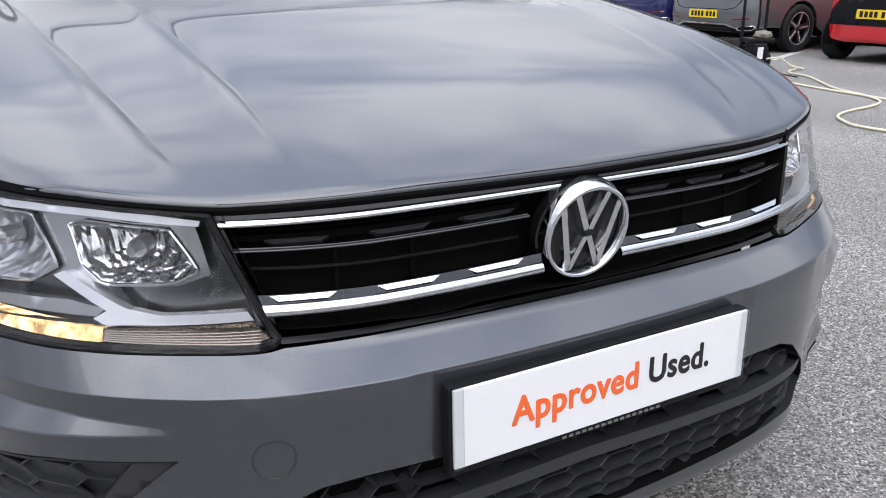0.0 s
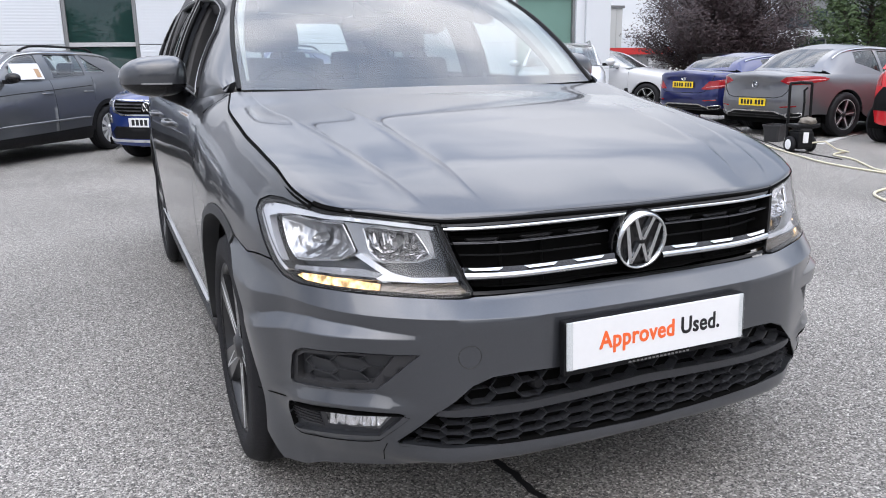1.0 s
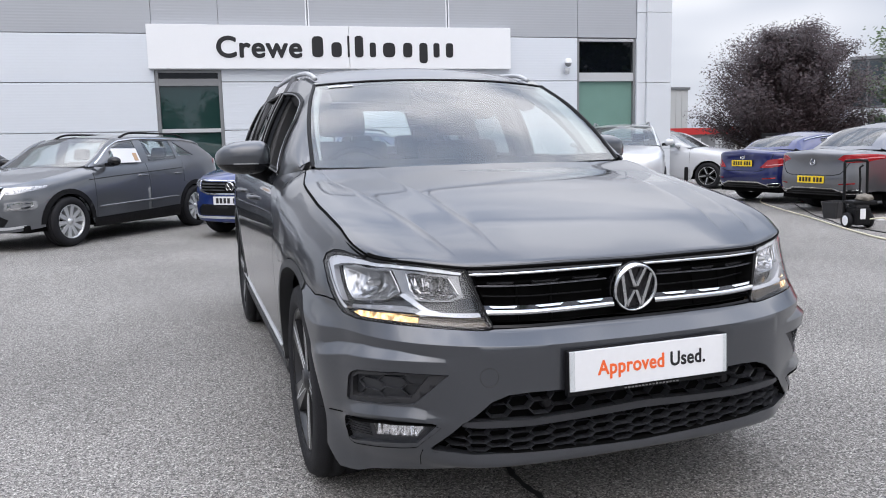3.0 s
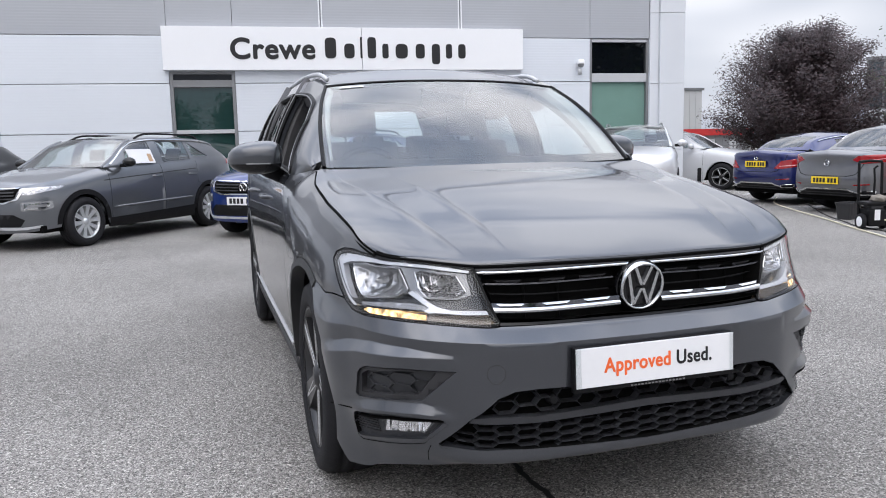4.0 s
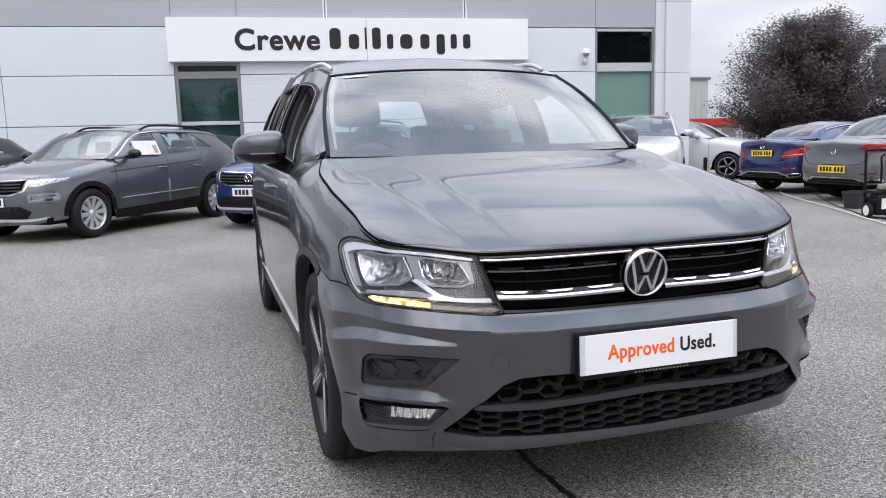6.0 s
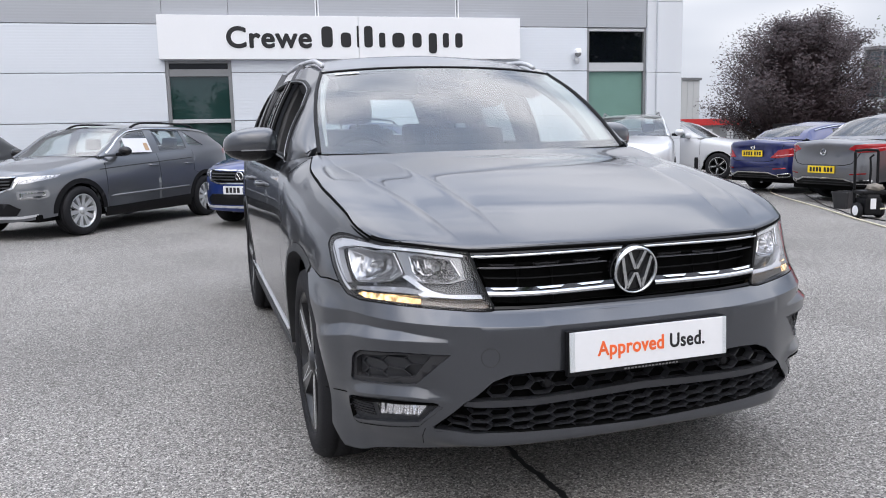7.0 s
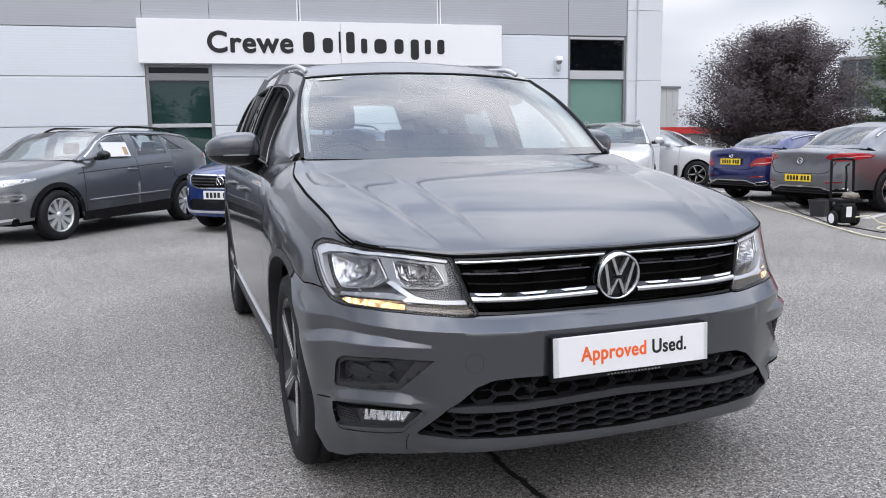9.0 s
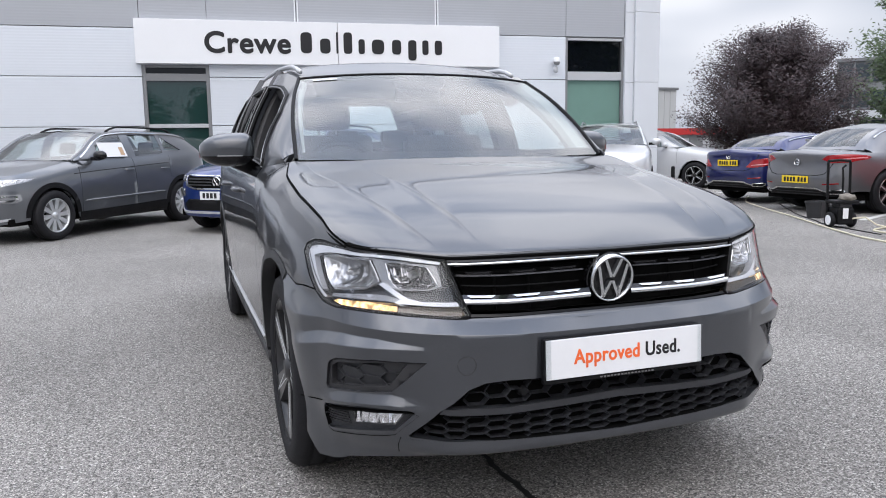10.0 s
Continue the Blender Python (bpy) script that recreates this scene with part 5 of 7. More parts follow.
ws = part("windscreen", grid_patch(screen, -.985, .985, 0.0, .985, 32, 24), SCREEN_GLASS, car, "raked windscreen with a sticker", smooth=True)
ws.visible_shadow = False
fr = trimmed([(-.985, 0), (.985, 0), (.985, .985), (-.985, .985)], [[(-.95, .075), (.95, .075), (.97, .965), (.19, .965), (.14, .87), (-.12, .87), (-.19, .965), (-.97, .965)]], .04, lambda p: screen(p[:, 0], p[:, 1]) - np.array([0, -.004, .003]))
turn_out(fr, 0)
part("screen_border", fr, DARK_HOLE, car)
for sgn in (-1, 1):
    bm = bmesh.new()
    tube(bm, screen(np.full(20, sgn * .99), np.linspace(0.0, 1, 20)), 0.009, 6)
    part("screen_seal", bm, BLACK_PLASTIC, car)
bm = bmesh.new()
tube(bm, screen(np.linspace(-1, 1, 30), np.full(30, .995)), 0.006, 6)
part("screen_seal", bm, BLACK_PLASTIC, car)
# tax-style sticker at the top corner
part("sticker", grid_patch(lambda a, b: screen(a, b) + np.array([0, -.003, .003]), -.88, -.70, .925, .945, 4, 1), WHITE_PLATE, car)
part("roof", grid_patch(roof, -1, 1, 0, 1, 24, 40, thick=.02), PAINT_GREY, car, smooth=True)
for sgn in (-1, 1):
    bm = bmesh.new()
    ys = np.linspace(2.0, 4.0, 26)
    lift_ = .024 * np.clip((ys - 1.98) / .16, 0, 1) ** .6 * np.clip((4.02 - ys) / .16, 0, 1) ** .6
    t = SIDE_TOP(ys)
    tube(bm, [(sgn * (x_ - .035), y_, z_ + .012 + l_) for (x_, z_), y_, l_ in zip(t, ys, lift_)], 0.012, 8)
    part("roof_rail", bm, PALE_FRAME, car, "silver roof rail", smooth=True)
# tailgate with its window
tg = [(-.575, 1.53), (.575, 1.53), (.80, 1.13), (-.80, 1.13)]
bm = trimmed(tg, [rounded([(-.50, 1.47), (.50, 1.47), (.62, 1.19), (-.62, 1.19)], .05)], .06, lambda p: np.stack([p[:, 0], 4.20 + (1.53 - p[:, 1]) * .42 - .12 * (p[:, 0] / .8) ** 2, p[:, 1]], 1))
turn_out(bm, .03)
part("tailgate", bm, PAINT_GREY, car)
bm = trimmed([(-.51, 1.475), (.51, 1.475), (.63, 1.185), (-.63, 1.185)], [], .1, lambda p: np.stack([p[:, 0], 4.19 + (1.53 - p[:, 1]) * .42 - .12 * (p[:, 0] / .8) ** 2, p[:, 1]], 1))
rw = part("rear_window", bm, SCREEN_GLASS, car)
rw.visible_shadow = False

# cabin
part("headlining", grid_patch(roof, -.97, .97, .004, .97, 12, 24, centre=Vector((0, 2.4, 3)), dz=-.028), mat("pale_headlining", (0.33, 0.325, 0.31), 0.9), car)
part("cabin_floor", boxed(-.74, .74, 1.35, 4.1, .36, .42), DASH, car)
dash = bmesh.new()
prism(dash, [(-.68, .70), (-.70, 1.03), (-.55, 1.055), (-.20, 1.05), (.20, 1.045), (.55, 1.055), (.68, 1.03), (.68, .70)], 1.38, 1.82)
part("dashboard", dash, DASH, car)
part("dashboard_top", boxed(-.69, .69, 1.27, 1.46, 1.02, 1.056, .015), DASH, car)
bm = bmesh.new()
prism(bm, [(-.56, 1.05), (-.52, 1.085), (-.42, 1.105), (-.32, 1.105), (-.22, 1.085), (-.18, 1.05)], 1.62, 1.86)
part("instrument_hood", bm, DASH, car)
bm = bmesh.new()
R_ = pose(-.37, 1.98, 1.0, 62, 0, 0)
tube(bm, [R_ @ Vector((.185 * math.cos(a), .185 * math.sin(a), 0)) for a in np.linspace(0, 2 * math.pi, 33)[:-1]], .015, 8, closed=True)
for a in (radians(-5), radians(185), radians(270)):
    tube(bm, [R_ @ Vector((0, 0, -.03)), R_ @ Vector((.18 * math.cos(a), .18 * math.sin(a), 0))], .018, 6)
box(bm, -.07, .07, -.06, .06, -.06, -.01, .01, m=R_)
part("steering_wheel", bm, BLACK_PLASTIC, car, smooth=True)


def seat(x, y, w, par, z=.62, head=.118):
    st = new("seat")
    st.parent = par
    m = pose(x, y, z, -14, 0, 0)
    part("backrest", boxed(-w / 2, w / 2, -.07, .07, 0, .60, .05, m=m), FABRIC_DARK, st)
    part("cushion", boxed(x - w / 2, x + w / 2, y - .52, y, z - .17, z, .05), FABRIC_DARK, st)
    part("headrest", boxed(-head, head, -.05, .05, .635, .79, .045, m=m), FABRIC_DARK, st)
    for s in (-.05, .05):
        bm = bmesh.new()
        tube(bm, [m @ Vector((s, 0, .58)), m @ Vector((s, 0, .66))], .007, 6)
        part("headrest_post", bm, CHROME, st)


seat(-.35, 2.33, .50, car, head=.135)
seat(.41, 2.55, .50, car, head=.135)
for x in (-.40, 0, .40):
    seat(x, 3.5, .42, car, z=.49)
for sgn in (-1, 1):
    bm = bmesh.new()
    ys = np.linspace(1.98, 4.05, 24)
    tube(bm, [(sgn * (x_ - .05), y_, z_ - .085) for (x_, z_), y_ in zip(SIDE_TOP(ys), ys)], .06, 8)
    part("roof_lining", bm, DASH, car)
    bm = bmesh.new()
    ys = np.linspace(2.62, 4.05, 16)
    tube(bm, [(sgn * (x_ - .03), y_, z_ - .15) for (x_, z_), y_ in zip(SIDE_TOP(ys), ys)], .06, 8)
    part("window_lining", bm, DASH, car)
    bm = bmesh.new()
    tube(bm, glass_side([(sgn * 2.505, w) for w in np.linspace(0, 1, 8)], -.06), .06, 8)
    part("pillar_lining", bm, DASH, car)
    bm = bmesh.new()
    tube(bm, glass_side([(sgn * 3.29, w) for w in np.linspace(0, 1, 8)], -.06), .07, 8)
    part("pillar_lining", bm, DASH, car)
    bm = bmesh.new()
    tube(bm, screen(np.full(12, sgn * .99), np.linspace(0, 1, 12)) + np.array([-sgn * (.02 if sgn < 0 else .035), .05 if sgn < 0 else .075, -.012]), .03 if sgn < 0 else .05, 10)
    part("pillar_lining", bm, mat("pillar_cloth", (0.40, 0.40, 0.39), .9) if sgn < 0 else bpy.data.materials["pillar_cloth"], car)
    part("door_lining", boxed(sgn * .74 - .03, sgn * .74 + .03, 1.45, 4.1, .42, 1.06, .02), DASH, car)
bm = bmesh.new()
box(bm, -.12, .12, 1.88, 1.905, 1.365, 1.43, .012)
part("rear_view_mirror", bm, BLACK_PLASTIC, car)
bm = bmesh.new()
prism(bm, [(-.13, 1.458), (.13, 1.458), (.10, 1.42), (.05, 1.385), (-.03, 1.385), (-.09, 1.42)], 1.815, 1.90)
part("sensor_housing", bm, BLACK_PLASTIC, car)
# wipers along the cowl
for x0, x1 in ((-.55, .02), (.0, .58)):
    bm = bmesh.new()
    a = np.linspace(x0 / .735, x1 / .735, 14)
    tube(bm, screen(a, np.linspace(.0, .006, 14)) + np.array([0, -.020, -.008]), .005, 6)
    part("wiper", bm, BLACK_PLASTIC, car)

# door mirrors
for sgn in (-1, 1):
    mr = new("door_mirror")
    mr.parent = car
    bm = bmesh.new()
    bmesh.ops.create_uvsphere(bm, u_segments=28, v_segments=18, radius=1)
    for v in bm.verts:
        x, y, z = v.co
        q = lambda c, e: math.copysign(abs(c) ** e, c)
        X = -.952 + .122 * q(x, .62)
        taper = 1 - .22 * max(0, -x)
        Y = 1.85 + (.10 if y < 0 else .055) * q(y, .8) * taper + .025 * (-x)
        Z = 1.140 + .077 * q(z, .62) * taper + .012 * x * (1 if z > 0 else -.2) - .004
        v.co = Vector((-sgn * X, Y, Z))
    upper = bm.copy()
    bmesh.ops.bisect_plane(upper, geom=upper.verts[:] + upper.edges[:] + upper.faces[:], plane_co=(0, 0, 1.108), plane_no=(0, 0, 1), clear_inner=True)
    bmesh.ops.bisect_plane(bm, geom=bm.verts[:] + bm.edges[:] + bm.faces[:], plane_co=(0, 0, 1.107), plane_no=(0, 0, 1), clear_outer=True)
    for q in (upper, bm):
        bmesh.ops.recalc_face_normals(q, faces=q.faces[:])
    part("mirror_cap", upper, PAINT_GREY, mr, smooth=True)
    part("mirror_base", bm, BLACK_GLOSS, mr, smooth=True)
    part("repeater", boxed(-.055, .055, -.004, .004, -.003, .003, .001, m=pose(sgn * .945, 1.752, 1.109, 0, 0, sgn * 8)), FRAME_GREY, mr)
    bm = bmesh.new()
    tube(bm, [(sgn * .90, 1.87, 1.09), (sgn * .86, 1.88, 1.06), (sgn * .81, 1.89, 1.03)], .03, 10, taper=[.045, .035, .03])
    part("mirror_foot", bm, BLACK_PLASTIC, mr, smooth=True)
# door handles
for sgn in (-1, 1):
    for y in (2.30, 3.08):
        u = u_at_y(y)
        c = skin([(sgn * u, v_at(u, .93))], .022)[0]
        bm = bmesh.new()
        tube(bm, [c + np.array([-sgn * .03, -.11, 0]), c + np.array([0, -.09, 0]), c, c + np.array([0, .09, 0]), c + np.array([-sgn * .03, .11, 0])], .012, 8)
        part("door_handle", bm, PAINT_GREY, car, smooth=True)


# wheels
def wheel(name, radius, width, spokes, material, edge, parent, double=True, rim=0.66, lip=None, proud=0.0):
    """A road wheel at the origin; its outer face looks to +x."""
    wh = new(name)
    wh.parent = parent
    r, h = radius, width / 2
    bm = lathe(bmesh.new(), [(r * rim, -h * .9), (r * .80, -h), (r * .94, -h * .92), (r * .985, -h * .70), (r, -h * .52), (r - .007, -h * .50), (r - .007, -h * .42), (r, -h * .40), (r, -h * .06), (r - .007, -h * .05), (r - .007, h * .05), (r, h * .06), (r, h * .40), (r - .007, h * .42), (r - .007, h * .50), (r, h * .52), (r * .985, h * .70), (r * .94, h * .92), (r * .80, h), (r * (rim + .02), h * .9), (r * rim, h * .82)], 56)
    part("tyre", bm, RUBBER, wh, smooth=True)
    # tread blocks along the shoulders
    bm = bmesh.new()
    for k in range(56 if radius > .345 else 0):
        a = 2 * math.pi * k / 56
        for s in (-1, 1):
            box(bm, s * h * .74 - .020, s * h * .74 + .020, -.0145, .0145, -.006, .005, m=Matrix.Rotation(a, 4, "X") @ pose(0, 0, r * .992, 0, s * 14, 0))
    if radius > .345:
        tagged(part("tread", bm, RUBBER, wh), kind="stuff")
    else:
        bm.free()
    bm = lathe(bmesh.new(), [(r * rim, h * .82), (r * (rim + .015), h * .88), (r * (rim - .01), h * .86), (r * (rim - .05), h * .5), (r * (rim - .06), -h * .9)], 56)
    part("rim", bm, material, wh, smooth=True)
    bm = lathe(bmesh.new(), [(r * rim, h * .83), (r * (rim + .018), h * .89), (r * (rim - .012), h * .87)], 56)
    part("rim_lip", bm, lip or edge, wh, smooth=True)
    bm = lathe(bmesh.new(), [(0.0, -h * .05), (r * .58, -h * .05)], 32)
    part("brake_disc", bm, DARK_HOLE, wh)
    for k in range(spokes):
        for side in ((-1, 1) if double else (0,)):
            a = 2 * math.pi * k / spokes + side * (.15 if double else 0)
            bm, bm2 = bmesh.new(), bmesh.new()
            r0, r1 = r * .14, r * (rim - .02)
            w0, w1 = r * (.055 if double else .062), r * (.085 if double else .098)
            pr = [(-w0, r0), (w0, r0), (w1, r1), (-w1, r1)]
            sk = side * r * .04
            for bmx, k0, d0, d1 in ((bm, 1.0, h * .2 + proud, h * .62 + proud), (bm2, .10 if proud else .26, h * .60 + proud, (h * .632 if proud else h * .66) + proud)):
                f = [bmx.verts.new((d1 + (.0 if i < 2 else .012), x * k0 + (sk if i > 1 else 0) + side * w1 * (.80 if proud else .62) * (1 if bmx is bm2 else 0), y)) for i, (x, y) in enumerate(pr)]
                g_ = [bmx.verts.new((d0, v.co.y, v.co.z)) for v in f]
                bmx.faces.new(f)
                for i in range(4):
                    bmx.faces.new((f[i], g_[i], g_[(i + 1) % 4], f[(i + 1) % 4]))
                bmesh.ops.recalc_face_normals(bmx, faces=bmx.faces[:])
                bmesh.ops.rotate(bmx, verts=f + g_, cent=(0, 0, 0), matrix=Matrix.Rotation(a, 3, "X"))
            sp = part("spoke", bm, material, wh)
            part("spoke_face", bm2, edge, sp) if material is not edge else bm2.free()
    bm = lathe(bmesh.new(), [(0.0, h * .74 + proud), (r * .09, h * .73 + proud), (r * .10, h * .68 + proud), (r * .17, h * .60 + proud), (r * .17, h * .2)], 24)
    part("hub_cap", bm, material, wh, smooth=True)
    return wh


for sgn in (-1, 1):
    for y in ARCH_Y:
        wh = wheel("wheel", .350, .225, 5, ALLOY_DARK, ALLOY, car, rim=0.71, lip=ALLOY_DARK, proud=.016)
        wh.matrix_basis = pose(sgn * .760, y, .35, 20 * sgn if y < 2 else 5, 0, (0 if sgn > 0 else 180))


# ---- the other cars ----
def prof(z0, zt, top, bulge=0.0):
    f = (0, .05, .16, .30, .46, .62, .77, .91, 1)
    return [z0 + (zt - z0) * k for k in f], [.05, .02, .012, .004, .0, .003 + bulge, .014 + bulge, .038, top]


SEAT_GREY = mat("seat_cloth", (0.05, 0.05, 0.055), 0.9)


def make_car(m, label, paint, s, clad=None):
    """A car with its nose at the origin, facing -y. s: its sizes."""
    L, W = s["length"], s["width"] / 2
    fy, ry, R = s["front_axle"], s["rear_axle"], s["wheel"]
    kx = W / 0.919
    plan = [(x * kx, y * s.get("nose", 1.0)) if y <= 0.86 else (x * kx, y if y < 1.4 else (L - (4.48 - y) * s.get("tail", 1.0) if y > 3.6 else y * L / 4.48)) for x, y in PLAN]
    zf, zc, yc, zb, zr = s["nose_z"], s["cowl_z"], s["cowl_y"], s["belt_z"], s["tail_z"]
    z0 = s.get("sill", .22)

    def stations(u_at_x, u_at_y, u_end):
        rows = [(0.0, z0 + .02, zf, .10), (u_at_x(W * .55), z0 + .02, zf + .01, .095), (u_at_y(.30), z0 + .02, zf + .05, .10), (u_at_y(.86), z0, (zf + .05) * .35 + zc * .65, .12),
                (u_at_y(yc), z0, zc, .13), (u_at_y(yc + .3), z0, zb, .075), (u_at_y(ry), z0, zb + (zr - zb) * .6, .075), (u_at_y(L - .25), z0 + .05, zr, .10 if s["kind"] == "suv" else .09), (u_end, z0 + .08, zr, s.get("tail_in", .08))]
        rows = [(u, *prof(a, b, c)) for u, a, b, c in rows]
        if s["kind"] == "coupe":
            # a tail tucked in below, hollow under a sharp lip
            zs = [z0 + .10 + (zr - z0 - .10) * f for f in (0, .10, .24, .40, .55, .70, .84, .95, 1)]
            rows[-2] = (u_at_y(L - .30), zs, [.075, .030, .008, .0, .004, .012, .020, .028, .065])
            rows[-1] = (u_end, zs, [.150, .085, .022, .0, .022, .046, .040, .018, .030])
        return rows
    sk, ux, uy, ue = body_skin(plan, stations)

    def vz(u, z):
        vs = np.linspace(0, 8, 121)
        return float(np.interp(z, sk(np.stack([np.full(121, abs(u)), vs], 1))[:, 2], vs))

    c = thing("parked_car", m, label, "car", "cars parked round the showroom")

    def pan(name, outline, holes, material, step=0.06, out=0.0, thick=0.012, both=True, fn=None, vs=.1, lab="", par=None):
        fn = fn or sk
        for sg_ in ((1, -1) if both else (1,)):
            o = [(u * sg_, v * vs) for u, v in outline]
            h = [[(u * sg_, v * vs) for u, v in q] for q in holes]
            bm = trimmed(o, h, step, lambda p: fn(np.stack([p[:, 0], p[:, 1] / vs], 1), out))
            turn_out(bm, thick, Vector((0, L / 2, .5)))
            ob = part(name, bm, material, par or c, lab, smooth=True)
        return ob

    def ring(y, a0, a1, n=14, r=None):
        out = []
        for k in range(n + 1):
            a = radians(a0 + (a1 - a0) * k / n)
            yy, zz = y - (r or R + .045) * math.cos(a), max(R + (r or R + .045) * math.sin(a), 0.1)
            u = uy(yy)
            out.append((u, vz(u, zz)))
        return out
    # shell: nose with wing, doors, rear wing, tail
    uf = ring(fy, -5, 178)
    yd1, yd2, yd3 = s["doors"]
    top = lambda y: (uy(y), 8.0)
    pan("nose", [(0.0005, 0), (0.0005, 8.0), (ux(W * .55), 8.0), (uy(.12), 8.0)] + [top(y) for y in (.3, .6, .9, yc - .02)] + [(uy(yd1) - .004, 7.6), (uy(yd1) - .004, .3)] + uf[::-1], [], paint, .05)
    pan("door", [(uy(yd1) + .004, .4), (uy(yd1) + .004, 7.6), top(yc + .15), top(yd2 - .004), (uy(yd2) - .004, .4)], [], paint, .08)
    if s["kind"] == "suv":
        pan("door", [(uy(yd2) + .004, .4), top(yd2 + .004), top(yd3), (uy(yd3 - .05), 5.0)] + ring(ry, 75, 8, 8) , [], paint, .08)
        pan("rear_wing", [top(yd3 + .008), (uy(yd3 - .042), 5.0)] + ring(ry, 78, 178, 10) + [(ue - W * .5, .0), (ue - .0005, 0), (ue - .0005, 8.0), (ue - W * .5, 8.0), top(L - .25)], [], paint, .06)
    else:
        pan("rear_wing", [(uy(yd2) + .004, .4), top(yd2 + .004), top(yd3), top(L - .3), (ue - W * .5, 8.0), (ue - .0005, 8.0), (ue - .0005, 0), (ue - W * .5, 0)] + ring(ry, 178, 2, 14), [], paint, .06)
    if clad:
        for y in (fy, ry):
            pan("arch_trim", ring(y, 0, 178, 16, R + .10) + ring(y, 178, 0, 16, R + .035), [], clad, .05, .006, .03)
        pan("sill_trim", [(uy(fy + R + .08), .3), (uy(fy + R + .08), vz(uy(1.5), .335)), (uy(ry - R - .08), vz(uy(1.5), .375)), (uy(ry - R - .08), .3)], [], clad, .12, .006, .02)
    # underbody and wheel housings near-black: shade below the car put into their colour
    part("underbody", boxed(-W + .16, W - .16, .2, L - .2, z0 + .03, z0 + .12), DARK_HOLE, c)
    for y in (fy, ry):
        for sg_ in (-1, 1):
            bm = lathe(bmesh.new(), [(R + .035, .02), (R + .035, .26), (0.04, .27)], 24)
            bmesh.ops.bisect_plane(bm, geom=bm.verts[:] + bm.edges[:] + bm.faces[:], plane_co=(0, 0, z0 - R + .03), plane_no=(0, 0, 1), clear_inner=True)
            for v in bm.verts:
                v.co = Vector((sg_ * (W - .07 - v.co.x), v.co.y + y, v.co.z + R))
            part("wheel_housing", bm, DARK_HOLE, c)
            wh = wheel("wheel", R, .215, s["spokes"], s["rim"], s.get("rim_edge", s["rim"]), c, double=s.get("double", False))
            wh.matrix_basis = pose(sg_ * (W - .13), y, R, 13 * (y + 1), 0, 0 if sg_ > 0 else 180)
    # bonnet
    uc, ucw = uy(.16), uy(yc - .02)
    col = lambda u0, u1: (lambda b: sk(np.stack([u0 + b * (u1 - u0), np.full(len(b), 8.0)], 1)))
    frontc, sidec = col(0, uc), col(uc, ucw)
    p0, p1 = frontc(np.zeros(1))[0], np.array([0, yc - .12, zc + .03])
    midz = knots([0, .06, .3, 1], [[p0[1], p0[2]], [p0[1] + .04, p0[2] + .045], [p0[1] + .30, p0[2] + (zc + .03 - zf) * .45 + .03], [p1[1], p1[2]]])
    midc = lambda b: np.stack([np.zeros(len(b)), midz(b)[:, 0], midz(b)[:, 1]], 1)
    e1 = sidec(np.ones(1))[0]
    backc = lambda q: np.stack([q * e1[0], p1[1] + (e1[1] - p1[1]) * q ** 2, p1[2] + (e1[2] - p1[2]) * q ** 2], 1)
    cen = Vector((0, L / 2, .2))
    part("bonnet", grid_patch(coons(frontc, backc, midc, sidec), -1, 1, 0, 1, 28, 22, cen, .01), paint, c, smooth=True)
    # glasshouse
    st = np.array(s["side_top"], float)       # y, x, z from the pillar's foot to its end
    tops = knots(st[:, 0], st[:, 1:])
    by = np.linspace(yc - .05, L - .05, 60)
    belt = np.array([sk([(uy(y), 8.0)])[0] for y in by])

    def gs(p, out=0.0):
        y, w = np.abs(p[:, 0]), p[:, 1]
        t = tops(y)
        bx, bz = np.interp(y, belt[:, 1], belt[:, 0]), np.interp(y, belt[:, 1], belt[:, 2])
        x = bx + (t[:, 0] - bx) * w + .02 * np.sin(np.pi * np.clip(w, 0, 1)) + out
        return np.stack([x * np.where(p[:, 0] < 0, -1, 1), y, bz + (t[:, 1] - bz) * w], 1)

    def tw(y, d):
        return 1 - d / max(float(tops(np.array([y]))[0, 1]) - float(np.interp(y, belt[:, 1], belt[:, 2])), .04)
    ya, yz = st[0, 0], st[-1, 0]
    wins = []
    for poly in s["windows"]:
        wins.append([(y, (.06 if k == "b" else tw(y, k))) for y, k in poly])
    frame_o = [(y, 0.0) for y in np.linspace(ya + .02, yz - .02, 14)] + [(y, 1.0) for y in np.linspace(yz - .02, ya + .02, 30)]
    pan("side_frame", frame_o, wins, paint, .05, 0, .02, True, gs, .42)
    for wpoly in wins:
        pan("side_glass", wpoly, [], s.get("glass", TINT_GLASS), .12, -.008, 0, True, gs, .42).visible_shadow = False
    if s.get("brightline"):
        for sg_ in (1, -1):
            bm = bmesh.new()
            tube(bm, gs(np.array([(y * sg_, tw(y, .03)) for y in np.linspace(ya + .12, yz - .25, 30)]), .012), .013, 6)
            part("window_trim", bm, CHROME, c)
    iT = s["header"]                     # index of the windscreen's top in side_top
    rT = s["roof_end"]
    ws_side = lambda b: np.stack([tops(st[0, 0] + b * (st[iT, 0] - st[0, 0]))[:, 0], st[0, 0] + b * (st[iT, 0] - st[0, 0]), tops(st[0, 0] + b * (st[iT, 0] - st[0, 0]))[:, 1]], 1)
    w0, w1 = ws_side(np.zeros(1))[0], ws_side(np.ones(1))[0]
    wb = lambda q: np.stack([q * w0[0], w0[1] - .12 * (1 - q ** 2), np.full(len(q), w0[2])], 1)
    wt = lambda q: np.stack([q * w1[0], w1[1] - .09 * (1 - q ** 2), w1[2] + .035 * (1 - q ** 2.5)], 1)
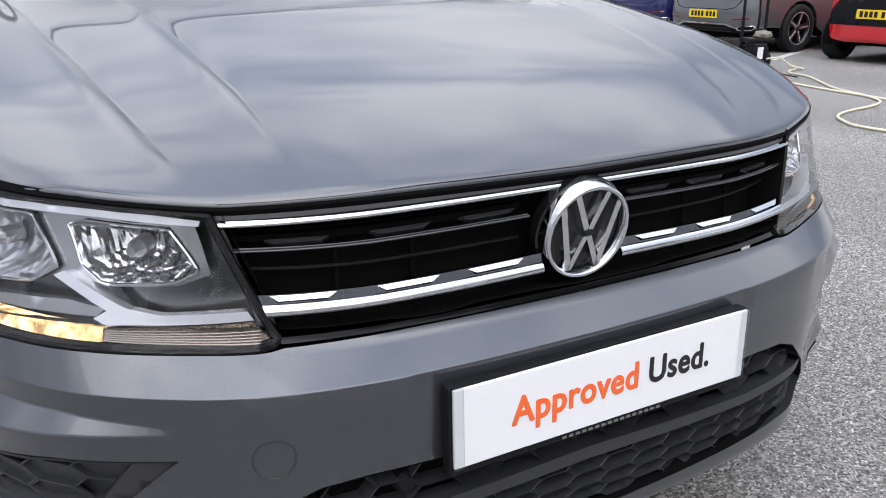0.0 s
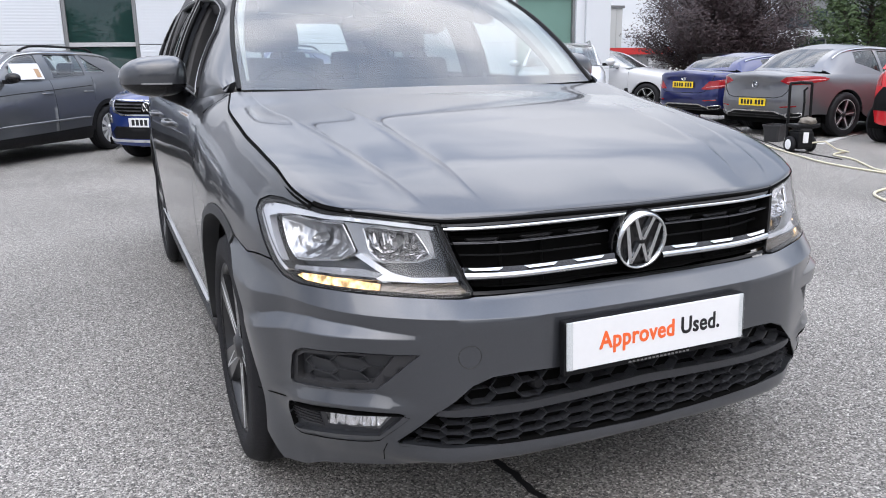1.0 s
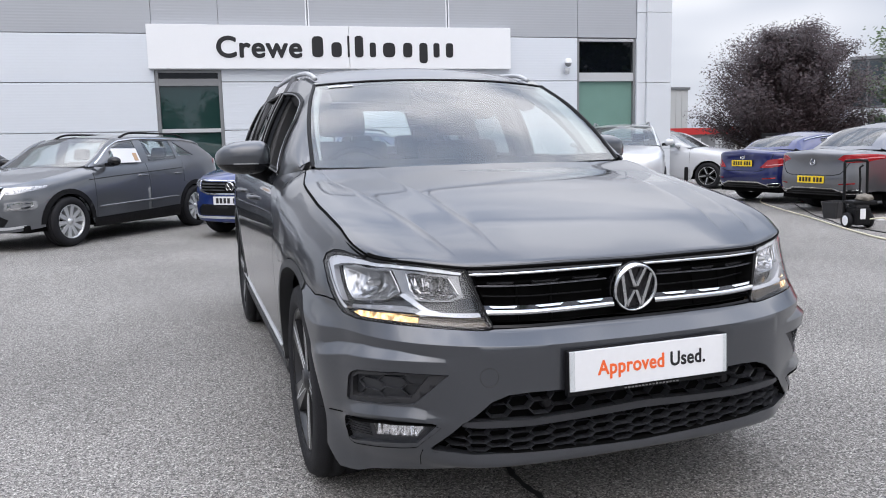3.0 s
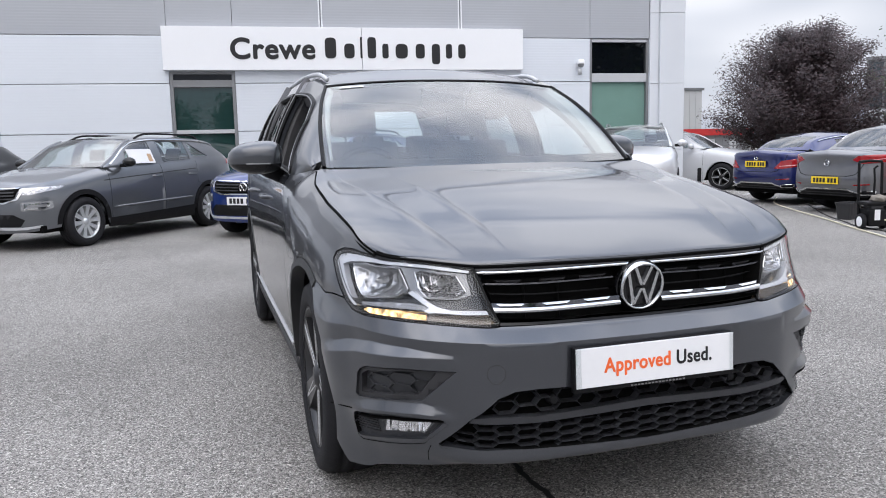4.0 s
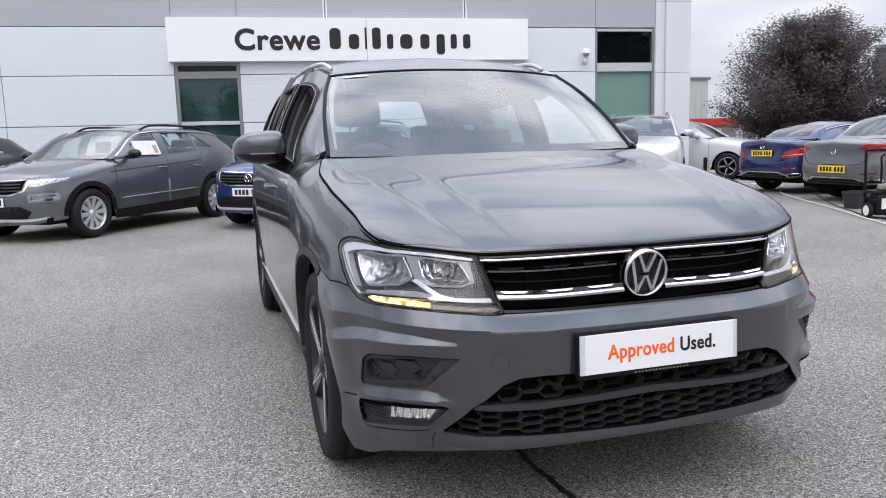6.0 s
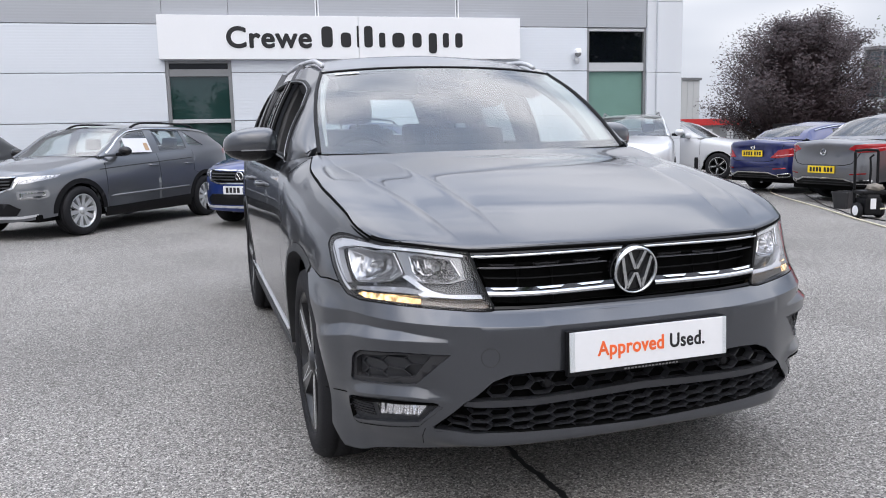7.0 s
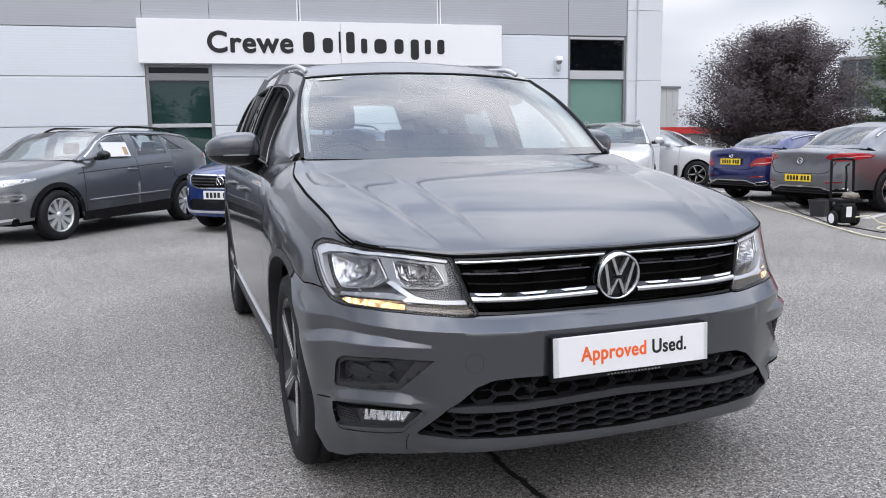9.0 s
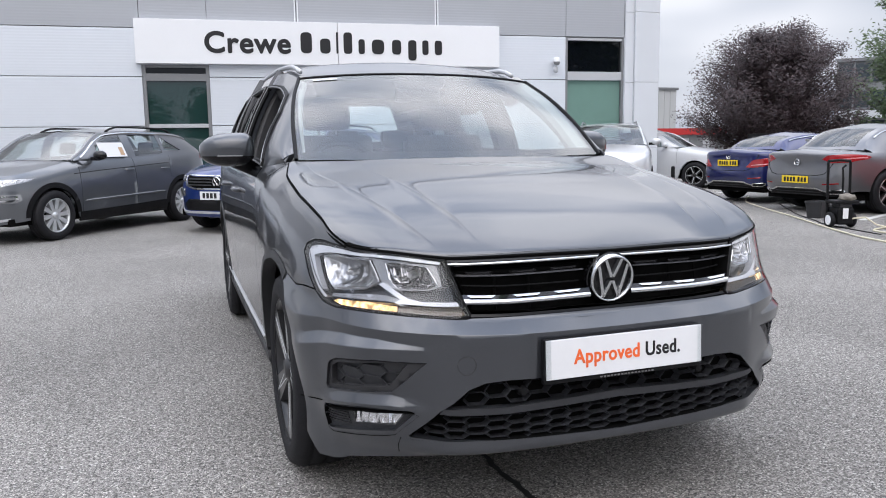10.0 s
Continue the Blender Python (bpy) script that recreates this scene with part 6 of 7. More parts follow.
    line = lambda a, b_: (lambda t: a + (b_ - a) * t[:, None])
    wm = line(wb(np.zeros(1))[0], wt(np.zeros(1))[0])
    part("windscreen", grid_patch(coons(wb, wt, wm, ws_side), -.97, .97, .02, .97, 16, 10, cen), s.get("screen", SCREEN_GLASS), c, smooth=True).visible_shadow = False
    for sg_ in (-1, 1):
        bm = bmesh.new()
        tube(bm, coons(wb, wt, wm, ws_side)(np.full(10, sg_ * .985), np.linspace(0, 1, 10)), .02, 6)
        part("screen_pillar", bm, paint, c)
    r1 = st[rT]
    rs = lambda b: np.stack([tops(st[iT, 0] + b * (r1[0] - st[iT, 0]))[:, 0], st[iT, 0] + b * (r1[0] - st[iT, 0]), tops(st[iT, 0] + b * (r1[0] - st[iT, 0]))[:, 1]], 1)
    rb = lambda q: np.stack([q * r1[1], r1[0] + .07 * (1 - q ** 2), r1[2] + .03 * (1 - q ** 2.5)], 1)
    a_, b_ = wt(np.zeros(1))[0], rb(np.zeros(1))[0]
    zm = s["height"]
    rmz = knots([0, .4, .7, 1], [a_[2], zm, zm - .005, b_[2]])
    rm = lambda t: np.stack([np.zeros(len(t)), a_[1] + (b_[1] - a_[1]) * t, rmz(t)], 1)
    part("roof", grid_patch(coons(wt, rb, rm, rs), -1, 1, 0, 1, 18, 16, cen, .02), paint if not s.get("roof_paint") else s["roof_paint"], c, smooth=True)
    e2 = st[-1]
    r2s = lambda b: np.stack([tops(r1[0] + b * (e2[0] - r1[0]))[:, 0], r1[0] + b * (e2[0] - r1[0]), tops(r1[0] + b * (e2[0] - r1[0]))[:, 1]], 1)
    yb_ = s["rear_base_y"]
    bb_ = lambda q: np.stack([q * e2[1], e2[0] + (yb_ - e2[0]) * (1 - q ** 2), np.full(len(q), e2[2]) + .02 * (1 - q ** 2)], 1)
    mz = line(rb(np.zeros(1))[0], bb_(np.zeros(1))[0])
    rear = coons(rb, bb_, mz, r2s)
    part("rear_window", grid_patch(rear, -.82, .82, .06, .90, 14, 8, cen), s.get("glass", TINT_GLASS), c, smooth=True).visible_shadow = False
    for a0, a1, b0, b1 in ((-1, -.82, 0, 1), (.82, 1, 0, 1), (-.82, .82, 0, .06), (-.82, .82, .90, 1)):
        part("rear_frame", grid_patch(rear, a0, a1, b0, b1, 8, 6, cen), paint, c, smooth=True)
    if s["kind"] != "suv":
        # boot lid from the rear window to the tail's upper edge
        uk = uy(e2[0])
        ur = uy(L - .10)
        tailc = lambda q: sk(np.stack([ue + q * (ur - ue), np.full(len(q), 8.0)], 1))
        sidek = lambda b: sk(np.stack([uk + b * (ur - uk), np.full(len(b), 8.0)], 1))
        e3 = sidek(np.zeros(1))[0]
        fr_ = lambda q: np.stack([q * e3[0], e3[1] + (yb_ - e2[0]) * (1 - q ** 2), e3[2] + (bb_(np.zeros(1))[0, 2] - e3[2]) * (1 - q ** 2)], 1)
        t0 = tailc(np.zeros(1))[0]
        f0 = fr_(np.zeros(1))[0]
        lift_ = knots([0, .6, .93, 1], [[f0[1], f0[2]], [f0[1] + .6 * (t0[1] - f0[1]), f0[2] + .015], [t0[1] - .02, t0[2] + .035], [t0[1], t0[2]]])
        mid_ = lambda b: np.stack([np.zeros(len(b)), lift_(b)[:, 0], lift_(b)[:, 1]], 1)
        part("boot_lid", grid_patch(coons(fr_, tailc, mid_, sidek), -1, 1, 0, 1, 20, 14, cen, .01), paint, c, smooth=True)
    # cabin
    part("cabin_floor", boxed(-W + .2, W - .2, yc + .1, L - .5, .35, .42), DASH, c)
    part("dashboard", boxed(-W + .18, W - .18, yc - .02, yc + .35, .6, zc - .01, .04), DASH, c)
    for x in (-.36, .36):
        for y in s["seats"]:
            part("seat", boxed(-.23, .23, -.07, .07, 0, .62, .05, m=pose(x, y, .45 + (zb - 1.0), -12)), SEAT_GREY, c)
            part("headrest", boxed(-.13, .13, -.04, .04, .65, .82, .04, m=pose(x, y, .45 + (zb - 1.0), -12)), SEAT_GREY, c)
    if s.get("mirror"):
        my = s.get("mirror_y", yc + .22)
        for sg_ in (-1, 1):
            bm = bmesh.new()
            bmesh.ops.create_uvsphere(bm, u_segments=14, v_segments=10, radius=1)
            for v in bm.verts:
                v.co = Vector((sg_ * (W + .06) + .10 * v.co.x, my + .07 * v.co.y, zb + .07 + .065 * v.co.z))
            part("door_mirror", bm, s["mirror"], c, smooth=True)
            part("mirror_foot", boxed(sg_ * (W - .03) - .06, sg_ * (W - .03) + .06, my - .02, my + .04, zb - .0, zb + .05, .01), BLACK_PLASTIC, c)
    for sg_ in (-1, 1):
        for y in s.get("handles", ()):
            q = sk([(sg_ * uy(y), vz(uy(y), zb - .14))], .018)[0]
            bm = bmesh.new()
            tube(bm, [q + np.array([-sg_ * .03, -.09, 0]), q + np.array([0, -.07, 0]), q + np.array([0, .07, 0]), q + np.array([-sg_ * .03, .09, 0])], .012, 6)
            part("door_handle", bm, paint, c)
        if s.get("rails"):
            ys = np.linspace(st[iT, 0] + .15, r1[0] - .15, 16)
            bm = bmesh.new()
            tube(bm, [(sg_ * (float(tops(np.array([y]))[0, 0]) - .04), y, float(tops(np.array([y]))[0, 1]) + .01 + .045 * min(1, (y - ys[0]) / .15, (ys[-1] - y) / .15)) for y in ys], .016, 6)
            part("roof_rail", bm, s["rails"], c)
    return c, sk, ux, uy, ue, vz, pan


def plate_bars(c, m, face, ink=BLACK_INK, w=.52, h=.111):
    """A registration plate whose characters are plain bars."""
    pt = new("number_plate")
    pt.parent = c
    pt.matrix_basis = m
    part("plate", boxed(-w / 2, w / 2, 0, .008, -h / 2, h / 2, .002), face, pt)
    for k in range(7):
        x = -w / 2 + .045 + k * .062 + (.03 if k > 3 else 0)
        part("bar", boxed(x, x + .042, -.002, .0, -.035, .035), ink, pt)
    return pt


def crossover(m, label, paint, rim=ALLOY, roof_paint=None, detail=True, clad=BLACK_PLASTIC, screen=SCREEN_GLASS):
    """Compact crossover, seen from its front and flank."""
    s = dict(kind="suv", length=4.234, width=1.82, front_axle=.80, rear_axle=3.40, wheel=.322, nose_z=.80, cowl_z=.995, cowl_y=1.20, belt_z=1.0, tail_z=1.13, sill=.20,
             doors=(1.25, 2.33, 3.16), height=1.46, side_top=[(1.24, .74, 1.005), (1.50, .71, 1.15), (1.72, .665, 1.295), (1.94, .63, 1.375), (2.5, .612, 1.415), (3.2, .595, 1.405), (3.74, .565, 1.365), (4.08, .64, 1.13)],
             header=3, roof_end=6, rear_base_y=4.14, windows=[[(1.54, "b"), (2.25, "b"), (2.25, .055), (2.0, .06), (1.78, .065)], [(2.42, "b"), (3.05, "b"), (3.07, .055), (2.42, .055)], [(3.11, .285), (3.52, .265), (3.15, .06)]],
             spokes=10 if rim is ALLOY else 5, double=rim is not ALLOY, rim=rim, rim_edge=ALLOY, seats=(2.2, 3.05), mirror=BLACK_GLOSS if detail else paint, mirror_y=1.52, handles=(2.20, 3.0), rails=BLACK_PLASTIC if detail else FRAME_GREY, glass=SCREEN_GLASS, screen=screen, brightline=detail, roof_paint=roof_paint)
    c, sk, ux, uy, ue, vz, pan = make_car(m, label, paint, s, clad)
    P = lambda x, z: (ux(x), vz(ux(x), z))
    Q = lambda y, z: (uy(y), vz(uy(y), z))
    if not detail:
        return c
    pan("grille", [(.0005, vz(0, .62)), (.0005, vz(0, .765)), P(.42, .775), P(.56, .79), P(.50, .66), P(.36, .62)], [], DARK_HOLE, .05, .004, .0)
    for z in (.65, .69, .73):
        pan("grille_slat", [(.08, vz(.1, z)), (.08, vz(.1, z + .016)), P(.50, z + .022), P(.49, z + .006)], [], GREY_PLASTIC, .08, .012, .008)
    pan("grille_trim", [(.0005, vz(0, .60)), (.0005, vz(0, .618)), P(.36, .618), P(.52, .665), P(.60, .79), P(.625, .79), P(.54, .65), P(.37, .60)], [], CHROME, .05, .008, .006)
    pan("headlamp", [P(.57, .79), P(.54, .71), P(.66, .705), Q(.25, .735), Q(.46, .77), Q(.55, .805), Q(.34, .80)], [], FACET, .03, .004, .006)
    pan("headlamp_lens", [P(.565, .785), P(.545, .715), P(.66, .71), Q(.25, .74), Q(.45, .775), Q(.535, .802), Q(.34, .796)], [], LENS, .04, .010, 0)
    pan("lamp_ring", [P(.60, .525), P(.60, .60), Q(.18, .605), Q(.30, .60), Q(.31, .56), Q(.24, .53)], [rounded([P(.63, .54), P(.63, .588), Q(.28, .59), Q(.28, .56)], .02)], CHROME, .03, .008, .01)
    pan("fog_pocket", [P(.57, .51), P(.57, .615), Q(.18, .625), Q(.34, .62), Q(.35, .54), Q(.26, .51)], [], LAMP_SILVER, .05, .003, 0)
    pan("lower_grille", [(.0005, vz(0, .32)), (.0005, vz(0, .47)), P(.48, .47), P(.60, .40), P(.55, .32)], [], BLACK_PLASTIC, .06, .004, 0)
    pan("skid_trim", [(.0005, vz(0, .275)), (.0005, vz(0, .305)), P(.60, .31), Q(.22, .33), Q(.22, .305), P(.60, .28)], [], PALE_FRAME, .06, .01, .01)
    bm = lathe(bmesh.new(), [(.0, .004), (.05, .004), (.052, -.006), (.062, -.008), (.066, .004)], 28, "y")
    for v in bm.verts:
        v.co += Vector((0, .015, .70))
    part("badge", bm, CHROME, c, smooth=True)
    bm = lathe(bmesh.new(), [(0, -.004), (.050, -.004)], 24, "y")
    for v in bm.verts:
        v.co += Vector((0, .012, .70))
    part("badge_disc", bm, BLACK_GLOSS, c)
    bm = bmesh.new()
    for x_ in (-.020, .020):
        tube(bm, [(x_ * 1.3, .004, .738), (x_ * .3, .004, .700), (x_ * 1.0, .004, .662)], .006, 5)
    part("badge_strokes", bm, CHROME, c)
    plate_bars(c, pose(0, -.012, .52), WHITE_PLATE)
    pan("nose_strip", [(.0005, vz(0, .775)), (.0005, vz(0, .787)), P(.52, .80), P(.55, .80), P(.55, .79), P(.50, .788)], [], CHROME, .05, .008, .006)
    pan("tail_lamp", [Q(3.96, .99), Q(4.0, 1.07), Q(4.15, 1.07), Q(4.18, .98)], [], RED_LENS, .04, .008, .006)
    # dark seam along the shoulder and black sill line
    for sg_ in (1, -1):
        bm = bmesh.new()
        tube(bm, sk([(sg_ * uy(y), vz(uy(y), z)) for y, z in ((1.15, .84), (1.7, .872), (2.4, .905), (3.1, .94))], .001), .005, 5)
        part("shoulder_line", bm, BLACK_PLASTIC, c)
        # rounded edge low along the doors
        bm = bmesh.new()
        tube(bm, sk([(sg_ * uy(y), vz(uy(y), .475 + .022 * (y - 1.3))) for y in np.linspace(1.28, 2.98, 20)], -.004), .016, 10, taper=[.004] + [.016] * 18 + [.004])
        part("door_edge", bm, paint, c, smooth=True)
    return c


GREY_AT = pose(-3.85, 8.83, 0, 0, 0, -36.9)
grey = crossover(GREY_AT, "grey compact crossover with black arches and silver wheels", PAINT_TROC, roof_paint=PAINT_DARK, screen=HAZE_GLASS)
CARD = pose(.788, 1.98, 1.14, 0, -25, 0)
part("price_card", boxed(-.003, .003, -.26, .24, -.105, .115, .001, m=CARD), WHITE_PLATE, grey, "white price card in the window")
part("price_tag", boxed(.0035, .006, .12, .20, -.08, .04, m=CARD), mat("kraft_tag", (.45, .30, .18), .6), grey)
crossover(pose(-.72, 8.66, 0, 0, 0, -41.5), "blue compact crossover parked beside a grey one", PAINT_BLUE)
crossover(pose(-7.30, 10.95, 0, 0, 0, -36.9), "black crossover parked beyond a grey one", PAINT_DARK, detail=False, screen=TINT_GLASS)
crossover(pose(6.75, 11.2, 0, 0, 0, -32) @ Matrix.Diagonal((1.0, .90, 1.085, 1)), "silver people carrier beside the showroom's pillar", PAINT_SILVER, detail=False, clad=None, screen=HAZE_GLASS)
crossover(pose(12.0, 13.75, 0, 0, 0, 36), "white estate car parked side-on beyond the pillar", PAINT_WHITE, rim=ALLOY_DARK, detail=False, clad=None, screen=HAZE_GLASS)


def coupe(m, label, paint, length, height, rim, plate_z, lamp, rear_glass=TINT_GLASS):
    """Two-door car seen from behind."""
    L = length
    k = L / 4.69
    s = dict(kind="coupe", length=L, width=1.81, front_axle=.80 * k, rear_axle=L - 1.02 * k, wheel=.335, nose_z=.68, cowl_z=.93, cowl_y=1.45 * k, belt_z=.92, tail_z=.945, sill=.18, tail=1.5,
             doors=(1.55 * k, 2.85 * k, 3.9 * k), height=height, header=3, roof_end=5, rear_base_y=L - .52 * k,
             side_top=[(1.50 * k, .70, .94), (1.85 * k, .66, 1.12), (2.15 * k, .60, height - .15), (2.45 * k, .565, height - .085), (3.0 * k, .55, height - .06), (3.45 * k, .53, height - .10), (3.85 * k, .56, 1.12), (L - .70 * k, .64, .975)],
             windows=[[(1.85 * k, "b"), (2.80 * k, "b"), (2.80 * k, .06), (2.45 * k, .06), (2.2 * k, .06)], [(2.86 * k, "b"), (3.35 * k, .22), (3.30 * k, .07), (2.86 * k, .06)]],
             spokes=5, rim=ALLOY_DARK, rim_edge=rim, double=True, seats=(2.55 * k,), mirror=paint, handles=(2.65 * k,), glass=rear_glass, brightline=True)
    c, sk, ux, uy, ue, vz, pan = make_car(m, label, paint, s)
    T = lambda x, z: (ue - x, vz(ue - x, z))
    mid = lambda z: (ue - .0005, vz(ue, z))
    pan("tail_lamp", [T(*q) for q in lamp], [], RED_LENS, .02, .008, .012, lab="red tail lamp")
    xs, zs = [q[0] for q in lamp], [q[1] for q in lamp]
    lo = min(zs)
    pan("lamp_strip", [T(xs[0] + .12, lo + .035), T(xs[0] + .14, lo + .05), T(max(xs) - .10, lo + .085), T(max(xs) - .10, lo + .068)], [], PINK_LENS, .03, .0205, 0, lab="pale strip across the lamp")
    # black lower bumper, chrome strip that dips round the tailpipes, reflectors
    pan("bumper_insert", [mid(.275), mid(.385), T(.40, .385), T(.50, .355), T(.84, .375), T(.86, .345), T(.80, .30), T(.70, .275)], [], BLACK_PLASTIC, .04, .005, 0)
    pan("diffuser_trim", [mid(.385), mid(.408), T(.40, .408), T(.49, .372), T(.60, .352), T(.60, .336), T(.48, .352), T(.39, .385)], [], CHROME, .03, .012, .012)
    pan("pipe_surround", [T(.575, .315), T(.565, .345), T(.60, .378), T(.80, .392), T(.845, .38), T(.84, .345), T(.78, .318)], [[T(.60, .327), T(.592, .345), T(.615, .366), T(.795, .378), T(.825, .37), T(.818, .347), T(.775, .33)]], CHROME, .02, .016, .014)
    for z in (.29, .33):
        pan("diffuser_fin", [mid(z), mid(z + .012), T(.46, z + .012), T(.46, z)], [], GREY_PLASTIC, .06, .010, .006)
    pan("rear_reflector", [T(.50, .455), T(.50, .475), T(.74, .49), T(.74, .472)], [], RED_LENS, .03, .006, .004)
    # shut line of the boot lid
    lid = [(.0005, .60), (.40, .60), (.52, .625), (.60, .70), (.66, .80), (.70, .90)]
    for sg_ in (-1, 1):
        bm = bmesh.new()
        tube(bm, sk([(sg_ * T(x, z)[0], T(x, z)[1]) for x, z in lid], .0005), .005, 5)
        part("lid_seam", bm, DARK_HOLE, c)
    bm = lathe(bmesh.new(), [(.030, 0), (.034, -.008), (.040, -.008), (.044, 0)], 20, "y")
    for a in (90, 210, 330):
        tube(bm, [(0, -.004, 0), (.036 * math.cos(radians(a)), -.004, .036 * math.sin(radians(a)))], .004, 5)
    for v in bm.verts:
        v.co = Vector((v.co.x * 1.25, L - .028 + v.co.y, v.co.z * 1.25 + (.80 if plate_z < .6 else .862)))
    part("badge", bm, CHROME, c)
    plate_bars(c, pose(0, L + (-.006 if plate_z > .6 else .010), plate_z, 0, 0, 180), YELLOW_PLATE)
    return c


def tail_at(x, y, rz, length):
    """The pose of a car whose tail's middle is at x, y."""
    f = Vector((math.sin(radians(rz)), -math.cos(radians(rz)), 0))
    return pose(x + f.x * length, y + f.y * length, 0, 0, 0, rz)


coupe(tail_at(8.07, 7.77, 92, 4.69), "grey two-door coupe with a yellow rear plate", PAINT_SILVERGREY, 4.69, 1.405, ALLOY, .53,
      [(.46, .845), (.56, .905), (.80, .925), (1.20, .905), (1.30, .875), (1.22, .845), (.90, .80), (.62, .79)])
coupe(tail_at(8.55, 9.95, 92, 4.2), "navy blue two-door roadster with a yellow rear plate", PAINT_NAVY, 4.20, 1.31, ALLOY, .74,
      [(.44, .665), (.60, .80), (.95, .845), (1.16, .84), (1.08, .76), (.90, .70), (.62, .66)])


def hatch(m, label, paint):
    """Small hatchback seen from behind."""
    s = dict(kind="suv", length=3.45, width=1.62, front_axle=.70, rear_axle=3.04, wheel=.29, nose_z=.74, cowl_z=.98, cowl_y=.95, belt_z=.98, tail_z=1.0, sill=.18, tail_in=.03,
             doors=(1.05, 1.95, 2.75), height=1.46, side_top=[(1.0, .64, .99), (1.3, .60, 1.22), (1.5, .56, 1.35), (1.75, .545, 1.41), (2.3, .54, 1.42), (2.8, .52, 1.40), (3.15, .50, 1.34), (3.36, .60, 1.02)],
             header=3, roof_end=6, rear_base_y=3.42, windows=[[(1.3, "b"), (1.92, "b"), (1.92, .06), (1.6, .06)], [(2.0, "b"), (2.7, "b"), (2.72, .06), (2.0, .06)]],
             spokes=8, rim=BLACK_PLASTIC, seats=(1.9, 2.6), mirror=paint)
    c, sk, ux, uy, ue, vz, pan = make_car(m, label, paint, s)
    T = lambda x, z: (ue - x, vz(ue - x, z))
    pan("rear_panel", [(ue - .0005, vz(ue, .46)), (ue - .0005, vz(ue, .78)), T(.52, .78), T(.66, .62), T(.72, .46)], [], BLACK_PLASTIC, .05, .008, .01)
    pan("tail_lamp", [T(.56, .80), T(.60, .98), T(.80, .98), T(.84, .80)], [], RED_LENS, .04, .008, .01)
    plate_bars(c, pose(0, 3.462, .60, 0, 0, 180), YELLOW_PLATE)
    return c


hatch(tail_at(8.6, 5.45, 94, 3.45), "red small hatchback with a black rear panel", PAINT_RED)


# ---- distance ----
def leaf_mat(name, a, b):
    m = mat(name, a, 0.55)
    n, l = m.node_tree.nodes, m.node_tree.links
    gi = n.new("ShaderNodeNewGeometry")
    mx = n.new("ShaderNodeMix")
    mx.data_type = "RGBA"
    mx.inputs[6].default_value, mx.inputs[7].default_value = (*a, 1), (*b, 1)
    l.new(gi.outputs["Random Per Island"], mx.inputs[0])
    l.new(mx.outputs[2], n["Principled BSDF"].inputs["Base Color"])
    return m


BARK = mat("bark", (0.06, 0.05, 0.042), 0.9, vary=0.3, scale=6, bump=0.6, bscale=30)
COPPER = leaf_mat("copper_leaf", (0.020, 0.011, 0.013), (0.052, 0.030, 0.033))
GREEN = leaf_mat("green_leaf", (0.030, 0.055, 0.018), (0.075, 0.12, 0.04))


def tree(m, label, leaf, height, spread, low, leaves, size, seed, clumps=46, group="trees round the car park"):
    """Trunk, limbs that fork, and a crown of small leaves hung in clumps along the limbs."""
    rnd = random.Random(seed)
    t = thing("tree", m, label, "tree", group)
    mid = (height + low) / 2
    bm = bmesh.new()
    tube(bm, [(0, 0, 0), (.05, .02, low * .7), (-.04, .05, low * 1.6), (.03, 0, mid), (0, 0, height * .85)], .2, 10, taper=[.20, .15, .12, .08, .02])
    part("trunk", bm, BARK, t, smooth=True)
    bm = bmesh.new()
    ends = []
    for k in range(clumps):
        a = k * 2.39996 + rnd.uniform(-.3, .3)
        f = (k + .5) / clumps
        z = low + (height - low) * (f * .92 + .06 + rnd.uniform(-.04, .04))
        g = (z - low) / (height - low)
        r = spread * float(np.interp(g, [0, .1, .3, .55, .8, 1], [.62, .98, 1.10, .98, .74, .34])) * rnd.uniform(.40, 1.16)
        e = Vector((r * math.cos(a), r * math.sin(a), z))
        s = Vector((0, 0, max(low * .5, z - r * .7)))
        c = s.lerp(e, .5) + Vector((0, 0, -.12 * r))
        tube(bm, [s, c, e], .03, 5, taper=[.05, .03, .01])
        ends.append((s, c, e, rnd.uniform(.5, 1.45)))
    part("branchwork", bm, BARK, t)
    vs, fs = [], []
    for i in range(leaves):
        s, c, e, r = ends[rnd.randrange(len(ends))]
        w = rnd.uniform(.5, 1.08)
        p = s * (1 - w) ** 2 + c * 2 * w * (1 - w) + e * w * w
        rad = spread * .19 * r * rnd.uniform(.15, 1) ** .6
        d = Vector((rnd.gauss(0, 1), rnd.gauss(0, 1), rnd.gauss(0, .75))).normalized() * rad
        p = p + d
        if p.z < low * .6:
            p.z = low * .6 + rnd.uniform(0, .4)
        x = Vector((rnd.gauss(0, 1), rnd.gauss(0, 1), rnd.gauss(0, .6))).normalized()
        y = x.orthogonal().normalized()
        q = size * rnd.uniform(.6, 1.3)
        k = len(vs)
        vs += [p - x * q, p + y * q * .5, p + x * q, p - y * q * .5]
        fs.append((k, k + 1, k + 2, k + 3))
    me = bpy.data.meshes.new("crown")
    me.from_pydata([tuple(v) for v in vs], [], fs)
    me.materials.append(leaf)
    cr = new("crown", me)
    cr.parent = t
    tagged(cr, kind="stuff")
    return t


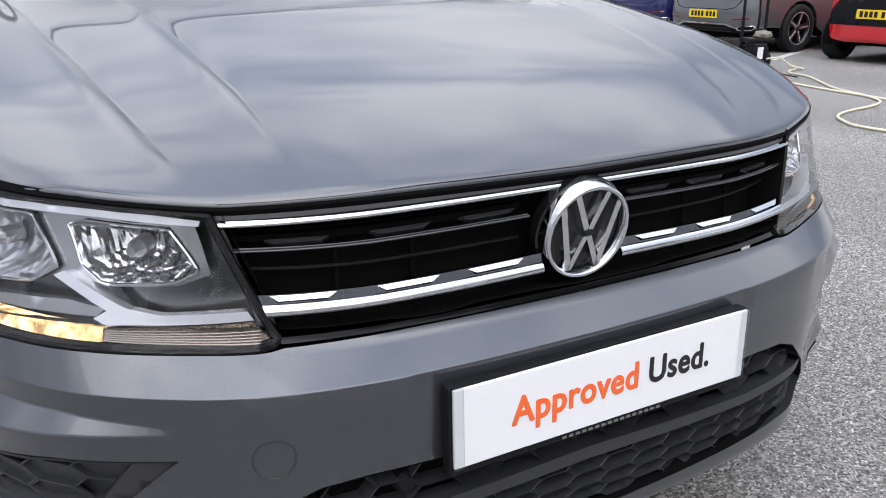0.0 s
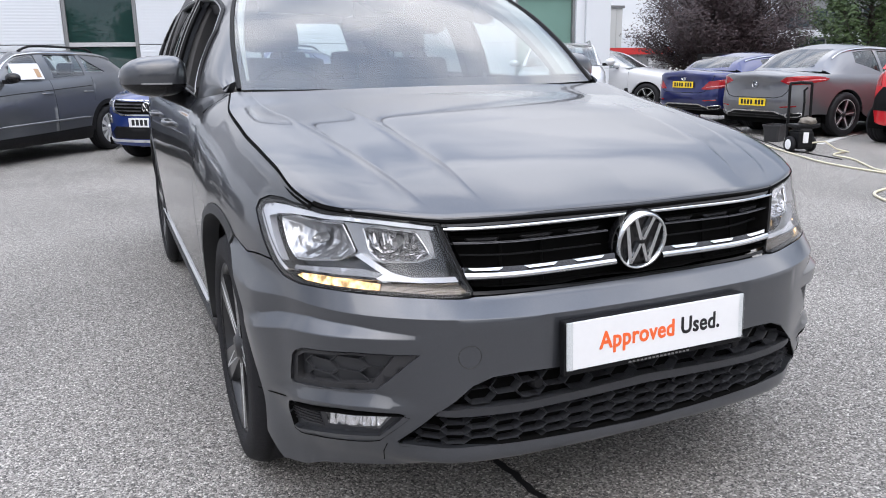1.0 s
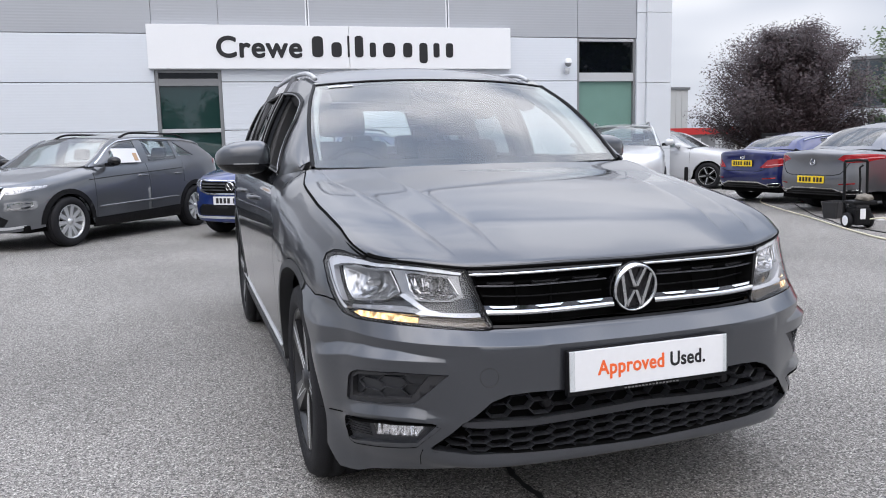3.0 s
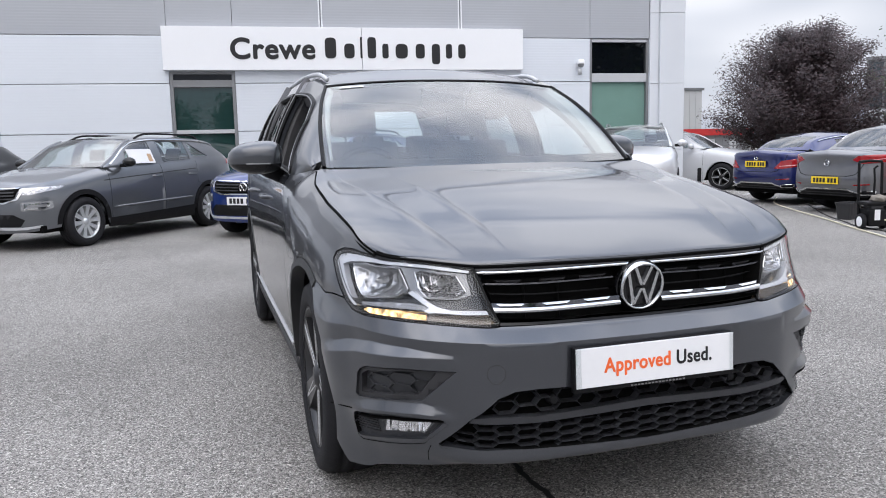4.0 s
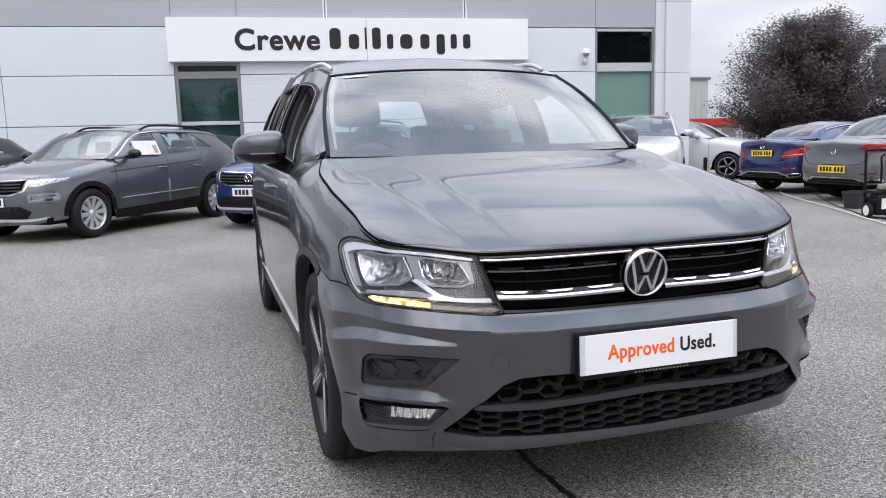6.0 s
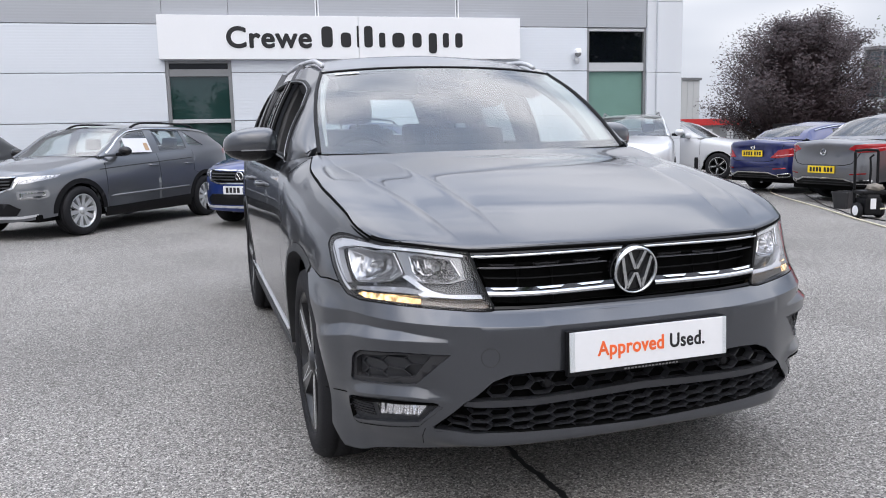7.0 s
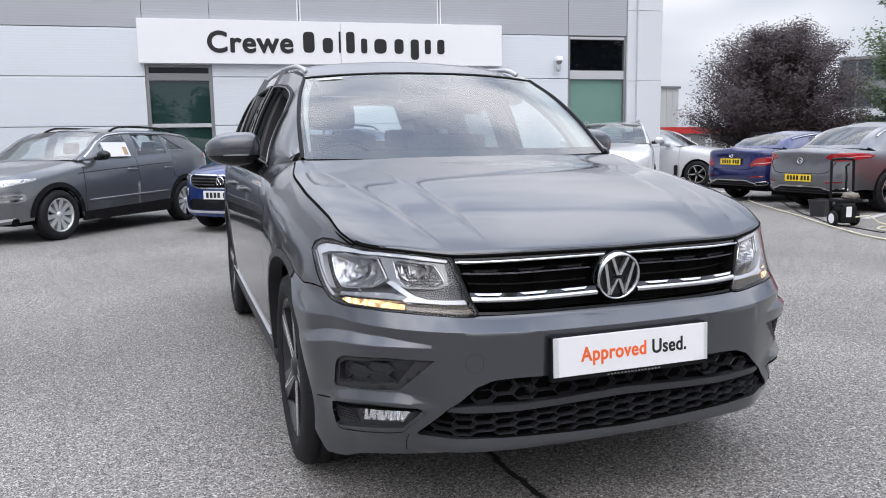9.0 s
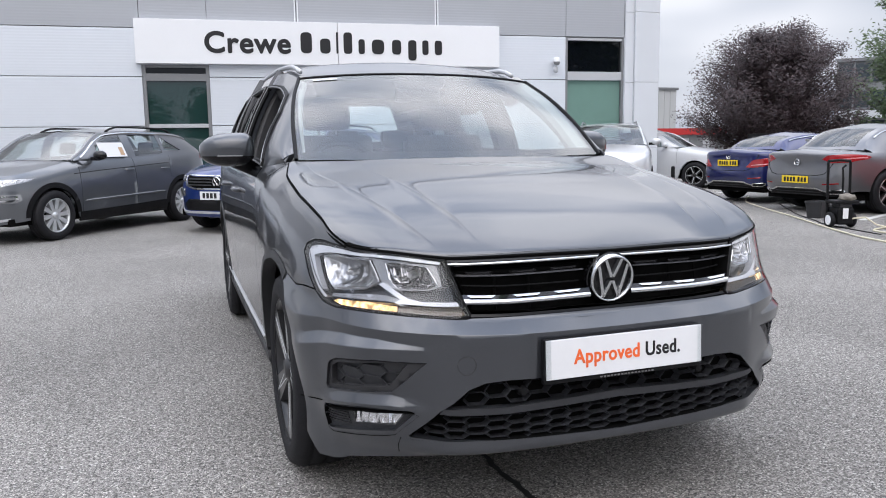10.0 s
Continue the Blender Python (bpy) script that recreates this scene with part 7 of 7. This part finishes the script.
tree(pose(19.15, 20.5, 0, 0, 0, 20), "copper beech with dark purple leaves behind parked cars", COPPER, 5.0, 2.58, 1.25, 150000, .042, 3, clumps=150)
tree(pose(37.6, 29.0, 0), "green broadleaf tree beside the far office", GREEN, 9.5, 3.7, 2.0, 30000, .12, 8, clumps=90)
big = tree(pose(-9, -47, 0), "green tree across the road from the showroom", GREEN, 6.6, 4.6, 1.0, 9000, .20, 12)
for x, y, r in ((0, -50, 40), (8, -46, 200), (-17, -45, 90), (17, -48, 150), (-26, -43, 10), (27, -44, 70), (37, -38, 300), (-35, -36, 250)):
    copy_thing(big, pose(x, y, 0, 0, 0, r) @ Matrix.Scale(1.9 if x > 20 else 1.0, 4))

# shed with a red fascia, and the warehouse behind it
CREAM = mat("cream_sheet_wall", (0.44, 0.45, 0.45), 0.6, vary=0.05, scale=.4)
RED_BAND = mat("red_fascia", (0.45, 0.03, 0.03), 0.45)
MID_GREY = mat("office_spandrel", (0.22, 0.23, 0.24), 0.5, vary=.1, scale=.5)
sh = thing("warehouse", pose(0, 0, 0), "cream sheet-clad warehouse with a flat roofline", "building")
part("wall", boxed(12, 29.6, 40.5, 55, 0, 4.45), CREAM, sh)
for k in range(40):
    x = 12 + k * .44
    part("sheet_rib", boxed(x - .03, x + .03, 40.46, 40.502, 0, 4.4), CREAM, sh)
part("roof_edge", boxed(11.9, 29.7, 40.4, 55, 4.45, 4.6), FRAME_GREY, sh)
s2 = thing("low_unit", pose(0, 0, 0), "low pale trade unit with a red fascia band", "building")
part("wall", boxed(14, 31.0, 37.6, 40.2, 0, 1.56), MID_GREY, s2)
part("fascia", boxed(13.9, 31.1, 37.4, 37.58, 1.56, 1.95), RED_BAND, s2, "red fascia band")
part("roof", boxed(14, 31.0, 37.58, 40.2, 1.56, 1.90), FRAME_GREY, s2)
for k in range(12):
    x = 25.0 + k * .5
    part("shutter_panel", boxed(x, x + .46, 37.55, 37.60, .1, 1.35, .01), FRAME_GREY if k % 3 else PALE_FRAME, s2)
fence = thing("fence", pose(0, 0, 0), "grey steel palisade fence beyond the car park", "fence")
for k in range(44):
    x = 22.5 + k * .22
    y = 31.5 - k * .12
    part("pale", boxed(x - .03, x + .03, y - .01, y + .01, 0, 1.15), FRAME_GREY, fence)
for z in (.25, .95):
    part("rail", boxed(0, 11.2, -.02, .02, z, z + .05, m=pose(22.4, 31.53, 0, 0, 0, math.degrees(math.atan2(-.12, .22)))), FRAME_GREY, fence)

OFFICE_GLASS = mat("office_glazing", (0.05, 0.065, 0.075), 0.08, coat=.6)
OM = pose(44, 36, 0, 0, 0, -47.8)
of = thing("office_block", OM, "grey glazed office block with a white band over its ground floor", "building")
part("wall", boxed(-4, 15, .12, 9, 0, 6.3), MID_GREY, of)
part("roof_edge", boxed(-4.1, 15.1, -.05, 9.1, 6.3, 6.5), FRAME_GREY, of)
part("white_band", boxed(-4.05, 15.05, -.35, .2, 2.55, 3.05), PILLAR, of, "white canopy band")
for k in range(19):
    x = -4 + k
    for z0, z1 in ((.15, 2.4), (3.25, 4.35), (4.95, 6.15)):
        w_ = new("window")
        w_.parent = of
        part("pane", boxed(x + .07, x + .93, .06, .10, z0, z1), OFFICE_GLASS, w_)
        part("mullion", boxed(x - .05, x + .05, -.02, .13, z0 - .1, z1 + .1), PALE_FRAME if z0 < 1 else FRAME_GREY, w_)
for k in range(5):
    x = -3 + 4 * k
    part("post", boxed(x - .12, x + .12, -.4, -.16, 0, 2.55), PILLAR, of)

# dark board under the copper tree; its words cannot be read
bd2 = thing("board_sign", pose(15.25, 16.6, 0, 0, 0, -42) @ Matrix.Scale(.9, 4), "dark site board with pale lines of small print", "sign")
part("board", boxed(-.42, .42, -.02, .02, .85, 1.50, .01), BLACK_PLASTIC, bd2)
for k in range(3):
    part("print_bar", boxed(-.28, .12 + .1 * (k % 2), -.026, -.02, 1.35 - k * .13, 1.40 - k * .13), GREY_INK, bd2)
for x in (-.34, .34):
    part("post", boxed(x - .03, x + .03, -.015, .015, 0, .86), FRAME_GREY, bd2)

# ---- car park clutter ----
# bollard by the pillar
bl = thing("bollard", pose(9.0, 12.22, 0), "short black steel bollard on asphalt", "bollard")
bm = lathe(bmesh.new(), [(0, .62), (.035, .615), (.042, .59), (.042, 0)], 16, "z")
part("post", bm, BLACK_PLASTIC, bl, smooth=True)

HOSE = mat("cream_hose", (0.60, 0.56, 0.42), 0.5, vary=.08, scale=10)
# pressure washer with its hose and a bucket
pw = thing("pressure_washer", pose(7.02, 5.84, 0, 0, 0, -15) @ Matrix.Scale(.90, 4), "black pressure washer on two wheels with an upright handle", "pressure washer")
part("base", boxed(-.15, .09, -.15, .13, .05, .30, .03), BLACK_PLASTIC, pw)
part("motor_cover", boxed(-.12, .08, -.13, .10, .28, .36, .04), GREY_PLASTIC, pw)
part("shelf", boxed(-.19, .16, -.16, .14, .35, .40, .02), BLACK_PLASTIC, pw)
part("label_plate", boxed(-.08, .00, -.158, -.151, .14, .29, .002), WHITE_PLATE, pw, "white label")
for x in (-.17, .17):
    bm = bmesh.new()
    tube(bm, [(x, .10, .12), (x, .11, .50), (x, .13, .93), (x * .93, .132, .965)], .020, 8)
    part("handle_tube", bm, BLACK_PLASTIC, pw)
bm = bmesh.new()
tube(bm, [(-.165, .132, .96), (0, .135, .972), (.165, .132, .96)], .020, 8)
part("handle_grip", bm, BLACK_PLASTIC, pw)
bm = bmesh.new()
tube(bm, [(.05, .10, .45), (.06, .11, .70), (.05, .12, .86), (.09, .10, .90)], .016, 8)
part("spray_lance", bm, BLACK_PLASTIC, pw)
# crumpled cloth lying over the shelf
bm = bmesh.new()
bmesh.ops.create_icosphere(bm, subdivisions=3, radius=1)
for v in bm.verts:
    q = noise.noise(v.co * 2.3) * .35 + 1
    v.co = Vector((.04 + .11 * v.co.x * q, -.05 + .12 * v.co.y * q, .435 + .06 * v.co.z * q))
part("cloth", bm, mat("damp_cloth", (0.20, 0.18, 0.155), .9, vary=.25, scale=30), pw, "crumpled grey cloth", smooth=True)
bm = bmesh.new()
tube(bm, [(.07, -.14, .14), (.22, -.22, .16), (.34, -.30, .06), (.5, -.36, .02)], .012, 7)
part("outlet_hose", bm, HOSE, pw)
for sgn in (-1, 1):
    wv_ = new("wheel")
    wv_.parent = pw
    bm = lathe(bmesh.new(), [(.06, -.025), (.105, -.03), (.115, 0), (.105, .03), (.06, .025)], 24)
    for v in bm.verts:
        v.co += Vector((sgn * .16 - .035, -.02, .115))
    part("tyre", bm, RUBBER, wv_, smooth=True)
    bm = lathe(bmesh.new(), [(0, -.03), (.03, -.034), (.075, -.026), (.075, .026), (.03, .034), (0, .03)], 20)
    for v in bm.verts:
        v.co += Vector((sgn * .16 - .035, -.02, .115))
    part("hub", bm, WHITE_METAL, wv_)
bk = thing("bucket", pose(7.76, 6.98, 0, 0, 0, 20) @ Matrix.Scale(.82, 4), "square charcoal plastic bucket on asphalt beside a pressure washer", "bucket")
bm = bmesh.new()
rings = []
for k_, z_ in ((.80, .0), (1.0, .27), (1.06, .27), (1.06, .30), (.96, .30), (.78, .03)):
    rings.append([bm.verts.new((.20 * k_ * x_, .15 * k_ * y_, z_)) for x_, y_ in ((-1, -.8), (-.8, -1), (.8, -1), (1, -.8), (1, .8), (.8, 1), (-.8, 1), (-1, .8))])
for a_, b_ in zip(rings, rings[1:]):
    for i in range(8):
        bm.faces.new((a_[i], a_[(i + 1) % 8], b_[(i + 1) % 8], b_[i]))
bm.faces.new(rings[-1])
bm.faces.new(rings[0][::-1])
part("tub", bm, GREY_PLASTIC, bk)
bm = bmesh.new()
tube(bm, [(.17 * math.cos(a), .17 * math.sin(a) * .3 - .10, .28 - .06 * math.sin(a)) for a in np.linspace(0, math.pi, 12)], .005, 5)
part("handle", bm, FRAME_GREY, bk)



def hose_line(pts, r=.012):
    p = np.array(pts, float)
    k = np.concatenate([[0], np.cumsum(np.linalg.norm(np.diff(p, axis=0), axis=1))])
    f = knots(k, p)
    q = f(np.linspace(0, k[-1], 90))
    return [(x, y, r) for x, y in q]


hs = thing("garden_hose", pose(0, 0, 0), "long cream hose looped over the asphalt", "hose")
for pts in ([(9.9, 10.9), (8.9, 9.8), (8.05, 8.3), (7.45, 7.1), (6.88, 6.05), (6.55, 5.4), (6.3, 4.85), (6.2, 4.45), (6.16, 4.13), (6.14, 3.9), (6.08, 3.4), (5.85, 2.6)],
            [(7.42, 5.5), (7.15, 5.42), (6.98, 5.3), (6.88, 5.0), (6.6, 4.6), (6.3, 4.2), (6.12, 3.75), (5.95, 3.5), (5.65, 3.37), (5.35, 3.32), (5.08, 3.25), (4.93, 3.17), (4.78, 3.0), (4.70, 2.84), (4.74, 2.5), (5.0, 2.2)]):
    bm = bmesh.new()
    tube(bm, hose_line(pts), .012, 7)
    part("hose_run", bm, HOSE, hs, smooth=True)
bm = bmesh.new()
tube(bm, hose_line([(9.2, 9.3), (8.6, 8.5), (7.75, 7.3), (7.35, 6.6), (7.1, 6.2), (6.95, 5.75), (6.75, 5.0)], .007), .007, 6)
part("mains_cable", bm, BLACK_PLASTIC, hs)

# tar-filled crack that runs out from below the car
TAR = mat("tar_fill", (0.012, 0.012, 0.013), 0.6, vary=.2, scale=40)
rnd = random.Random(5)
bm = bmesh.new()
L_, R_2 = [], []
for k in range(60):
    t = k / 59
    y = 1.6 - 2.0 * t
    x = -.21 + .06 * t + .012 * math.sin(9 * t) + rnd.uniform(-.006, .006) + (.03 * t if t > .75 else 0)
    w = .004 + rnd.uniform(0, .005) + (.004 if .4 < t < .7 else 0)
    if t > .85:
        w *= max(0.1, (1 - t) / .15)
    L_.append(bm.verts.new((x - w, y, .003)))
    R_2.append(bm.verts.new((x + w, y, .003)))
for k in range(59):
    bm.faces.new((L_[k], R_2[k], R_2[k + 1], L_[k + 1]))
tagged(new("tar_crack", mesh_of("tar_crack", bm, TAR)), "black tar-filled crack in the asphalt", "crack", kind="structure")
# painted bay lines beyond
LINE = mat("worn_line_paint", (0.55, 0.55, 0.53), 0.7, vary=.25, scale=6)
for x, y, rz, ln in ((9.1, 9.35, 25, 5.0), (8.0, 6.4, 25, 4.0), (10.2, 12.2, 25, 5.0)):
    bm = box(bmesh.new(), 0, ln, -.05, .05, 0, .004, m=pose(x, y, 0, 0, 0, rz))
    tagged(new("bay_line", mesh_of("bay_line", bm, LINE)), "worn white parking bay line on asphalt", "marking", kind="structure")
# kerb and verge behind the parked cars
KERB = mat("kerb_concrete", (0.36, 0.35, 0.33), .85, vary=.1, scale=3)
for k in range(26):
    bm = box(bmesh.new(), -.45, .45, -.07, .07, 0, .12, .015, m=pose(13.3 + k * .82, 21.8 - k * .45 + 2, 0, 0, 0, -28.8))
    tagged(new("kerb", mesh_of("kerb", bm, KERB)), "grey concrete kerb stone edging a verge", "kerb", kind="structure")
